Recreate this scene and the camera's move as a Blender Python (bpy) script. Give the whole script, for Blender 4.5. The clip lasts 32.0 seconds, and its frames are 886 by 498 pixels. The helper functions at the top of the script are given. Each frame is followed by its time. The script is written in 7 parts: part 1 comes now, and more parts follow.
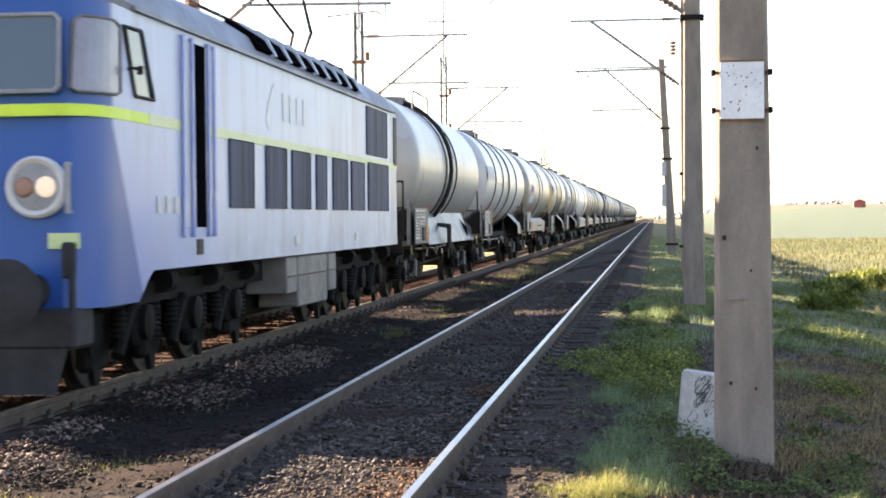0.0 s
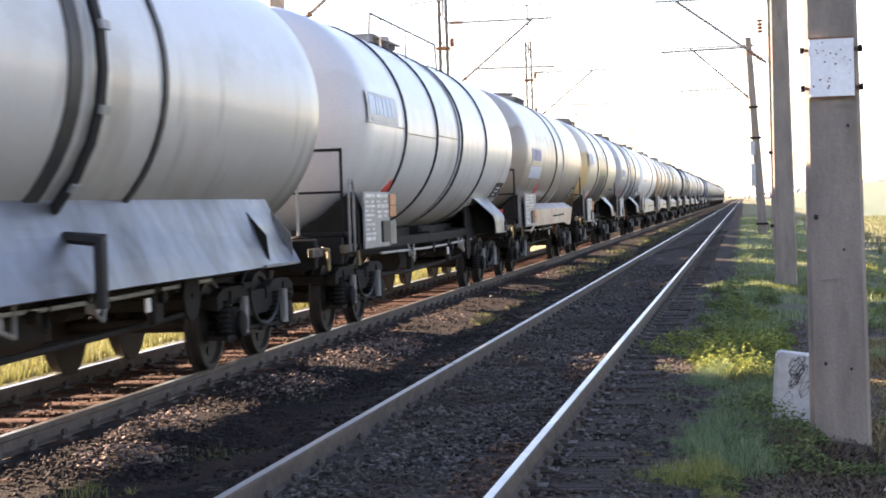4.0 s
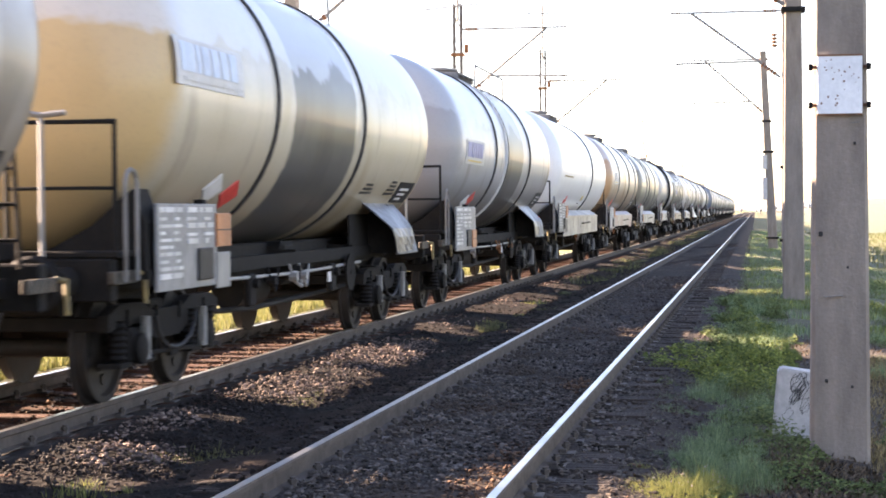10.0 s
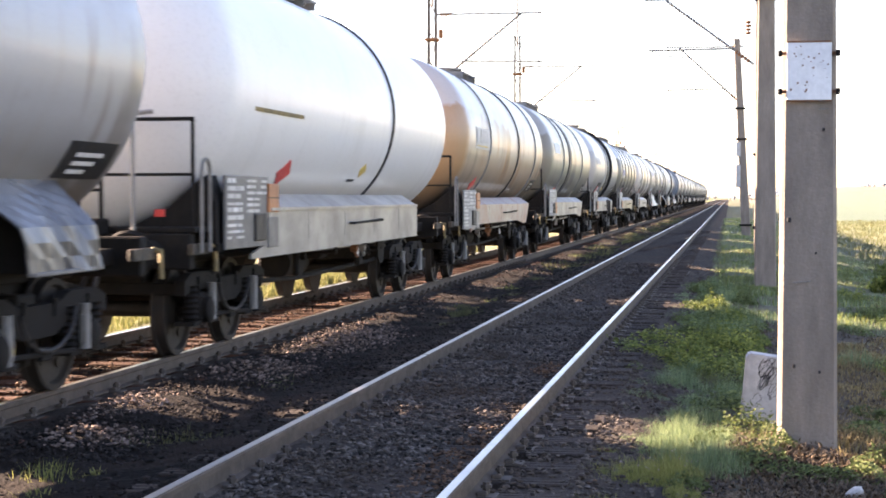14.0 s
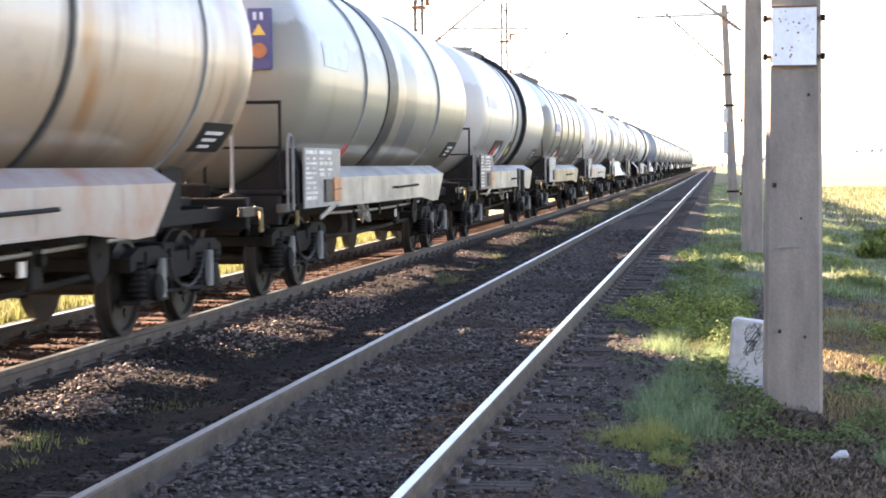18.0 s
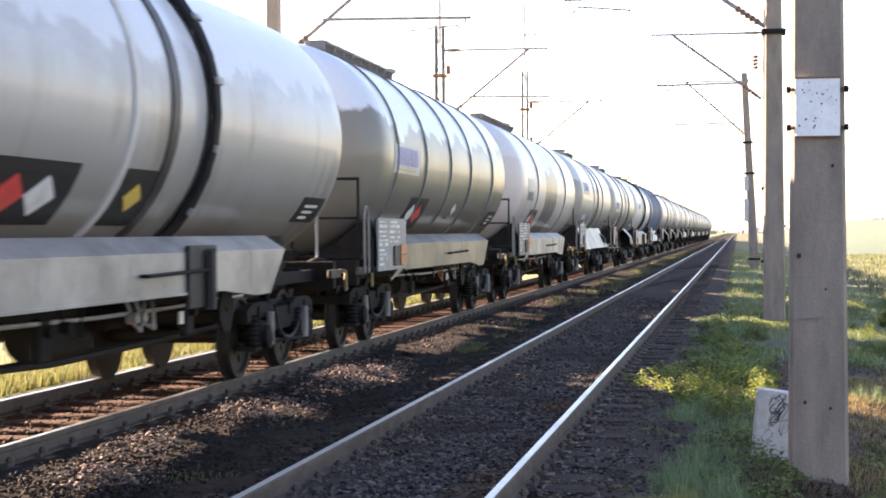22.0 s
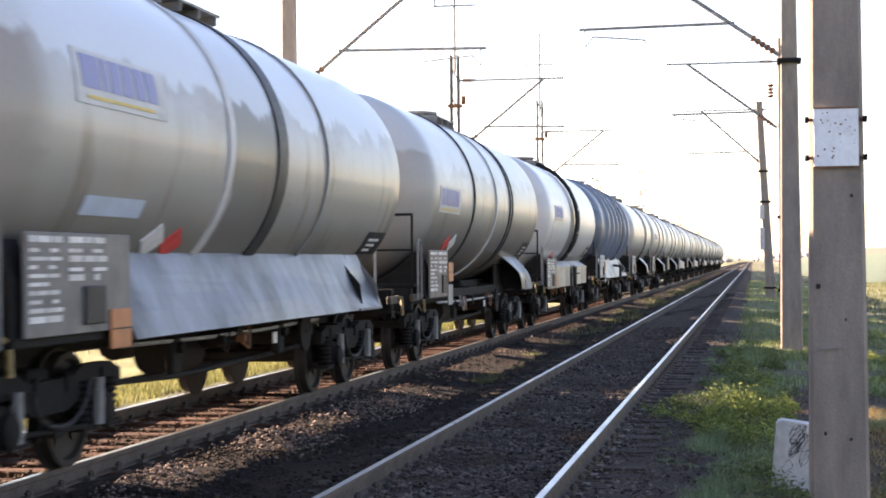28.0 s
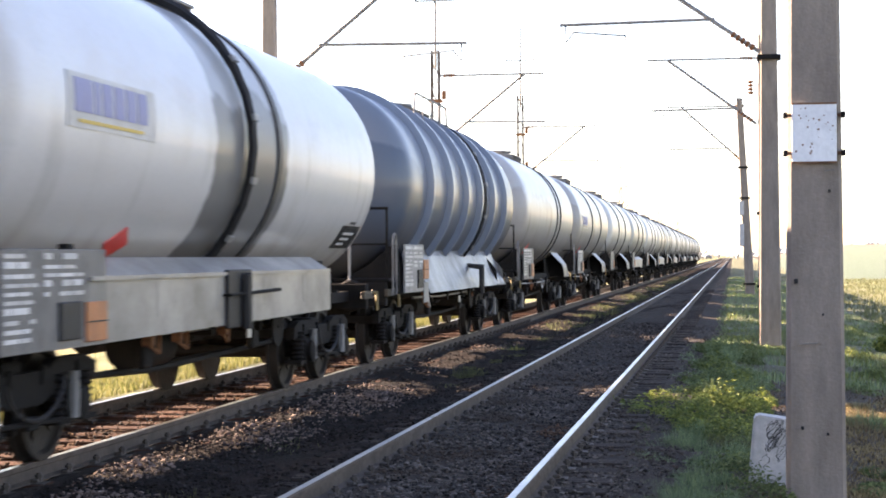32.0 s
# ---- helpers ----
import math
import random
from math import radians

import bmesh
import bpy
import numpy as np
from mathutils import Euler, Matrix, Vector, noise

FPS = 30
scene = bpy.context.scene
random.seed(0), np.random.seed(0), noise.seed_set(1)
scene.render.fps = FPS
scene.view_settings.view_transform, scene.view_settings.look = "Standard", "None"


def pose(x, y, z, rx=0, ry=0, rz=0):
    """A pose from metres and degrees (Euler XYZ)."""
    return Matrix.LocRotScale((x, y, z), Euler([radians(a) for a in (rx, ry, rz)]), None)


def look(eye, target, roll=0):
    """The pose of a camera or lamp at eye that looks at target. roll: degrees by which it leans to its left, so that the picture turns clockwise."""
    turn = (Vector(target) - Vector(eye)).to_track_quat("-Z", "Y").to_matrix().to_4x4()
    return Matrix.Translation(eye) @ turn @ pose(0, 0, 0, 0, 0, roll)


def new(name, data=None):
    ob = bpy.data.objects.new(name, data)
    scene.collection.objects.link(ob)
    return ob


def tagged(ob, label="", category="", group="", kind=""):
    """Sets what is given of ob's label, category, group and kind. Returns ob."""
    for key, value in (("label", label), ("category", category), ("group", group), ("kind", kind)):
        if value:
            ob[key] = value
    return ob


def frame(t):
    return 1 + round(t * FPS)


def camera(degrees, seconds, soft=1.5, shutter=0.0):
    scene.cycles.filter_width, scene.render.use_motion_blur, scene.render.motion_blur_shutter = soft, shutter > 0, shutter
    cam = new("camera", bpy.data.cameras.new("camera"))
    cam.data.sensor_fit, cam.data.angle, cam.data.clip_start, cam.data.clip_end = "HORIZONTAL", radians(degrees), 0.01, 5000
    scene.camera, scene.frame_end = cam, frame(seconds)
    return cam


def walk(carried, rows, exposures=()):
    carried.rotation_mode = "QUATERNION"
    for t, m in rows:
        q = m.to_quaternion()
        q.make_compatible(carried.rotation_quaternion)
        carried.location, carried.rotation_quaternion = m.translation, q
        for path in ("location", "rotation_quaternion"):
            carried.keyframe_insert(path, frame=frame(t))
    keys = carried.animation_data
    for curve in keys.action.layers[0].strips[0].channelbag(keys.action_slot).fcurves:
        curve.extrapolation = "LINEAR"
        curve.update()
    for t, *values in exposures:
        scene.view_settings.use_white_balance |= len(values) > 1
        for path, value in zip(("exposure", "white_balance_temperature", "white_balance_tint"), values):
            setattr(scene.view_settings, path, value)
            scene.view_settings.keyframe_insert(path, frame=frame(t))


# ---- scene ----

# camera: a person stands beside the line and holds it by hand; eye x, eye z, yaw, pitch, roll
cam = camera(28.73, 32.0, soft=1.8, shutter=0.45)
STAND = [
    (0, 1.395, 1.560, 6.97, -1.00, -0.61),
    (0.5, 1.392, 1.565, 7.13, -1.04, -0.77),
    (1, 1.397, 1.567, 7.28, -0.91, -0.92),
    (1.5, 1.393, 1.567, 7.49, -0.89, -1.17),
    (2, 1.394, 1.564, 7.70, -1.20, -1.23),
    (2.5, 1.393, 1.569, 8.01, -1.37, -1.59),
    (4.5, 1.389, 1.566, 10.17, -1.42, -1.83),
    (5, 1.394, 1.567, 10.14, -1.41, -1.82),
    (5.5, 1.401, 1.566, 9.92, -1.32, -1.62),
    (6, 1.408, 1.568, 9.96, -1.30, -1.72),
    (6.5, 1.410, 1.572, 10.04, -1.07, -1.65),
    (7, 1.415, 1.576, 10.39, -1.08, -1.62),
    (7.5, 1.428, 1.570, 10.52, -1.18, -1.36),
    (8, 1.431, 1.569, 10.50, -1.28, -0.66),
    (8.5, 1.435, 1.565, 10.26, -1.56, -0.37),
    (9, 1.448, 1.571, 10.18, -1.42, 0.08),
    (9.5, 1.449, 1.582, 10.03, -0.83, -0.06),
    (10, 1.439, 1.577, 10.25, -1.23, -0.38),
    (10.5, 1.446, 1.576, 10.26, -1.16, -0.27),
    (11, 1.460, 1.568, 10.20, -1.27, -0.04),
    (11.5, 1.472, 1.567, 9.92, -1.61, -0.03),
    (12, 1.476, 1.565, 9.48, -1.15, -0.06),
    (12.5, 1.478, 1.562, 9.39, -1.52, 0.03),
    (13, 1.472, 1.566, 9.61, -1.65, -0.03),
    (13.5, 1.474, 1.562, 9.53, -1.70, 0.05),
    (14, 1.473, 1.564, 9.40, -1.71, -0.04),
    (14.5, 1.477, 1.564, 9.50, -1.72, -0.42),
    (16.5, 1.484, 1.559, 9.61, -2.30, -0.38),
    (17, 1.485, 1.554, 9.35, -2.52, -0.50),
    (17.5, 1.489, 1.554, 9.18, -2.84, -0.48),
    (18, 1.491, 1.558, 9.02, -2.76, -0.40),
    (18.5, 1.482, 1.563, 9.11, -2.57, -0.49),
    (19, 1.479, 1.561, 9.22, -2.44, -0.50),
    (19.5, 1.469, 1.560, 9.45, -2.44, -0.40),
    (20, 1.473, 1.563, 9.49, -2.31, -0.40),
    (20.5, 1.468, 1.562, 9.63, -2.12, -0.43),
    (21, 1.469, 1.564, 9.62, -2.00, -0.22),
    (21.5, 1.464, 1.580, 9.80, -1.29, -0.18),
    (22, 1.465, 1.583, 9.67, -0.55, -0.31),
    (22.5, 1.468, 1.581, 9.53, -0.44, -0.25),
    (23, 1.461, 1.586, 9.46, -0.22, -0.16),
    (23.5, 1.442, 1.586, 9.59, -0.20, -0.09),
    (24, 1.439, 1.589, 9.56, -0.03, 0.05),
    (24.5, 1.436, 1.593, 9.68, 0.10, -0.18),
    (25, 1.438, 1.593, 9.62, 0.29, -0.36),
    (25.5, 1.438, 1.593, 9.95, 0.15, -0.27),
    (27.5, 1.435, 1.593, 10.14, 0.15, -0.18),
    (28, 1.439, 1.599, 10.16, 0.43, -0.52),
    (28.5, 1.436, 1.597, 10.38, 0.57, -0.55),
    (29, 1.435, 1.597, 10.46, 0.57, -0.33),
    (29.5, 1.435, 1.595, 10.37, 0.59, -0.19),
    (30, 1.440, 1.594, 10.32, 0.52, -0.27),
    (30.5, 1.444, 1.595, 10.16, 0.37, -0.47),
    (31, 1.445, 1.593, 9.97, 0.37, -0.37),
    (31.5, 1.446, 1.587, 9.68, 0.26, -0.43),
    (32, 1.451, 1.588, 9.51, 0.27, -0.31),
]
walk(cam, [(t, pose(x, 0, z, 90 + p, 0, w) @ pose(0, 0, 0, 0, 0, r)) for t, x, z, w, p, r in STAND],
     exposures=[(0, 3.2, 6900, 23), (1, 3.36, 6900, 24), (2, 3.39, 6900, 26), (5, 3.45, 6900, 29), (6, 3.5, 6900, 29), (7, 3.47, 6900, 29), (9, 3.72, 6900, 29), (12, 3.34, 6900, 29), (14, 3.5, 6900, 30), (17, 3.79, 6950, 27), (18, 3.95, 6950, 27), (20, 3.75, 6900, 27), (21, 3.68, 6900, 27), (22, 3.42, 6900, 28), (23, 3.22, 6900, 28), (24, 3.29, 6900, 28), (28, 3.18, 6900, 28), (30, 3.27, 6900, 28), (32, 3.38, 6900, 28)])

# metres that the train has gone at each full second
GONE = [0.0, 6.83, 13.6, 20.33, 27.01, 33.64, 40.24, 46.8, 53.33, 59.84, 66.36, 72.9, 79.44, 85.99, 92.57, 99.17, 105.79, 112.44, 119.12, 125.84, 132.6, 139.41, 146.27, 153.19, 160.16, 167.19, 174.27, 181.41, 188.6, 195.86, 203.21, 210.64, 218.15]
# first axle of each tank wagon at the start, and the distance from its first to its third axle
FIRST_AXLE = [34.32, 48.61, 64.85, 80.07, 94.21, 109.01, 124.13, 139.36, 154.72, 169.48, 184.72, 199.77, 214.31, 229.27, 243.51]
AXLE_BASE = [9.36, 11.3, 10.26, 9.18, 9.84, 10.15, 10.26, 10.37, 9.84, 10.3, 10.1, 9.56, 10.08, 9.3, 9.6]

# world, sun
SUN_EL, SUN_AZ = 20.0, -72.0          # degrees over the horizon; from +y towards -x
world = bpy.data.worlds.new("sky")
scene.world = world
world.use_nodes = True
_n = world.node_tree.nodes
_sky = _n.new("ShaderNodeTexSky")
_sky.sky_type, _sky.sun_disc = "NISHITA", False
_sky.sun_elevation, _sky.sun_rotation = radians(SUN_EL), radians(SUN_AZ)
_sky.dust_density, _sky.air_density, _sky.ozone_density = 0.5, 1.0, 1.0
_n["Background"].inputs["Strength"].default_value = 0.055
world.node_tree.links.new(_sky.outputs[0], _n["Background"].inputs["Color"])
sun_data = bpy.data.lights.new("sun", "SUN")
sun_data.energy, sun_data.angle, sun_data.color = 5.0, radians(0.6), (1.0, 0.84, 0.6)
sun = new("sun", sun_data)
_e, _a = radians(SUN_EL), radians(SUN_AZ)
_to_sun = Vector((math.sin(_a) * math.cos(_e), math.cos(_a) * math.cos(_e), math.sin(_e)))
sun.matrix_world = look(_to_sun * 50, (0, 0, 0))

# ---------------------------------------------------------------- materials
def mix_rgb(nt, fac, a, b, blend="MIX"):
    m = nt.nodes.new("ShaderNodeMix")
    m.data_type, m.blend_type = "RGBA", blend
    for s, v in ((0, fac), (6, a), (7, b)):
        if isinstance(v, (int, float)):
            m.inputs[s].default_value = v
        elif isinstance(v, tuple):
            m.inputs[s].default_value = (*v, 1)
        else:
            nt.links.new(v, m.inputs[s])
    return m.outputs[2]


def noise_of(nt, coord, scale, detail=4.0, rough=0.6, stretch=None):
    n = nt.nodes.new("ShaderNodeTexNoise")
    n.inputs["Scale"].default_value, n.inputs["Detail"].default_value, n.inputs["Roughness"].default_value = scale, detail, rough
    if stretch:
        mp = nt.nodes.new("ShaderNodeMapping")
        mp.inputs["Scale"].default_value = stretch
        nt.links.new(coord, mp.inputs[0])
        coord = mp.outputs[0]
    nt.links.new(coord, n.inputs["Vector"])
    return n.outputs[0]


def ramp(nt, value, lo, hi, a=0.0, b=1.0):
    r = nt.nodes.new("ShaderNodeMapRange")
    r.inputs[1].default_value, r.inputs[2].default_value, r.inputs[3].default_value, r.inputs[4].default_value = lo, hi, a, b
    nt.links.new(value, r.inputs[0])
    return r.outputs[0]


def math_node(nt, op, a, b=None):
    m = nt.nodes.new("ShaderNodeMath")
    m.operation = op
    for s, v in ((0, a), (1, b)):
        if v is None:
            continue
        if isinstance(v, (int, float)):
            m.inputs[s].default_value = v
        else:
            nt.links.new(v, m.inputs[s])
    return m.outputs[0]


def base_mat(name):
    m = bpy.data.materials.new(name)
    m.use_nodes = True
    nt = m.node_tree
    return m, nt, nt.nodes["Principled BSDF"], nt.nodes.new("ShaderNodeTexCoord").outputs["Object"]


def bump(nt, p, height, strength, dist):
    b = nt.nodes.new("ShaderNodeBump")
    b.inputs["Strength"].default_value, b.inputs["Distance"].default_value = strength, dist
    nt.links.new(height, b.inputs["Height"])
    nt.links.new(b.outputs[0], p.inputs["Normal"])


def mat(name, colour, second=None, rough=0.7, metal=0.0, scale=6.0, fine=60.0, relief=0.3, depth=0.01, var=0.0, stretch=None, coat=0.0, spec=0.5):
    """Two-tone worn surface: broad stains of the second colour, fine grain, a little relief."""
    m, nt, p, co = base_mat(name)
    second = second or tuple(c * 0.65 for c in colour)
    broad = noise_of(nt, co, scale, 5.0, 0.65, stretch)
    grain = noise_of(nt, co, fine, 3.0, 0.6)
    c = mix_rgb(nt, ramp(nt, broad, 0.38, 0.68), colour, second)
    c = mix_rgb(nt, ramp(nt, grain, 0.3, 0.75, 0.0, 0.35), c, tuple(x * 0.55 for x in colour))
    if var:
        info = nt.nodes.new("ShaderNodeObjectInfo")
        c = mix_rgb(nt, ramp(nt, info.outputs["Random"], 0, 1, 0, var), c, tuple(x * 0.4 for x in second))
    nt.links.new(c, p.inputs["Base Color"])
    p.inputs["Metallic"].default_value = metal
    p.inputs["Coat Weight"].default_value = coat
    p.inputs["Specular IOR Level"].default_value = spec
    nt.links.new(ramp(nt, broad, 0.2, 0.8, max(rough - 0.12, 0.05), min(rough + 0.12, 1)), p.inputs["Roughness"])
    if relief:
        bump(nt, p, grain, relief, depth)
    return m


def island_mat(name, a, b, rough=0.85, trans=0.0, c=None, spec=0.25):
    """Many small pieces in one mesh, each its own tone."""
    m, nt, p, co = base_mat(name)
    geo = nt.nodes.new("ShaderNodeNewGeometry")
    col = mix_rgb(nt, geo.outputs["Random Per Island"], a, b)
    if c:
        broad = noise_of(nt, co, 0.9, 3.0)
        col = mix_rgb(nt, ramp(nt, broad, 0.45, 0.62), col, c)
    nt.links.new(col, p.inputs["Base Color"])
    p.inputs["Roughness"].default_value = rough
    p.inputs["Specular IOR Level"].default_value = spec
    if trans:
        t = nt.nodes.new("ShaderNodeBsdfTranslucent")
        nt.links.new(col, t.inputs[0])
        s = nt.nodes.new("ShaderNodeMixShader")
        s.inputs[0].default_value = trans
        nt.links.new(p.outputs[0], s.inputs[1])
        nt.links.new(t.outputs[0], s.inputs[2])
        nt.links.new(s.outputs[0], nt.nodes["Material Output"].inputs[0])
    return m


def tank_mat(name, colour, end_tint, stain=None, streak=(0.25, 0.2, 0.14), streaks=0.5, rough=0.3, half=6.0, belly=(0.05, 0.042, 0.035), lower=None, dirt_belly=1.0, cap=0.3, gloss=0.34):
    """Painted tank shell, weathered: tinted ends, drips down the flanks, darkened belly, oil spills from the dome
    (stain: y from, y to), a dirtier lower half with the ground's reflection put into its colour, and a washed, paler
    upper part (cap) with the sky's reflection put into its colour, that ends in ragged drips."""
    m, nt, p, co = base_mat(name)
    sep = nt.nodes.new("ShaderNodeSeparateXYZ")
    nt.links.new(co, sep.inputs[0])
    x, y, z = sep.outputs
    times = lambda a, b: math_node(nt, "MULTIPLY", a, b)
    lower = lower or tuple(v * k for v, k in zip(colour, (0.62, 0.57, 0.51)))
    broad = noise_of(nt, co, 0.8, 4.0, 0.55, (1.0, 0.4, 1.0))
    drips = noise_of(nt, co, 1.0, 2.0, 0.5, (0.12, 0.9, 0.35))
    runs = noise_of(nt, co, 1.0, 2.0, 0.5, (0.25, 0.5, 0.4))
    thin = noise_of(nt, co, 1.0, 3.0, 0.6, (0.3, 3.2, 0.4))
    ragged = noise_of(nt, co, 1.0, 5.0, 0.62, (0.3, 0.75, 0.5))
    grain = noise_of(nt, co, 26.0, 3.0)
    c = mix_rgb(nt, ramp(nt, broad, 0.35, 0.7, 0, 0.5), colour, tuple(v * 0.82 for v in colour))
    # lower half browner: dirt, and the reflected ground put into the colour
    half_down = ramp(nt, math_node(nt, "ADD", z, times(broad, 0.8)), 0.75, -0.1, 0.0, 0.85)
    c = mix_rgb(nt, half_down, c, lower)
    c = mix_rgb(nt, ramp(nt, runs, 0.48, 0.7, 0, streaks * 0.55), c, streak)
    down = ramp(nt, math_node(nt, "ADD", z, times(runs, 2.6)), 2.6, 0.8)
    c = mix_rgb(nt, times(times(ramp(nt, drips, 0.56, 0.62), down), streaks), c, streak)
    c = mix_rgb(nt, times(ramp(nt, thin, 0.54, 0.68), ramp(nt, broad, 0.4, 0.65, 0.02 + 0.06 * streaks, 0.06 + 0.25 * streaks)), c, tuple(v * 0.62 for v in streak))
    grime = noise_of(nt, co, 1.0, 4.0, 0.65, (0.5, 0.35, 0.9))
    c = mix_rgb(nt, times(ramp(nt, grime, 0.52, 0.6), ramp(nt, z, 1.2, -0.3, 0.1 * dirt_belly, 0.42 * dirt_belly)), c, (0.16, 0.14, 0.12))
    c = mix_rgb(nt, times(ramp(nt, noise_of(nt, co, 1.0, 2.0, 0.5, (0.15, 1.3, 0.35)), 0.55, 0.61, 0, 0.55 * dirt_belly), ramp(nt, z, 0.35, -0.15)), c, (0.11, 0.085, 0.065))
    ends = ramp(nt, math_node(nt, "ADD", math_node(nt, "ABSOLUTE", y), times(math_node(nt, "SUBTRACT", broad, 0.5), 0.9)), half - 0.62, half - 0.36)
    c = mix_rgb(nt, times(ends, 0.85), c, end_tint)
    # belly colour, stronger towards the bottom
    low = ramp(nt, math_node(nt, "ADD", z, times(runs, 0.9)), -0.1, -0.85, 0.0, 0.88 * dirt_belly)
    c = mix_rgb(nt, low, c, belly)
    if stain:
        wob = math_node(nt, "ADD", y, times(math_node(nt, "SUBTRACT", noise_of(nt, co, 1.6, 4.0), 0.5), 0.5))
        a = times(ramp(nt, wob, stain[0] - 0.05, stain[0] + 0.05), ramp(nt, wob, stain[1] + 0.05, stain[1] - 0.05))
        c = mix_rgb(nt, times(a, ramp(nt, broad, 0.3, 0.7, 0.95, 0.75)), c, stain[2] if len(stain) > 2 else (0.035, 0.033, 0.033))
    # washed top, with the reflected sky put into its pale blue colour
    washed_sky = ramp(nt, math_node(nt, "ADD", z, times(math_node(nt, "SUBTRACT", ragged, 0.5), 1.5)), 0.42, 0.5)
    c = mix_rgb(nt, times(washed_sky, times(ramp(nt, broad, 0.3, 0.5, 0.65, 1.0), cap)), c, (0.52, 0.555, 0.6))
    c = mix_rgb(nt, ramp(nt, grain, 0.5, 0.85, 0, 0.15), c, (0.1, 0.09, 0.08))
    nt.links.new(c, p.inputs["Base Color"])
    nt.links.new(ramp(nt, broad, 0.25, 0.8, rough + 0.12, rough + 0.25), p.inputs["Roughness"])
    p.inputs["Specular IOR Level"].default_value = 0.28
    p.inputs["Coat Weight"].default_value, p.inputs["Coat Roughness"].default_value = gloss, 0.12
    if stain:
        nt.links.new(ramp(nt, a, 0, 1, 0.28, 0.1), p.inputs["Specular IOR Level"])
    dents = nt.nodes.new("ShaderNodeBump")
    dents.inputs["Strength"].default_value, dents.inputs["Distance"].default_value = 0.16, 0.03
    nt.links.new(noise_of(nt, co, 0.9, 2.0, 0.45, (1.0, 0.7, 1.0)), dents.inputs["Height"])
    nt.links.new(dents.outputs[0], p.inputs["Coat Normal"])
    return m


M_RAIL_TOP = mat("polished_rail_steel", (0.48, 0.475, 0.47), (0.4, 0.39, 0.38), rough=0.34, metal=1.0, scale=2, relief=0)
M_RAIL = mat("rusty_rail_side", (0.095, 0.075, 0.06), (0.06, 0.048, 0.04), rough=0.85, scale=5, fine=40, spec=0.2)
M_FASTEN = mat("rail_fastening_rust", (0.07, 0.055, 0.045), (0.04, 0.034, 0.03), rough=0.85, scale=9)
M_SLEEPER = mat("weathered_sleeper", (0.075, 0.06, 0.05), (0.036, 0.028, 0.024), rough=0.92, scale=4, fine=30, relief=0.8, depth=0.02, var=0.7, stretch=(0.6, 6, 6), spec=0.15)
M_SLEEPER_RUST = mat("rust_stained_sleeper", (0.115, 0.055, 0.034), (0.055, 0.03, 0.022), rough=0.92, scale=4, fine=30, relief=0.8, depth=0.02, var=0.6, stretch=(0.6, 6, 6), spec=0.15)
M_STONE = island_mat("ballast_stone", (0.012, 0.0105, 0.0095), (0.15, 0.13, 0.115), 0.92, c=(0.06, 0.046, 0.037), spec=0.12)
# stones between the tracks, the train's shade put into their dark tone
M_STONE_DARK = island_mat("shaded_ballast_stone", (0.007, 0.0062, 0.006), (0.04, 0.033, 0.03), 0.9, c=(0.016, 0.0125, 0.011), spec=0.15)
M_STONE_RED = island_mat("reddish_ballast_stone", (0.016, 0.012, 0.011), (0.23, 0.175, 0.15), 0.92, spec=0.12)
M_STONE_RUST = island_mat("rust_brown_ballast_stone", (0.03, 0.019, 0.014), (0.18, 0.11, 0.07), 0.92, spec=0.12)
M_CONCRETE = mat("old_concrete", (0.265, 0.222, 0.186), (0.165, 0.138, 0.118), rough=0.93, scale=2.4, fine=38, relief=0.6, depth=0.012, stretch=(2, 2, 0.5), spec=0.2)
M_CONCRETE_PALE = mat("whitewashed_concrete", (0.52, 0.5, 0.48), (0.36, 0.35, 0.33), rough=0.92, scale=7, fine=50, relief=0.5, spec=0.2)
M_SIGN = mat("chipped_white_enamel", (0.7, 0.71, 0.73), (0.6, 0.61, 0.64), rough=0.35, scale=5, fine=30, relief=0.05)
M_RUST = mat("rust", (0.2, 0.085, 0.035), (0.1, 0.05, 0.03), rough=0.9, scale=12)
M_STEEL = mat("galvanised_steel", (0.22, 0.22, 0.22), (0.13, 0.12, 0.11), rough=0.6, metal=0.4, scale=5)
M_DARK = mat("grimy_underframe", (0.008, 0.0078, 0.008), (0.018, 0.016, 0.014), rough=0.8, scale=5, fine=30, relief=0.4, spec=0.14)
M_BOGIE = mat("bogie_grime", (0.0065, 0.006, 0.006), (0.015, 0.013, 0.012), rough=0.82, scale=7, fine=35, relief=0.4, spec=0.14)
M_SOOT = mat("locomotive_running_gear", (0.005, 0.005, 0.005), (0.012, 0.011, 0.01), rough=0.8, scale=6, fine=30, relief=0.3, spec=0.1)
M_WHEEL = mat("wheel_steel", (0.018, 0.016, 0.015), (0.032, 0.026, 0.022), rough=0.65, metal=0.1, scale=8, spec=0.2)
M_BLACK = mat("black_paint", (0.012, 0.012, 0.014), (0.025, 0.023, 0.022), rough=0.55, scale=6, spec=0.25)
M_VOID = mat("unlit_interior", (0.004, 0.004, 0.005), rough=1.0, scale=6, relief=0, spec=0.0)
M_BAND = mat("dark_strap", (0.022, 0.022, 0.024), (0.042, 0.04, 0.038), rough=0.5, scale=8, spec=0.3)
M_GREY = mat("weathered_grey_paint", (0.22, 0.22, 0.22), (0.14, 0.135, 0.13), rough=0.5, scale=2.5, relief=0.1, stretch=(1, 2, 0.6))
M_SKIRT = mat("grey_skirt_plate", (0.26, 0.256, 0.252), (0.13, 0.12, 0.108), rough=0.4, scale=1.3, fine=30, relief=0.1, stretch=(1, 0.8, 1.2))
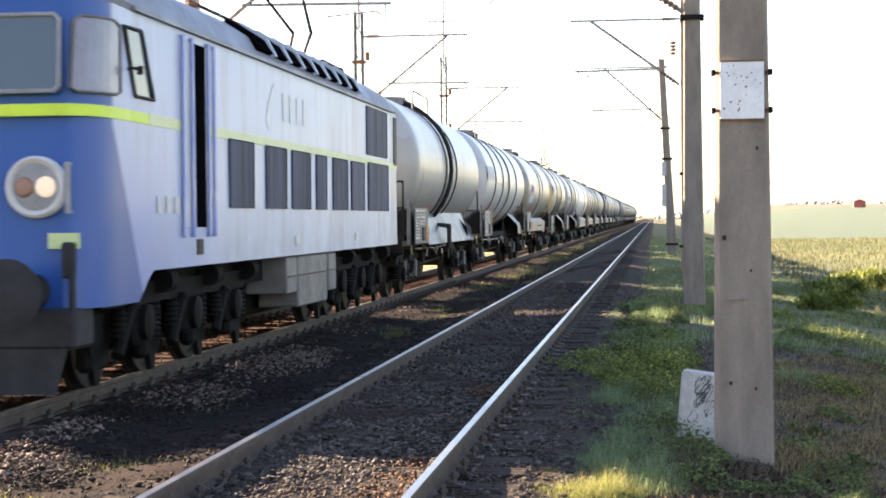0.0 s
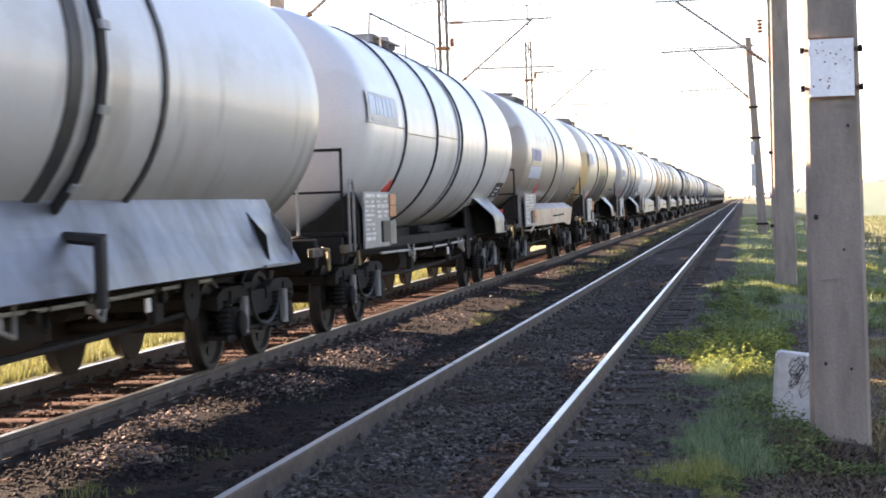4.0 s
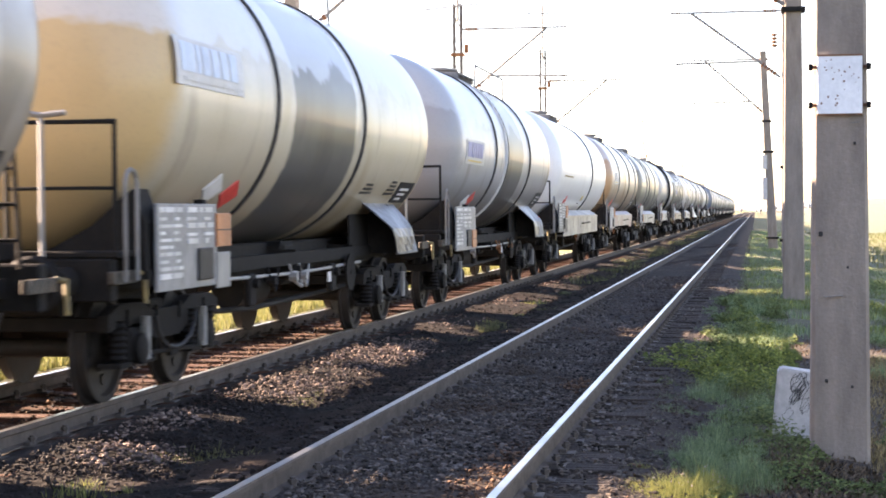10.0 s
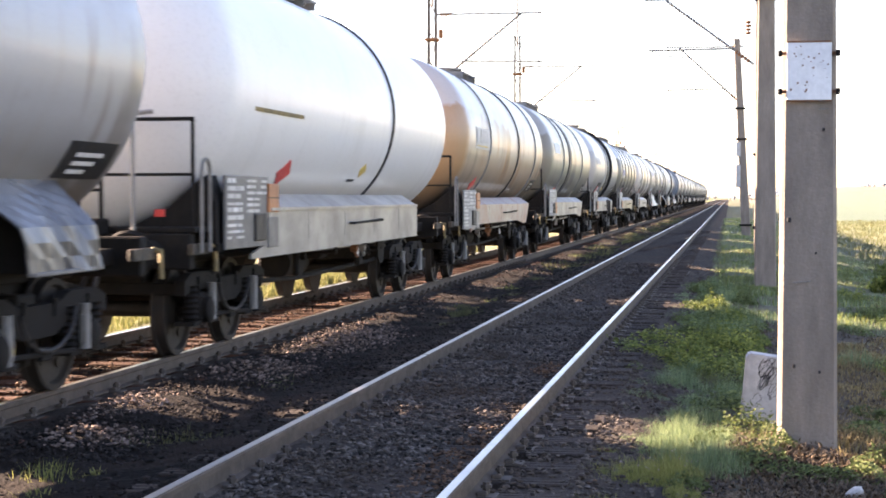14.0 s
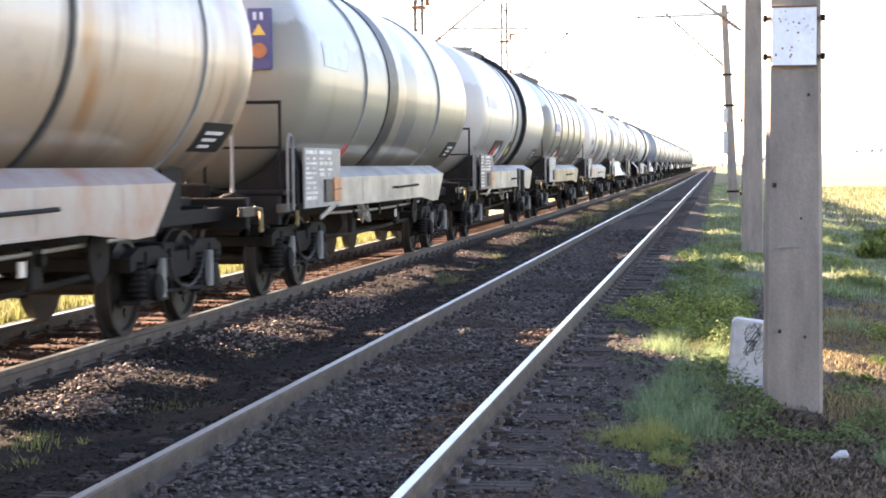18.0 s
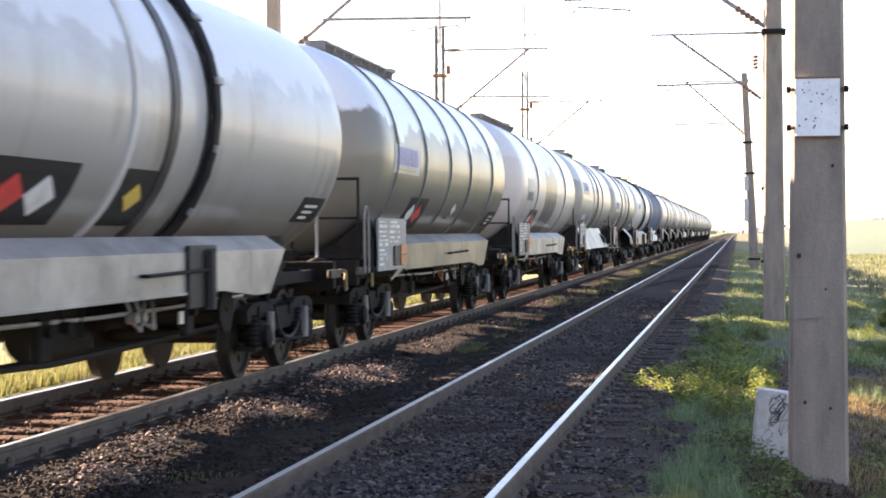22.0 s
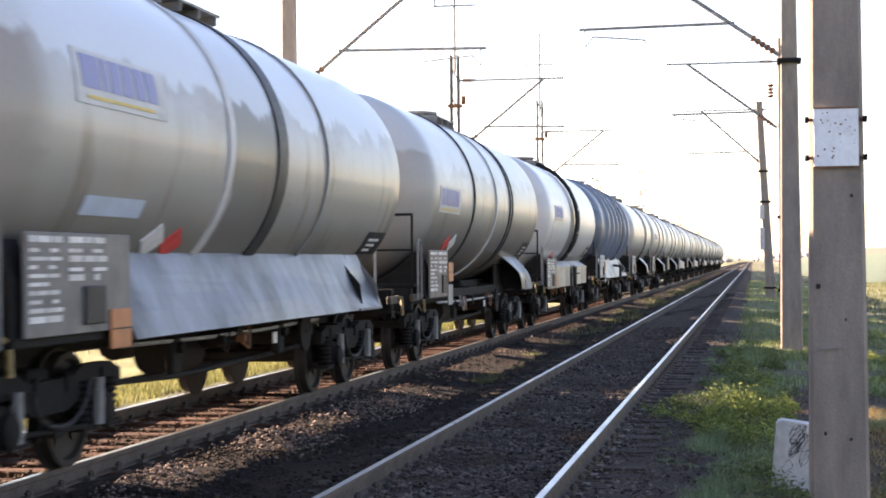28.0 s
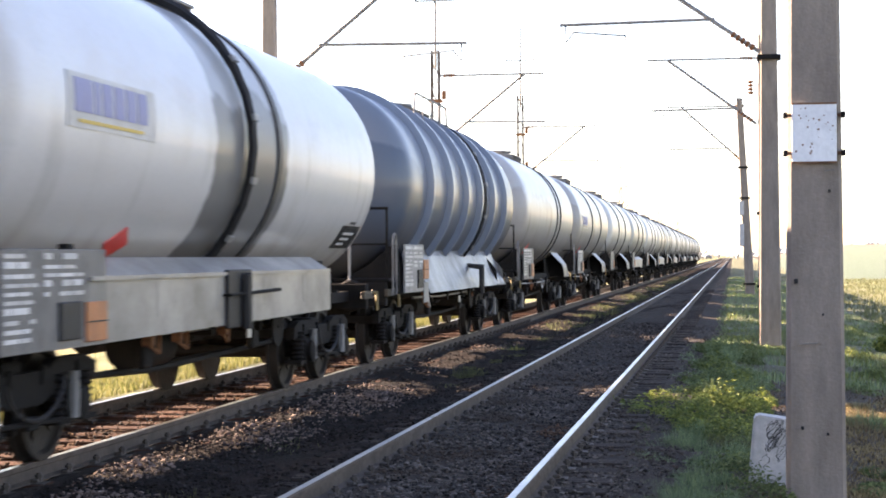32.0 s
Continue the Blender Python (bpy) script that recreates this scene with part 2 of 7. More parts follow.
M_SKIRT_DARK = mat("dark_grey_skirt_plate", (0.055, 0.055, 0.056), (0.02, 0.019, 0.018), rough=0.36, scale=1.1, fine=30, relief=0.1, stretch=(1, 0.8, 1.2))
M_SKIRT_RUST = mat("rust_stained_skirt", (0.225, 0.215, 0.225), (0.24, 0.085, 0.035), rough=0.4, scale=1.8, fine=30, relief=0.1, stretch=(1, 0.7, 0.7))
M_APRON = mat("dull_metal_apron", (0.14, 0.148, 0.168), (0.045, 0.042, 0.042), rough=0.36, metal=0.5, scale=1.5, relief=0.12, stretch=(1, 0.9, 0.35), spec=0.4)
M_BOARD = mat("grey_data_board", (0.1, 0.1, 0.105), (0.075, 0.073, 0.072), rough=0.5, scale=5)
M_BOARD_LIGHT = mat("pale_data_board", (0.21, 0.21, 0.215), (0.15, 0.148, 0.145), rough=0.5, scale=5)
M_BOARD_BROWN = mat("brown_stained_data_board", (0.12, 0.095, 0.085), (0.09, 0.072, 0.066), rough=0.55, scale=5)
M_WHITE = mat("white_marking", (0.6, 0.6, 0.6), (0.46, 0.45, 0.44), rough=0.55, scale=7)
M_ORANGE = mat("orange_warning_plate", (0.4, 0.13, 0.035), (0.22, 0.09, 0.04), rough=0.5, scale=4)
M_RED = mat("red_marking", (0.6, 0.05, 0.04), (0.45, 0.05, 0.04), rough=0.5, scale=8)
M_YELLOW = mat("yellow_marking", (0.55, 0.38, 0.06), (0.45, 0.32, 0.08), rough=0.5, scale=8)
M_NAVY = mat("navy_sign", (0.025, 0.035, 0.13), (0.03, 0.045, 0.16), rough=0.4, scale=5)
M_SILL = mat("worn_striped_sill", (0.07, 0.052, 0.03), (0.035, 0.03, 0.026), rough=0.6, scale=9)
M_YELLOWDIRT = mat("grimy_yellow_paint", (0.2, 0.14, 0.04), (0.07, 0.055, 0.03), rough=0.6, scale=9)
M_BLUEMARK = mat("blue_lettering", (0.17, 0.18, 0.36), (0.22, 0.225, 0.36), rough=0.5, scale=8)
M_FADED_WHITE = mat("faded_white_panel", (0.45, 0.45, 0.45), (0.38, 0.37, 0.36), rough=0.5, scale=5)
M_PALEBLUE = mat("pale_blue_patch", (0.42, 0.5, 0.62), (0.36, 0.42, 0.52), rough=0.45, scale=4)
M_LOCO_VIOLET = mat("faded_blue_violet", (0.2, 0.27, 0.62), (0.42, 0.46, 0.66), rough=0.35, scale=1.4, relief=0.03, coat=0.2)
M_LOCO_WHITE = mat("loco_silver_white", (0.46, 0.5, 0.58), (0.38, 0.42, 0.5), rough=0.42, scale=0.9, relief=0.03, coat=0.1, spec=0.35)
M_LOCO_ROOF = mat("loco_roof_grey", (0.23, 0.25, 0.3), (0.16, 0.17, 0.2), rough=0.5, scale=1.5, relief=0.1)
M_LIME = mat("lime_stripe", (0.55, 0.75, 0.03), (0.48, 0.66, 0.05), rough=0.4, scale=4, relief=0.02)
M_GRILLE = mat("slate_blue_grille", (0.03, 0.05, 0.12), (0.022, 0.02, 0.024), rough=0.6, scale=1.2, fine=40, relief=0.1, stretch=(1, 3.5, 0.25), spec=0.25)
M_RUBBER = mat("black_rubber", (0.015, 0.015, 0.015), rough=0.7, scale=8, relief=0.1)
M_GREYBOX = mat("grey_equipment_paint", (0.16, 0.16, 0.16), (0.1, 0.095, 0.09), rough=0.6, scale=3)
M_BUFFER = mat("buffer_beam_grime", (0.032, 0.033, 0.038), (0.022, 0.022, 0.023), rough=0.75, scale=4, spec=0.2)
M_DIMLENS = mat("dim_brown_lens", (0.3, 0.16, 0.12), (0.22, 0.12, 0.09), rough=0.3, scale=9, relief=0)
M_LACED = mat("mast_steel", (0.11, 0.1, 0.095), (0.08, 0.06, 0.05), rough=0.75, scale=5, spec=0.2)
M_GLASS, _nt, _p, _ = base_mat("cab_glass")
_p.inputs["Base Color"].default_value, _p.inputs["Roughness"].default_value = (0.06, 0.085, 0.1, 1), 0.05
_p.inputs["Specular IOR Level"].default_value = 0.9
M_PALESEAL = mat("pale_grey_trim", (0.26, 0.27, 0.29), (0.2, 0.2, 0.21), rough=0.5, scale=8, relief=0.05)
M_DULLGLASS = mat("hazy_cab_glass", (0.2, 0.21, 0.27), (0.15, 0.16, 0.21), rough=0.22, scale=2.5, relief=0, spec=0.6)
M_LAMP, _nt, _p, _ = base_mat("lit_headlamp")
_p.inputs["Base Color"].default_value = (0.55, 0.46, 0.36, 1)
_p.inputs["Emission Color"].default_value, _p.inputs["Emission Strength"].default_value = (1, 0.82, 0.58, 1), 0.06
M_GRASS = island_mat("grass_blade", (0.05, 0.07, 0.028), (0.18, 0.185, 0.085), 0.75, 0.4, c=(0.11, 0.11, 0.05))
M_YELLOWGRASS = island_mat("yellow_grass_blade", (0.12, 0.145, 0.04), (0.34, 0.33, 0.11), 0.75, 0.45)
M_FARGRASS = island_mat("olive_yellow_grass_blade", (0.085, 0.1, 0.032), (0.2, 0.19, 0.07), 0.8, 0.35)
M_WEED = island_mat("weed_leaf", (0.025, 0.045, 0.013), (0.2, 0.24, 0.08), 0.65, 0.35, c=(0.075, 0.1, 0.028))
M_BRIGHTWEED = island_mat("yellow_green_leaf", (0.035, 0.06, 0.014), (0.33, 0.36, 0.08), 0.65, 0.4, c=(0.11, 0.145, 0.035))
M_FLOWER = island_mat("pale_flower", (0.3, 0.2, 0.27), (0.4, 0.33, 0.33), 0.7, 0.3)
M_PALEGRASS = island_mat("grey_green_fine_grass", (0.075, 0.12, 0.055), (0.27, 0.34, 0.17), 0.8, 0.4)
M_STRAW = island_mat("straw_coloured_grass", (0.085, 0.06, 0.028), (0.34, 0.26, 0.12), 0.85, 0.3)
M_LITTER = island_mat("dry_litter", (0.018, 0.013, 0.009), (0.17, 0.12, 0.075), 0.9, 0.1)
M_PALELIME = mat("pale_lime_plate", (0.5, 0.6, 0.3), (0.44, 0.54, 0.26), rough=0.4, scale=5)
M_PALEBAR = mat("pale_silver_lettering", (0.52, 0.56, 0.64), (0.46, 0.5, 0.58), rough=0.4, scale=2, relief=0)
M_FADEDLIME = mat("faded_lime_stripe", (0.62, 0.68, 0.36), (0.55, 0.6, 0.4), rough=0.45, scale=2)


def loco_side_mat():
    """Silver flank with blue reflections put into its colour: bluer towards the front, violet blue low down behind the
    nose.
    """
    m, nt, p, co = base_mat("loco_flank")
    sep = nt.nodes.new("ShaderNodeSeparateXYZ")
    nt.links.new(co, sep.inputs[0])
    wob, grain = noise_of(nt, co, 1.3, 4), noise_of(nt, co, 0.5, 5)
    d = math_node(nt, "ADD", sep.outputs[1], math_node(nt, "ADD", math_node(nt, "MULTIPLY", sep.outputs[2], 1.5), math_node(nt, "MULTIPLY", wob, 1.6)))
    blue = math_node(nt, "MULTIPLY", ramp(nt, d, -1.8, -4.9), ramp(nt, sep.outputs[2], 3.3, 1.5))
    low = math_node(nt, "MULTIPLY", ramp(nt, sep.outputs[2], 1.75, 1.2), ramp(nt, wob, 0.4, 0.6))
    c = mix_rgb(nt, ramp(nt, grain, 0.35, 0.7), (0.5, 0.56, 0.68), (0.42, 0.48, 0.6))
    # reflected blue put into the paint colour, growing towards the front
    c = mix_rgb(nt, ramp(nt, math_node(nt, "ADD", sep.outputs[1], math_node(nt, "MULTIPLY", wob, 3.0)), 4.0, -6.0, 0.0, 0.6), c, (0.36, 0.42, 0.6))
    c = mix_rgb(nt, math_node(nt, "MULTIPLY", low, 0.7), c, (0.3, 0.34, 0.46))
    # violet reflection low behind the nose, also put into the colour
    c = mix_rgb(nt, math_node(nt, "MULTIPLY", blue, 0.6), c, (0.06, 0.13, 0.45))
    c = mix_rgb(nt, ramp(nt, noise_of(nt, co, 1.0, 5, 0.6, (1, 4, 0.5)), 0.5, 0.68, 0, 0.35), c, (0.24, 0.23, 0.25))
    slant = math_node(nt, "MULTIPLY", math_node(nt, "MAXIMUM", math_node(nt, "SUBTRACT", 2.4, sep.outputs[2]), 0.0), 0.55)
    edge = math_node(nt, "SUBTRACT", math_node(nt, "SUBTRACT", sep.outputs[1], -8.26), slant)
    c = mix_rgb(nt, ramp(nt, edge, 0.05, -0.03), c, mix_rgb(nt, ramp(nt, grain, 0.35, 0.7), (0.006, 0.066, 0.29), (0.012, 0.078, 0.27)))
    nt.links.new(c, p.inputs["Base Color"])
    p.inputs["Roughness"].default_value = 0.4
    p.inputs["Specular IOR Level"].default_value = 0.35
    p.inputs["Coat Weight"].default_value = 0.1
    return m


M_LOCO_SIDE = loco_side_mat()

# ---------------------------------------------------------------- mesh helpers
def box(bm, c, s, bev=0.0, rot=None):
    """A box of size s at centre c, with bevelled edges, turned by the matrix rot about its centre."""
    m = Matrix.Translation(c) @ (rot.to_4x4() if rot else Matrix()) @ Matrix.Diagonal((*s, 1))
    r = bmesh.ops.create_cube(bm, size=1.0, matrix=m)
    if bev:
        es = list({e for v in r["verts"] for e in v.link_edges})
        bmesh.ops.bevel(bm, geom=es, offset=bev, segments=1, affect="EDGES", profile=0.5)


def rod(bm, a, b, r, seg=8, r2=None):
    """A round bar from a to b."""
    a, b = Vector(a), Vector(b)
    d = b - a
    m = Matrix.Translation((a + b) / 2) @ d.to_track_quat("Z", "Y").to_matrix().to_4x4()
    bmesh.ops.create_cone(bm, cap_ends=True, segments=seg, radius1=r, radius2=r if r2 is None else r2, depth=d.length, matrix=m)


def bent(bm, pts, r, seg=8):
    """A bent tube through the points, in one piece."""
    pts = [Vector(p) for p in pts]
    rings = []
    for k, p in enumerate(pts):
        u = (p - pts[k - 1]).normalized() if k else Vector()
        w = (pts[k + 1] - p).normalized() if k + 1 < len(pts) else Vector()
        t = (u + w).normalized() if (u + w).length > 0.01 else (u if k else w)
        if k == 0:
            side = t.orthogonal().normalized()
        side = (side - t * side.dot(t)).normalized()
        up = t.cross(side)
        fat = 1.0 / max(t.dot(u if k else w), 0.6)
        rings.append([bm.verts.new(p + (side * math.cos(6.28318 * i / seg) + up * math.sin(6.28318 * i / seg)) * r * fat) for i in range(seg)])
    for q, s in zip(rings, rings[1:]):
        for i in range(seg):
            bm.faces.new((q[i], q[(i + 1) % seg], s[(i + 1) % seg], s[i]))
    bm.faces.new(rings[0]), bm.faces.new(rings[-1])


def lathe(bm, prof, axis="y", seg=32, centre=(0, 0, 0)):
    """A turned body: prof is a list of (along, radius)."""
    rings = []
    for s, r in prof:
        ring = []
        for i in range(seg):
            a = 2 * math.pi * i / seg
            u, v = r * math.cos(a), r * math.sin(a)
            p = {"y": (u, s, v), "x": (s, u, v), "z": (u, v, s)}[axis]
            ring.append(bm.verts.new(Vector(p) + Vector(centre)))
        rings.append(ring)
    for a, b in zip(rings, rings[1:]):
        for i in range(seg):
            bm.faces.new((a[i], a[(i + 1) % seg], b[(i + 1) % seg], b[i]))
    for ring in (rings[0], rings[-1]):
        bm.faces.new(ring)


def prism(bm, outline, axis, lo, hi):
    """A plate: an outline of 2D points drawn out along an axis (x: outline is y, z; y: x, z; z: x, y)."""
    def at(p, d):
        return {"x": (d, p[0], p[1]), "y": (p[0], d, p[1]), "z": (p[0], p[1], d)}[axis]
    a = [bm.verts.new(at(p, lo)) for p in outline]
    b = [bm.verts.new(at(p, hi)) for p in outline]
    bm.faces.new(a), bm.faces.new(b)
    n = len(outline)
    for i in range(n):
        bm.faces.new((a[i], a[(i + 1) % n], b[(i + 1) % n], b[i]))


def shell(bm, r, zc, th0, th1, y0, y1, thick=0.008, n=8):
    """A curved plate on a tank of radius r: angles from level, towards the top, in degrees."""
    rows = []
    for i in range(n + 1):
        a = radians(th0 + (th1 - th0) * i / n)
        rows.append([bm.verts.new((q * math.cos(a), y, zc + q * math.sin(a))) for q, y in
                     ((r, y0), (r + thick, y0), (r + thick, y1), (r, y1))])
    for a, b in zip(rows, rows[1:]):
        for i in range(4):
            bm.faces.new((a[i], a[(i + 1) % 4], b[(i + 1) % 4], b[i]))
    bm.faces.new(rows[0]), bm.faces.new(rows[-1])


def mesh_of(name, bm, material, smooth=False):
    bmesh.ops.recalc_face_normals(bm, faces=bm.faces[:])
    me = bpy.data.meshes.new(name)
    bm.to_mesh(me)
    bm.free()
    me.materials.append(material)
    if smooth:
        me.polygons.foreach_set("use_smooth", [True] * len(me.polygons))
        me.set_sharp_from_angle(angle=radians(35))
    return me


def part(name, bm, material, parent=None, label="", smooth=False, at=None):
    """Links a bmesh, or a mesh made before, as one mesh object under its thing."""
    me = bm if isinstance(bm, bpy.types.Mesh) else mesh_of(name, bm, material, smooth)
    ob = new(name, me)
    ob.parent = parent
    if at is not None:
        ob.location = at
    if label:
        ob["label"] = label
    return ob


def thing(name, at, label, category, group="", kind=""):
    ob = new(name)
    ob.location = at
    ob.empty_display_size = 0.3
    return tagged(ob, label, category, group, kind)


def raw(name, verts, faces, material, label="", category="", kind=""):
    me = bpy.data.meshes.new(name)
    me.from_pydata(verts, [], faces)
    me.materials.append(material)
    me.update()
    return tagged(new(name, me), label, category, kind=kind)


RNG = np.random.default_rng(7)
X_NEAR, X_FAR = -0.7525, -4.7225      # middle of the two tracks
HALF = 0.7525

# ---------------------------------------------------------------- ground
PROFILE = [(-3000, -1.2), (-60, -1.1), (-14, -0.95), (-9.5, -0.75), (-7.4, -0.32), (-6.6, -0.3), (1.0, -0.3), (1.5, -0.27), (2.6, -0.34),
           (4.2, -0.5), (6.5, -0.85), (9.0, -1.05), (40, -1.2), (3000, -1.5)]


def ground_z(x, y):
    px, pz = zip(*PROFILE)
    z = np.interp(x, px, pz)
    lump = np.where((x > 1.3) & (x < 30) | (x < -7.4) & (x > -30), 1.0, 0.0)
    rise = 0.01 * np.clip(y - 150, 0, 900) * np.clip((np.abs(x) - 12) / 50, 0, 1)      # the fields climb gently away from the line
    return z + rise + lump * (0.06 * np.sin(x * 1.7 + y * 0.6) * np.sin(y * 0.9 - x * 0.4) + 0.035 * np.sin(x * 3.1 - y * 2.3))


def ground_sheet():
    xs = np.concatenate([[-3000, -1500, -700, -300, -120, -60, -35, -22], np.arange(-16, 16.1, 0.5), [18, 22, 30, 45, 70, 120, 300, 700, 1500, 3000]])
    ys = np.concatenate([[-300, -80, -30, -12, -4], np.arange(0, 60, 0.6), np.arange(60, 200, 5), [220, 260, 320, 400, 600, 800, 900, 1050, 1500, 2500, 4500]])
    gx, gy = np.meshgrid(xs, ys)
    gz = ground_z(gx, gy)
    v = np.stack([gx, gy, gz], -1).reshape(-1, 3).tolist()
    w = len(xs)
    f = [(j * w + i, j * w + i + 1, (j + 1) * w + i + 1, (j + 1) * w + i) for j in range(len(ys) - 1) for i in range(w - 1)]
    m, nt, p, co = base_mat("grassy_earth")
    sep = nt.nodes.new("ShaderNodeSeparateXYZ")
    nt.links.new(co, sep.inputs[0])
    broad, mid, grain = noise_of(nt, co, 0.05, 4), noise_of(nt, co, 0.7, 5), noise_of(nt, co, 14, 4)
    c = mix_rgb(nt, ramp(nt, mid, 0.35, 0.65), (0.06, 0.075, 0.03), (0.13, 0.12, 0.05))
    c = mix_rgb(nt, ramp(nt, grain, 0.4, 0.7, 0, 0.6), c, (0.04, 0.042, 0.02))
    field = mix_rgb(nt, ramp(nt, broad, 0.4, 0.6), (0.07, 0.095, 0.03), (0.14, 0.135, 0.045))
    field = mix_rgb(nt, ramp(nt, sep.outputs[1], 760, 800), field, (0.105, 0.092, 0.065))
    field = mix_rgb(nt, math_node(nt, "MULTIPLY", ramp(nt, sep.outputs[1], 185, 200), ramp(nt, sep.outputs[1], 780, 760)), field, (0.062, 0.095, 0.06))
    wob = math_node(nt, "ADD", sep.outputs[0], math_node(nt, "MULTIPLY", math_node(nt, "SUBTRACT", mid, 0.5), 3.0))
    c = mix_rgb(nt, ramp(nt, wob, -6.6, -7.6), c, mix_rgb(nt, ramp(nt, mid, 0.35, 0.65), (0.1, 0.11, 0.035), (0.16, 0.15, 0.055)))
    c = mix_rgb(nt, ramp(nt, wob, 9, 13), c, field)
    bare = math_node(nt, "MULTIPLY", math_node(nt, "MULTIPLY", ramp(nt, wob, 0.6, 1.3, 0, 1), ramp(nt, wob, 8.0, 5.0, 0, 1)), ramp(nt, sep.outputs[1], 34, 24))
    c = mix_rgb(nt, math_node(nt, "MULTIPLY", bare, ramp(nt, noise_of(nt, co, 1.6, 5), 0.34, 0.46)), c, mix_rgb(nt, ramp(nt, grain, 0.35, 0.65), (0.055, 0.038, 0.024), (0.022, 0.015, 0.011)))
    nt.links.new(c, p.inputs["Base Color"])
    p.inputs["Roughness"].default_value = 0.95
    bump(nt, p, grain, 1.0, 0.1)
    ob = raw("ground", v, f, m, "grassy verge and flat farm fields beside the railway", "ground", "structure")
    ob.data.polygons.foreach_set("use_smooth", [True] * len(ob.data.polygons))


ground_sheet()


def ballast_bed():
    xs = [-7.4, -6.6, -6.2, -5.6, -5.1, -4.6, -4.1, -3.7, -3.2, -2.6, -2.0, -1.7, -1.3, -0.8, -0.3, 0.1, 0.5, 0.8, 1.1, 1.5]
    base = dict(zip(xs, [-0.42, -0.26, -0.2, -0.18, -0.19, -0.2, -0.19, -0.135, -0.175, -0.225, -0.165, -0.142, -0.15, -0.15, -0.155, -0.17, -0.175, -0.2, -0.25, -0.4]))
    ys = np.concatenate([[-40, -10, 0], np.arange(4, 40, 0.3), np.arange(40, 120, 3), [150, 250, 400, 700, 1200]])
    v, f = [], []
    for y in ys:
        for x in xs:
            lump = 0.025 * math.sin(3.7 * y + 5 * x) * math.sin(2.3 * y - 3 * x) + RNG.uniform(-0.012, 0.012)
            v.append((x, float(y), base[x] + (lump if -6.3 < x < 1 else 0)))
    w = len(xs)
    f = [(j * w + i, j * w + i + 1, (j + 1) * w + i + 1, (j + 1) * w + i) for j in range(len(ys) - 1) for i in range(w - 1)]
    m, nt, p, co = base_mat("ballast_fines")
    sep = nt.nodes.new("ShaderNodeSeparateXYZ")
    nt.links.new(co, sep.inputs[0])
    broad, grain = noise_of(nt, co, 0.7, 5), noise_of(nt, co, 28, 3)
    edge = math_node(nt, "ADD", sep.outputs[0], math_node(nt, "MULTIPLY", math_node(nt, "SUBTRACT", broad, 0.5), 0.5))
    c = mix_rgb(nt, ramp(nt, broad, 0.38, 0.68), (0.05, 0.044, 0.039), (0.07, 0.055, 0.045))
    # strip between the tracks: dark soil, deepened by shade put into the colour
    shaded_strip = math_node(nt, "MULTIPLY", ramp(nt, edge, -1.5, -1.75), ramp(nt, edge, -3.75, -3.6))
    c = mix_rgb(nt, shaded_strip, c, mix_rgb(nt, ramp(nt, broad, 0.4, 0.62), (0.012, 0.0105, 0.0102), (0.026, 0.0185, 0.0155)))
    c = mix_rgb(nt, ramp(nt, grain, 0.3, 0.75, 0.0, 0.4), c, (0.009, 0.008, 0.0075))
    nt.links.new(c, p.inputs["Base Color"])
    p.inputs["Roughness"].default_value, p.inputs["Specular IOR Level"].default_value = 0.97, 0.08
    bump(nt, p, grain, 1.0, 0.05)
    raw("ballast_bed", v, f, m, "dark ballast bed under both tracks, shade put into its colour between them", "ballast", "structure")


ballast_bed()

# ---------------------------------------------------------------- tracks
RAIL_PROFILE = [(-0.0625, -0.149), (0.0625, -0.149), (0.0625, -0.139), (0.012, -0.125), (0.008, -0.05), (0.033, -0.038), (0.0335, -0.008),
                (0.027, -0.0), (-0.027, -0.0), (-0.0335, -0.008), (-0.033, -0.038), (-0.008, -0.05), (-0.012, -0.125), (-0.0625, -0.139)]


def track(x, label):
    t = thing("railway_track", (x, 0, 0), label, "railway track", "pair of tracks", "structure")
    for side in (-1, 1):
        bm = bmesh.new()
        prism(bm, [(side * HALF + a, b) for a, b in RAIL_PROFILE], "y", -40, 1200)
        r = part("rail", bm, M_RAIL, t, "rusty steel rail with polished running surface")
        bm = bmesh.new()
        box(bm, (side * HALF, 580, 0.0015), (0.052, 1240, 0.003))
        part("running_surface", bm, M_RAIL_TOP, r)
    return t


near_track = track(X_NEAR, "empty track with shiny worn rails on old sleepers")
far_track = track(X_FAR, "track under the train with shiny worn rails")

# ---------------------------------------------------------------- tank wagons
TANK_Z = 2.7


def wheelset_mesh(r=0.46):
    bm = bmesh.new()
    rod(bm, (-0.95, 0, 0), (0.95, 0, 0), 0.08, 12)
    for s in (-1, 1):
        g = [(s * 0.685, r + 0.028), (s * 0.715, r + 0.028), (s * 0.722, r), (s * 0.815, r - 0.004), (s * 0.818, r - 0.055), (s * 0.775, r - 0.075),
             (s * 0.765, 0.2), (s * 0.81, 0.14), (s * 0.81, 0.1)]
        lathe(bm, g, "x", 28)
    for k in range(5):                       # bolts on the hub, so that the turning shows
        a = 2 * math.pi * k / 5
        for s in (-1, 1):
            rod(bm, (s * 0.765, 0.27 * math.cos(a), 0.27 * math.sin(a)), (s * 0.785, 0.27 * math.cos(a), 0.27 * math.sin(a)), 0.045, 6)
    return mesh_of("wheelset", bm, M_WHEEL, True)


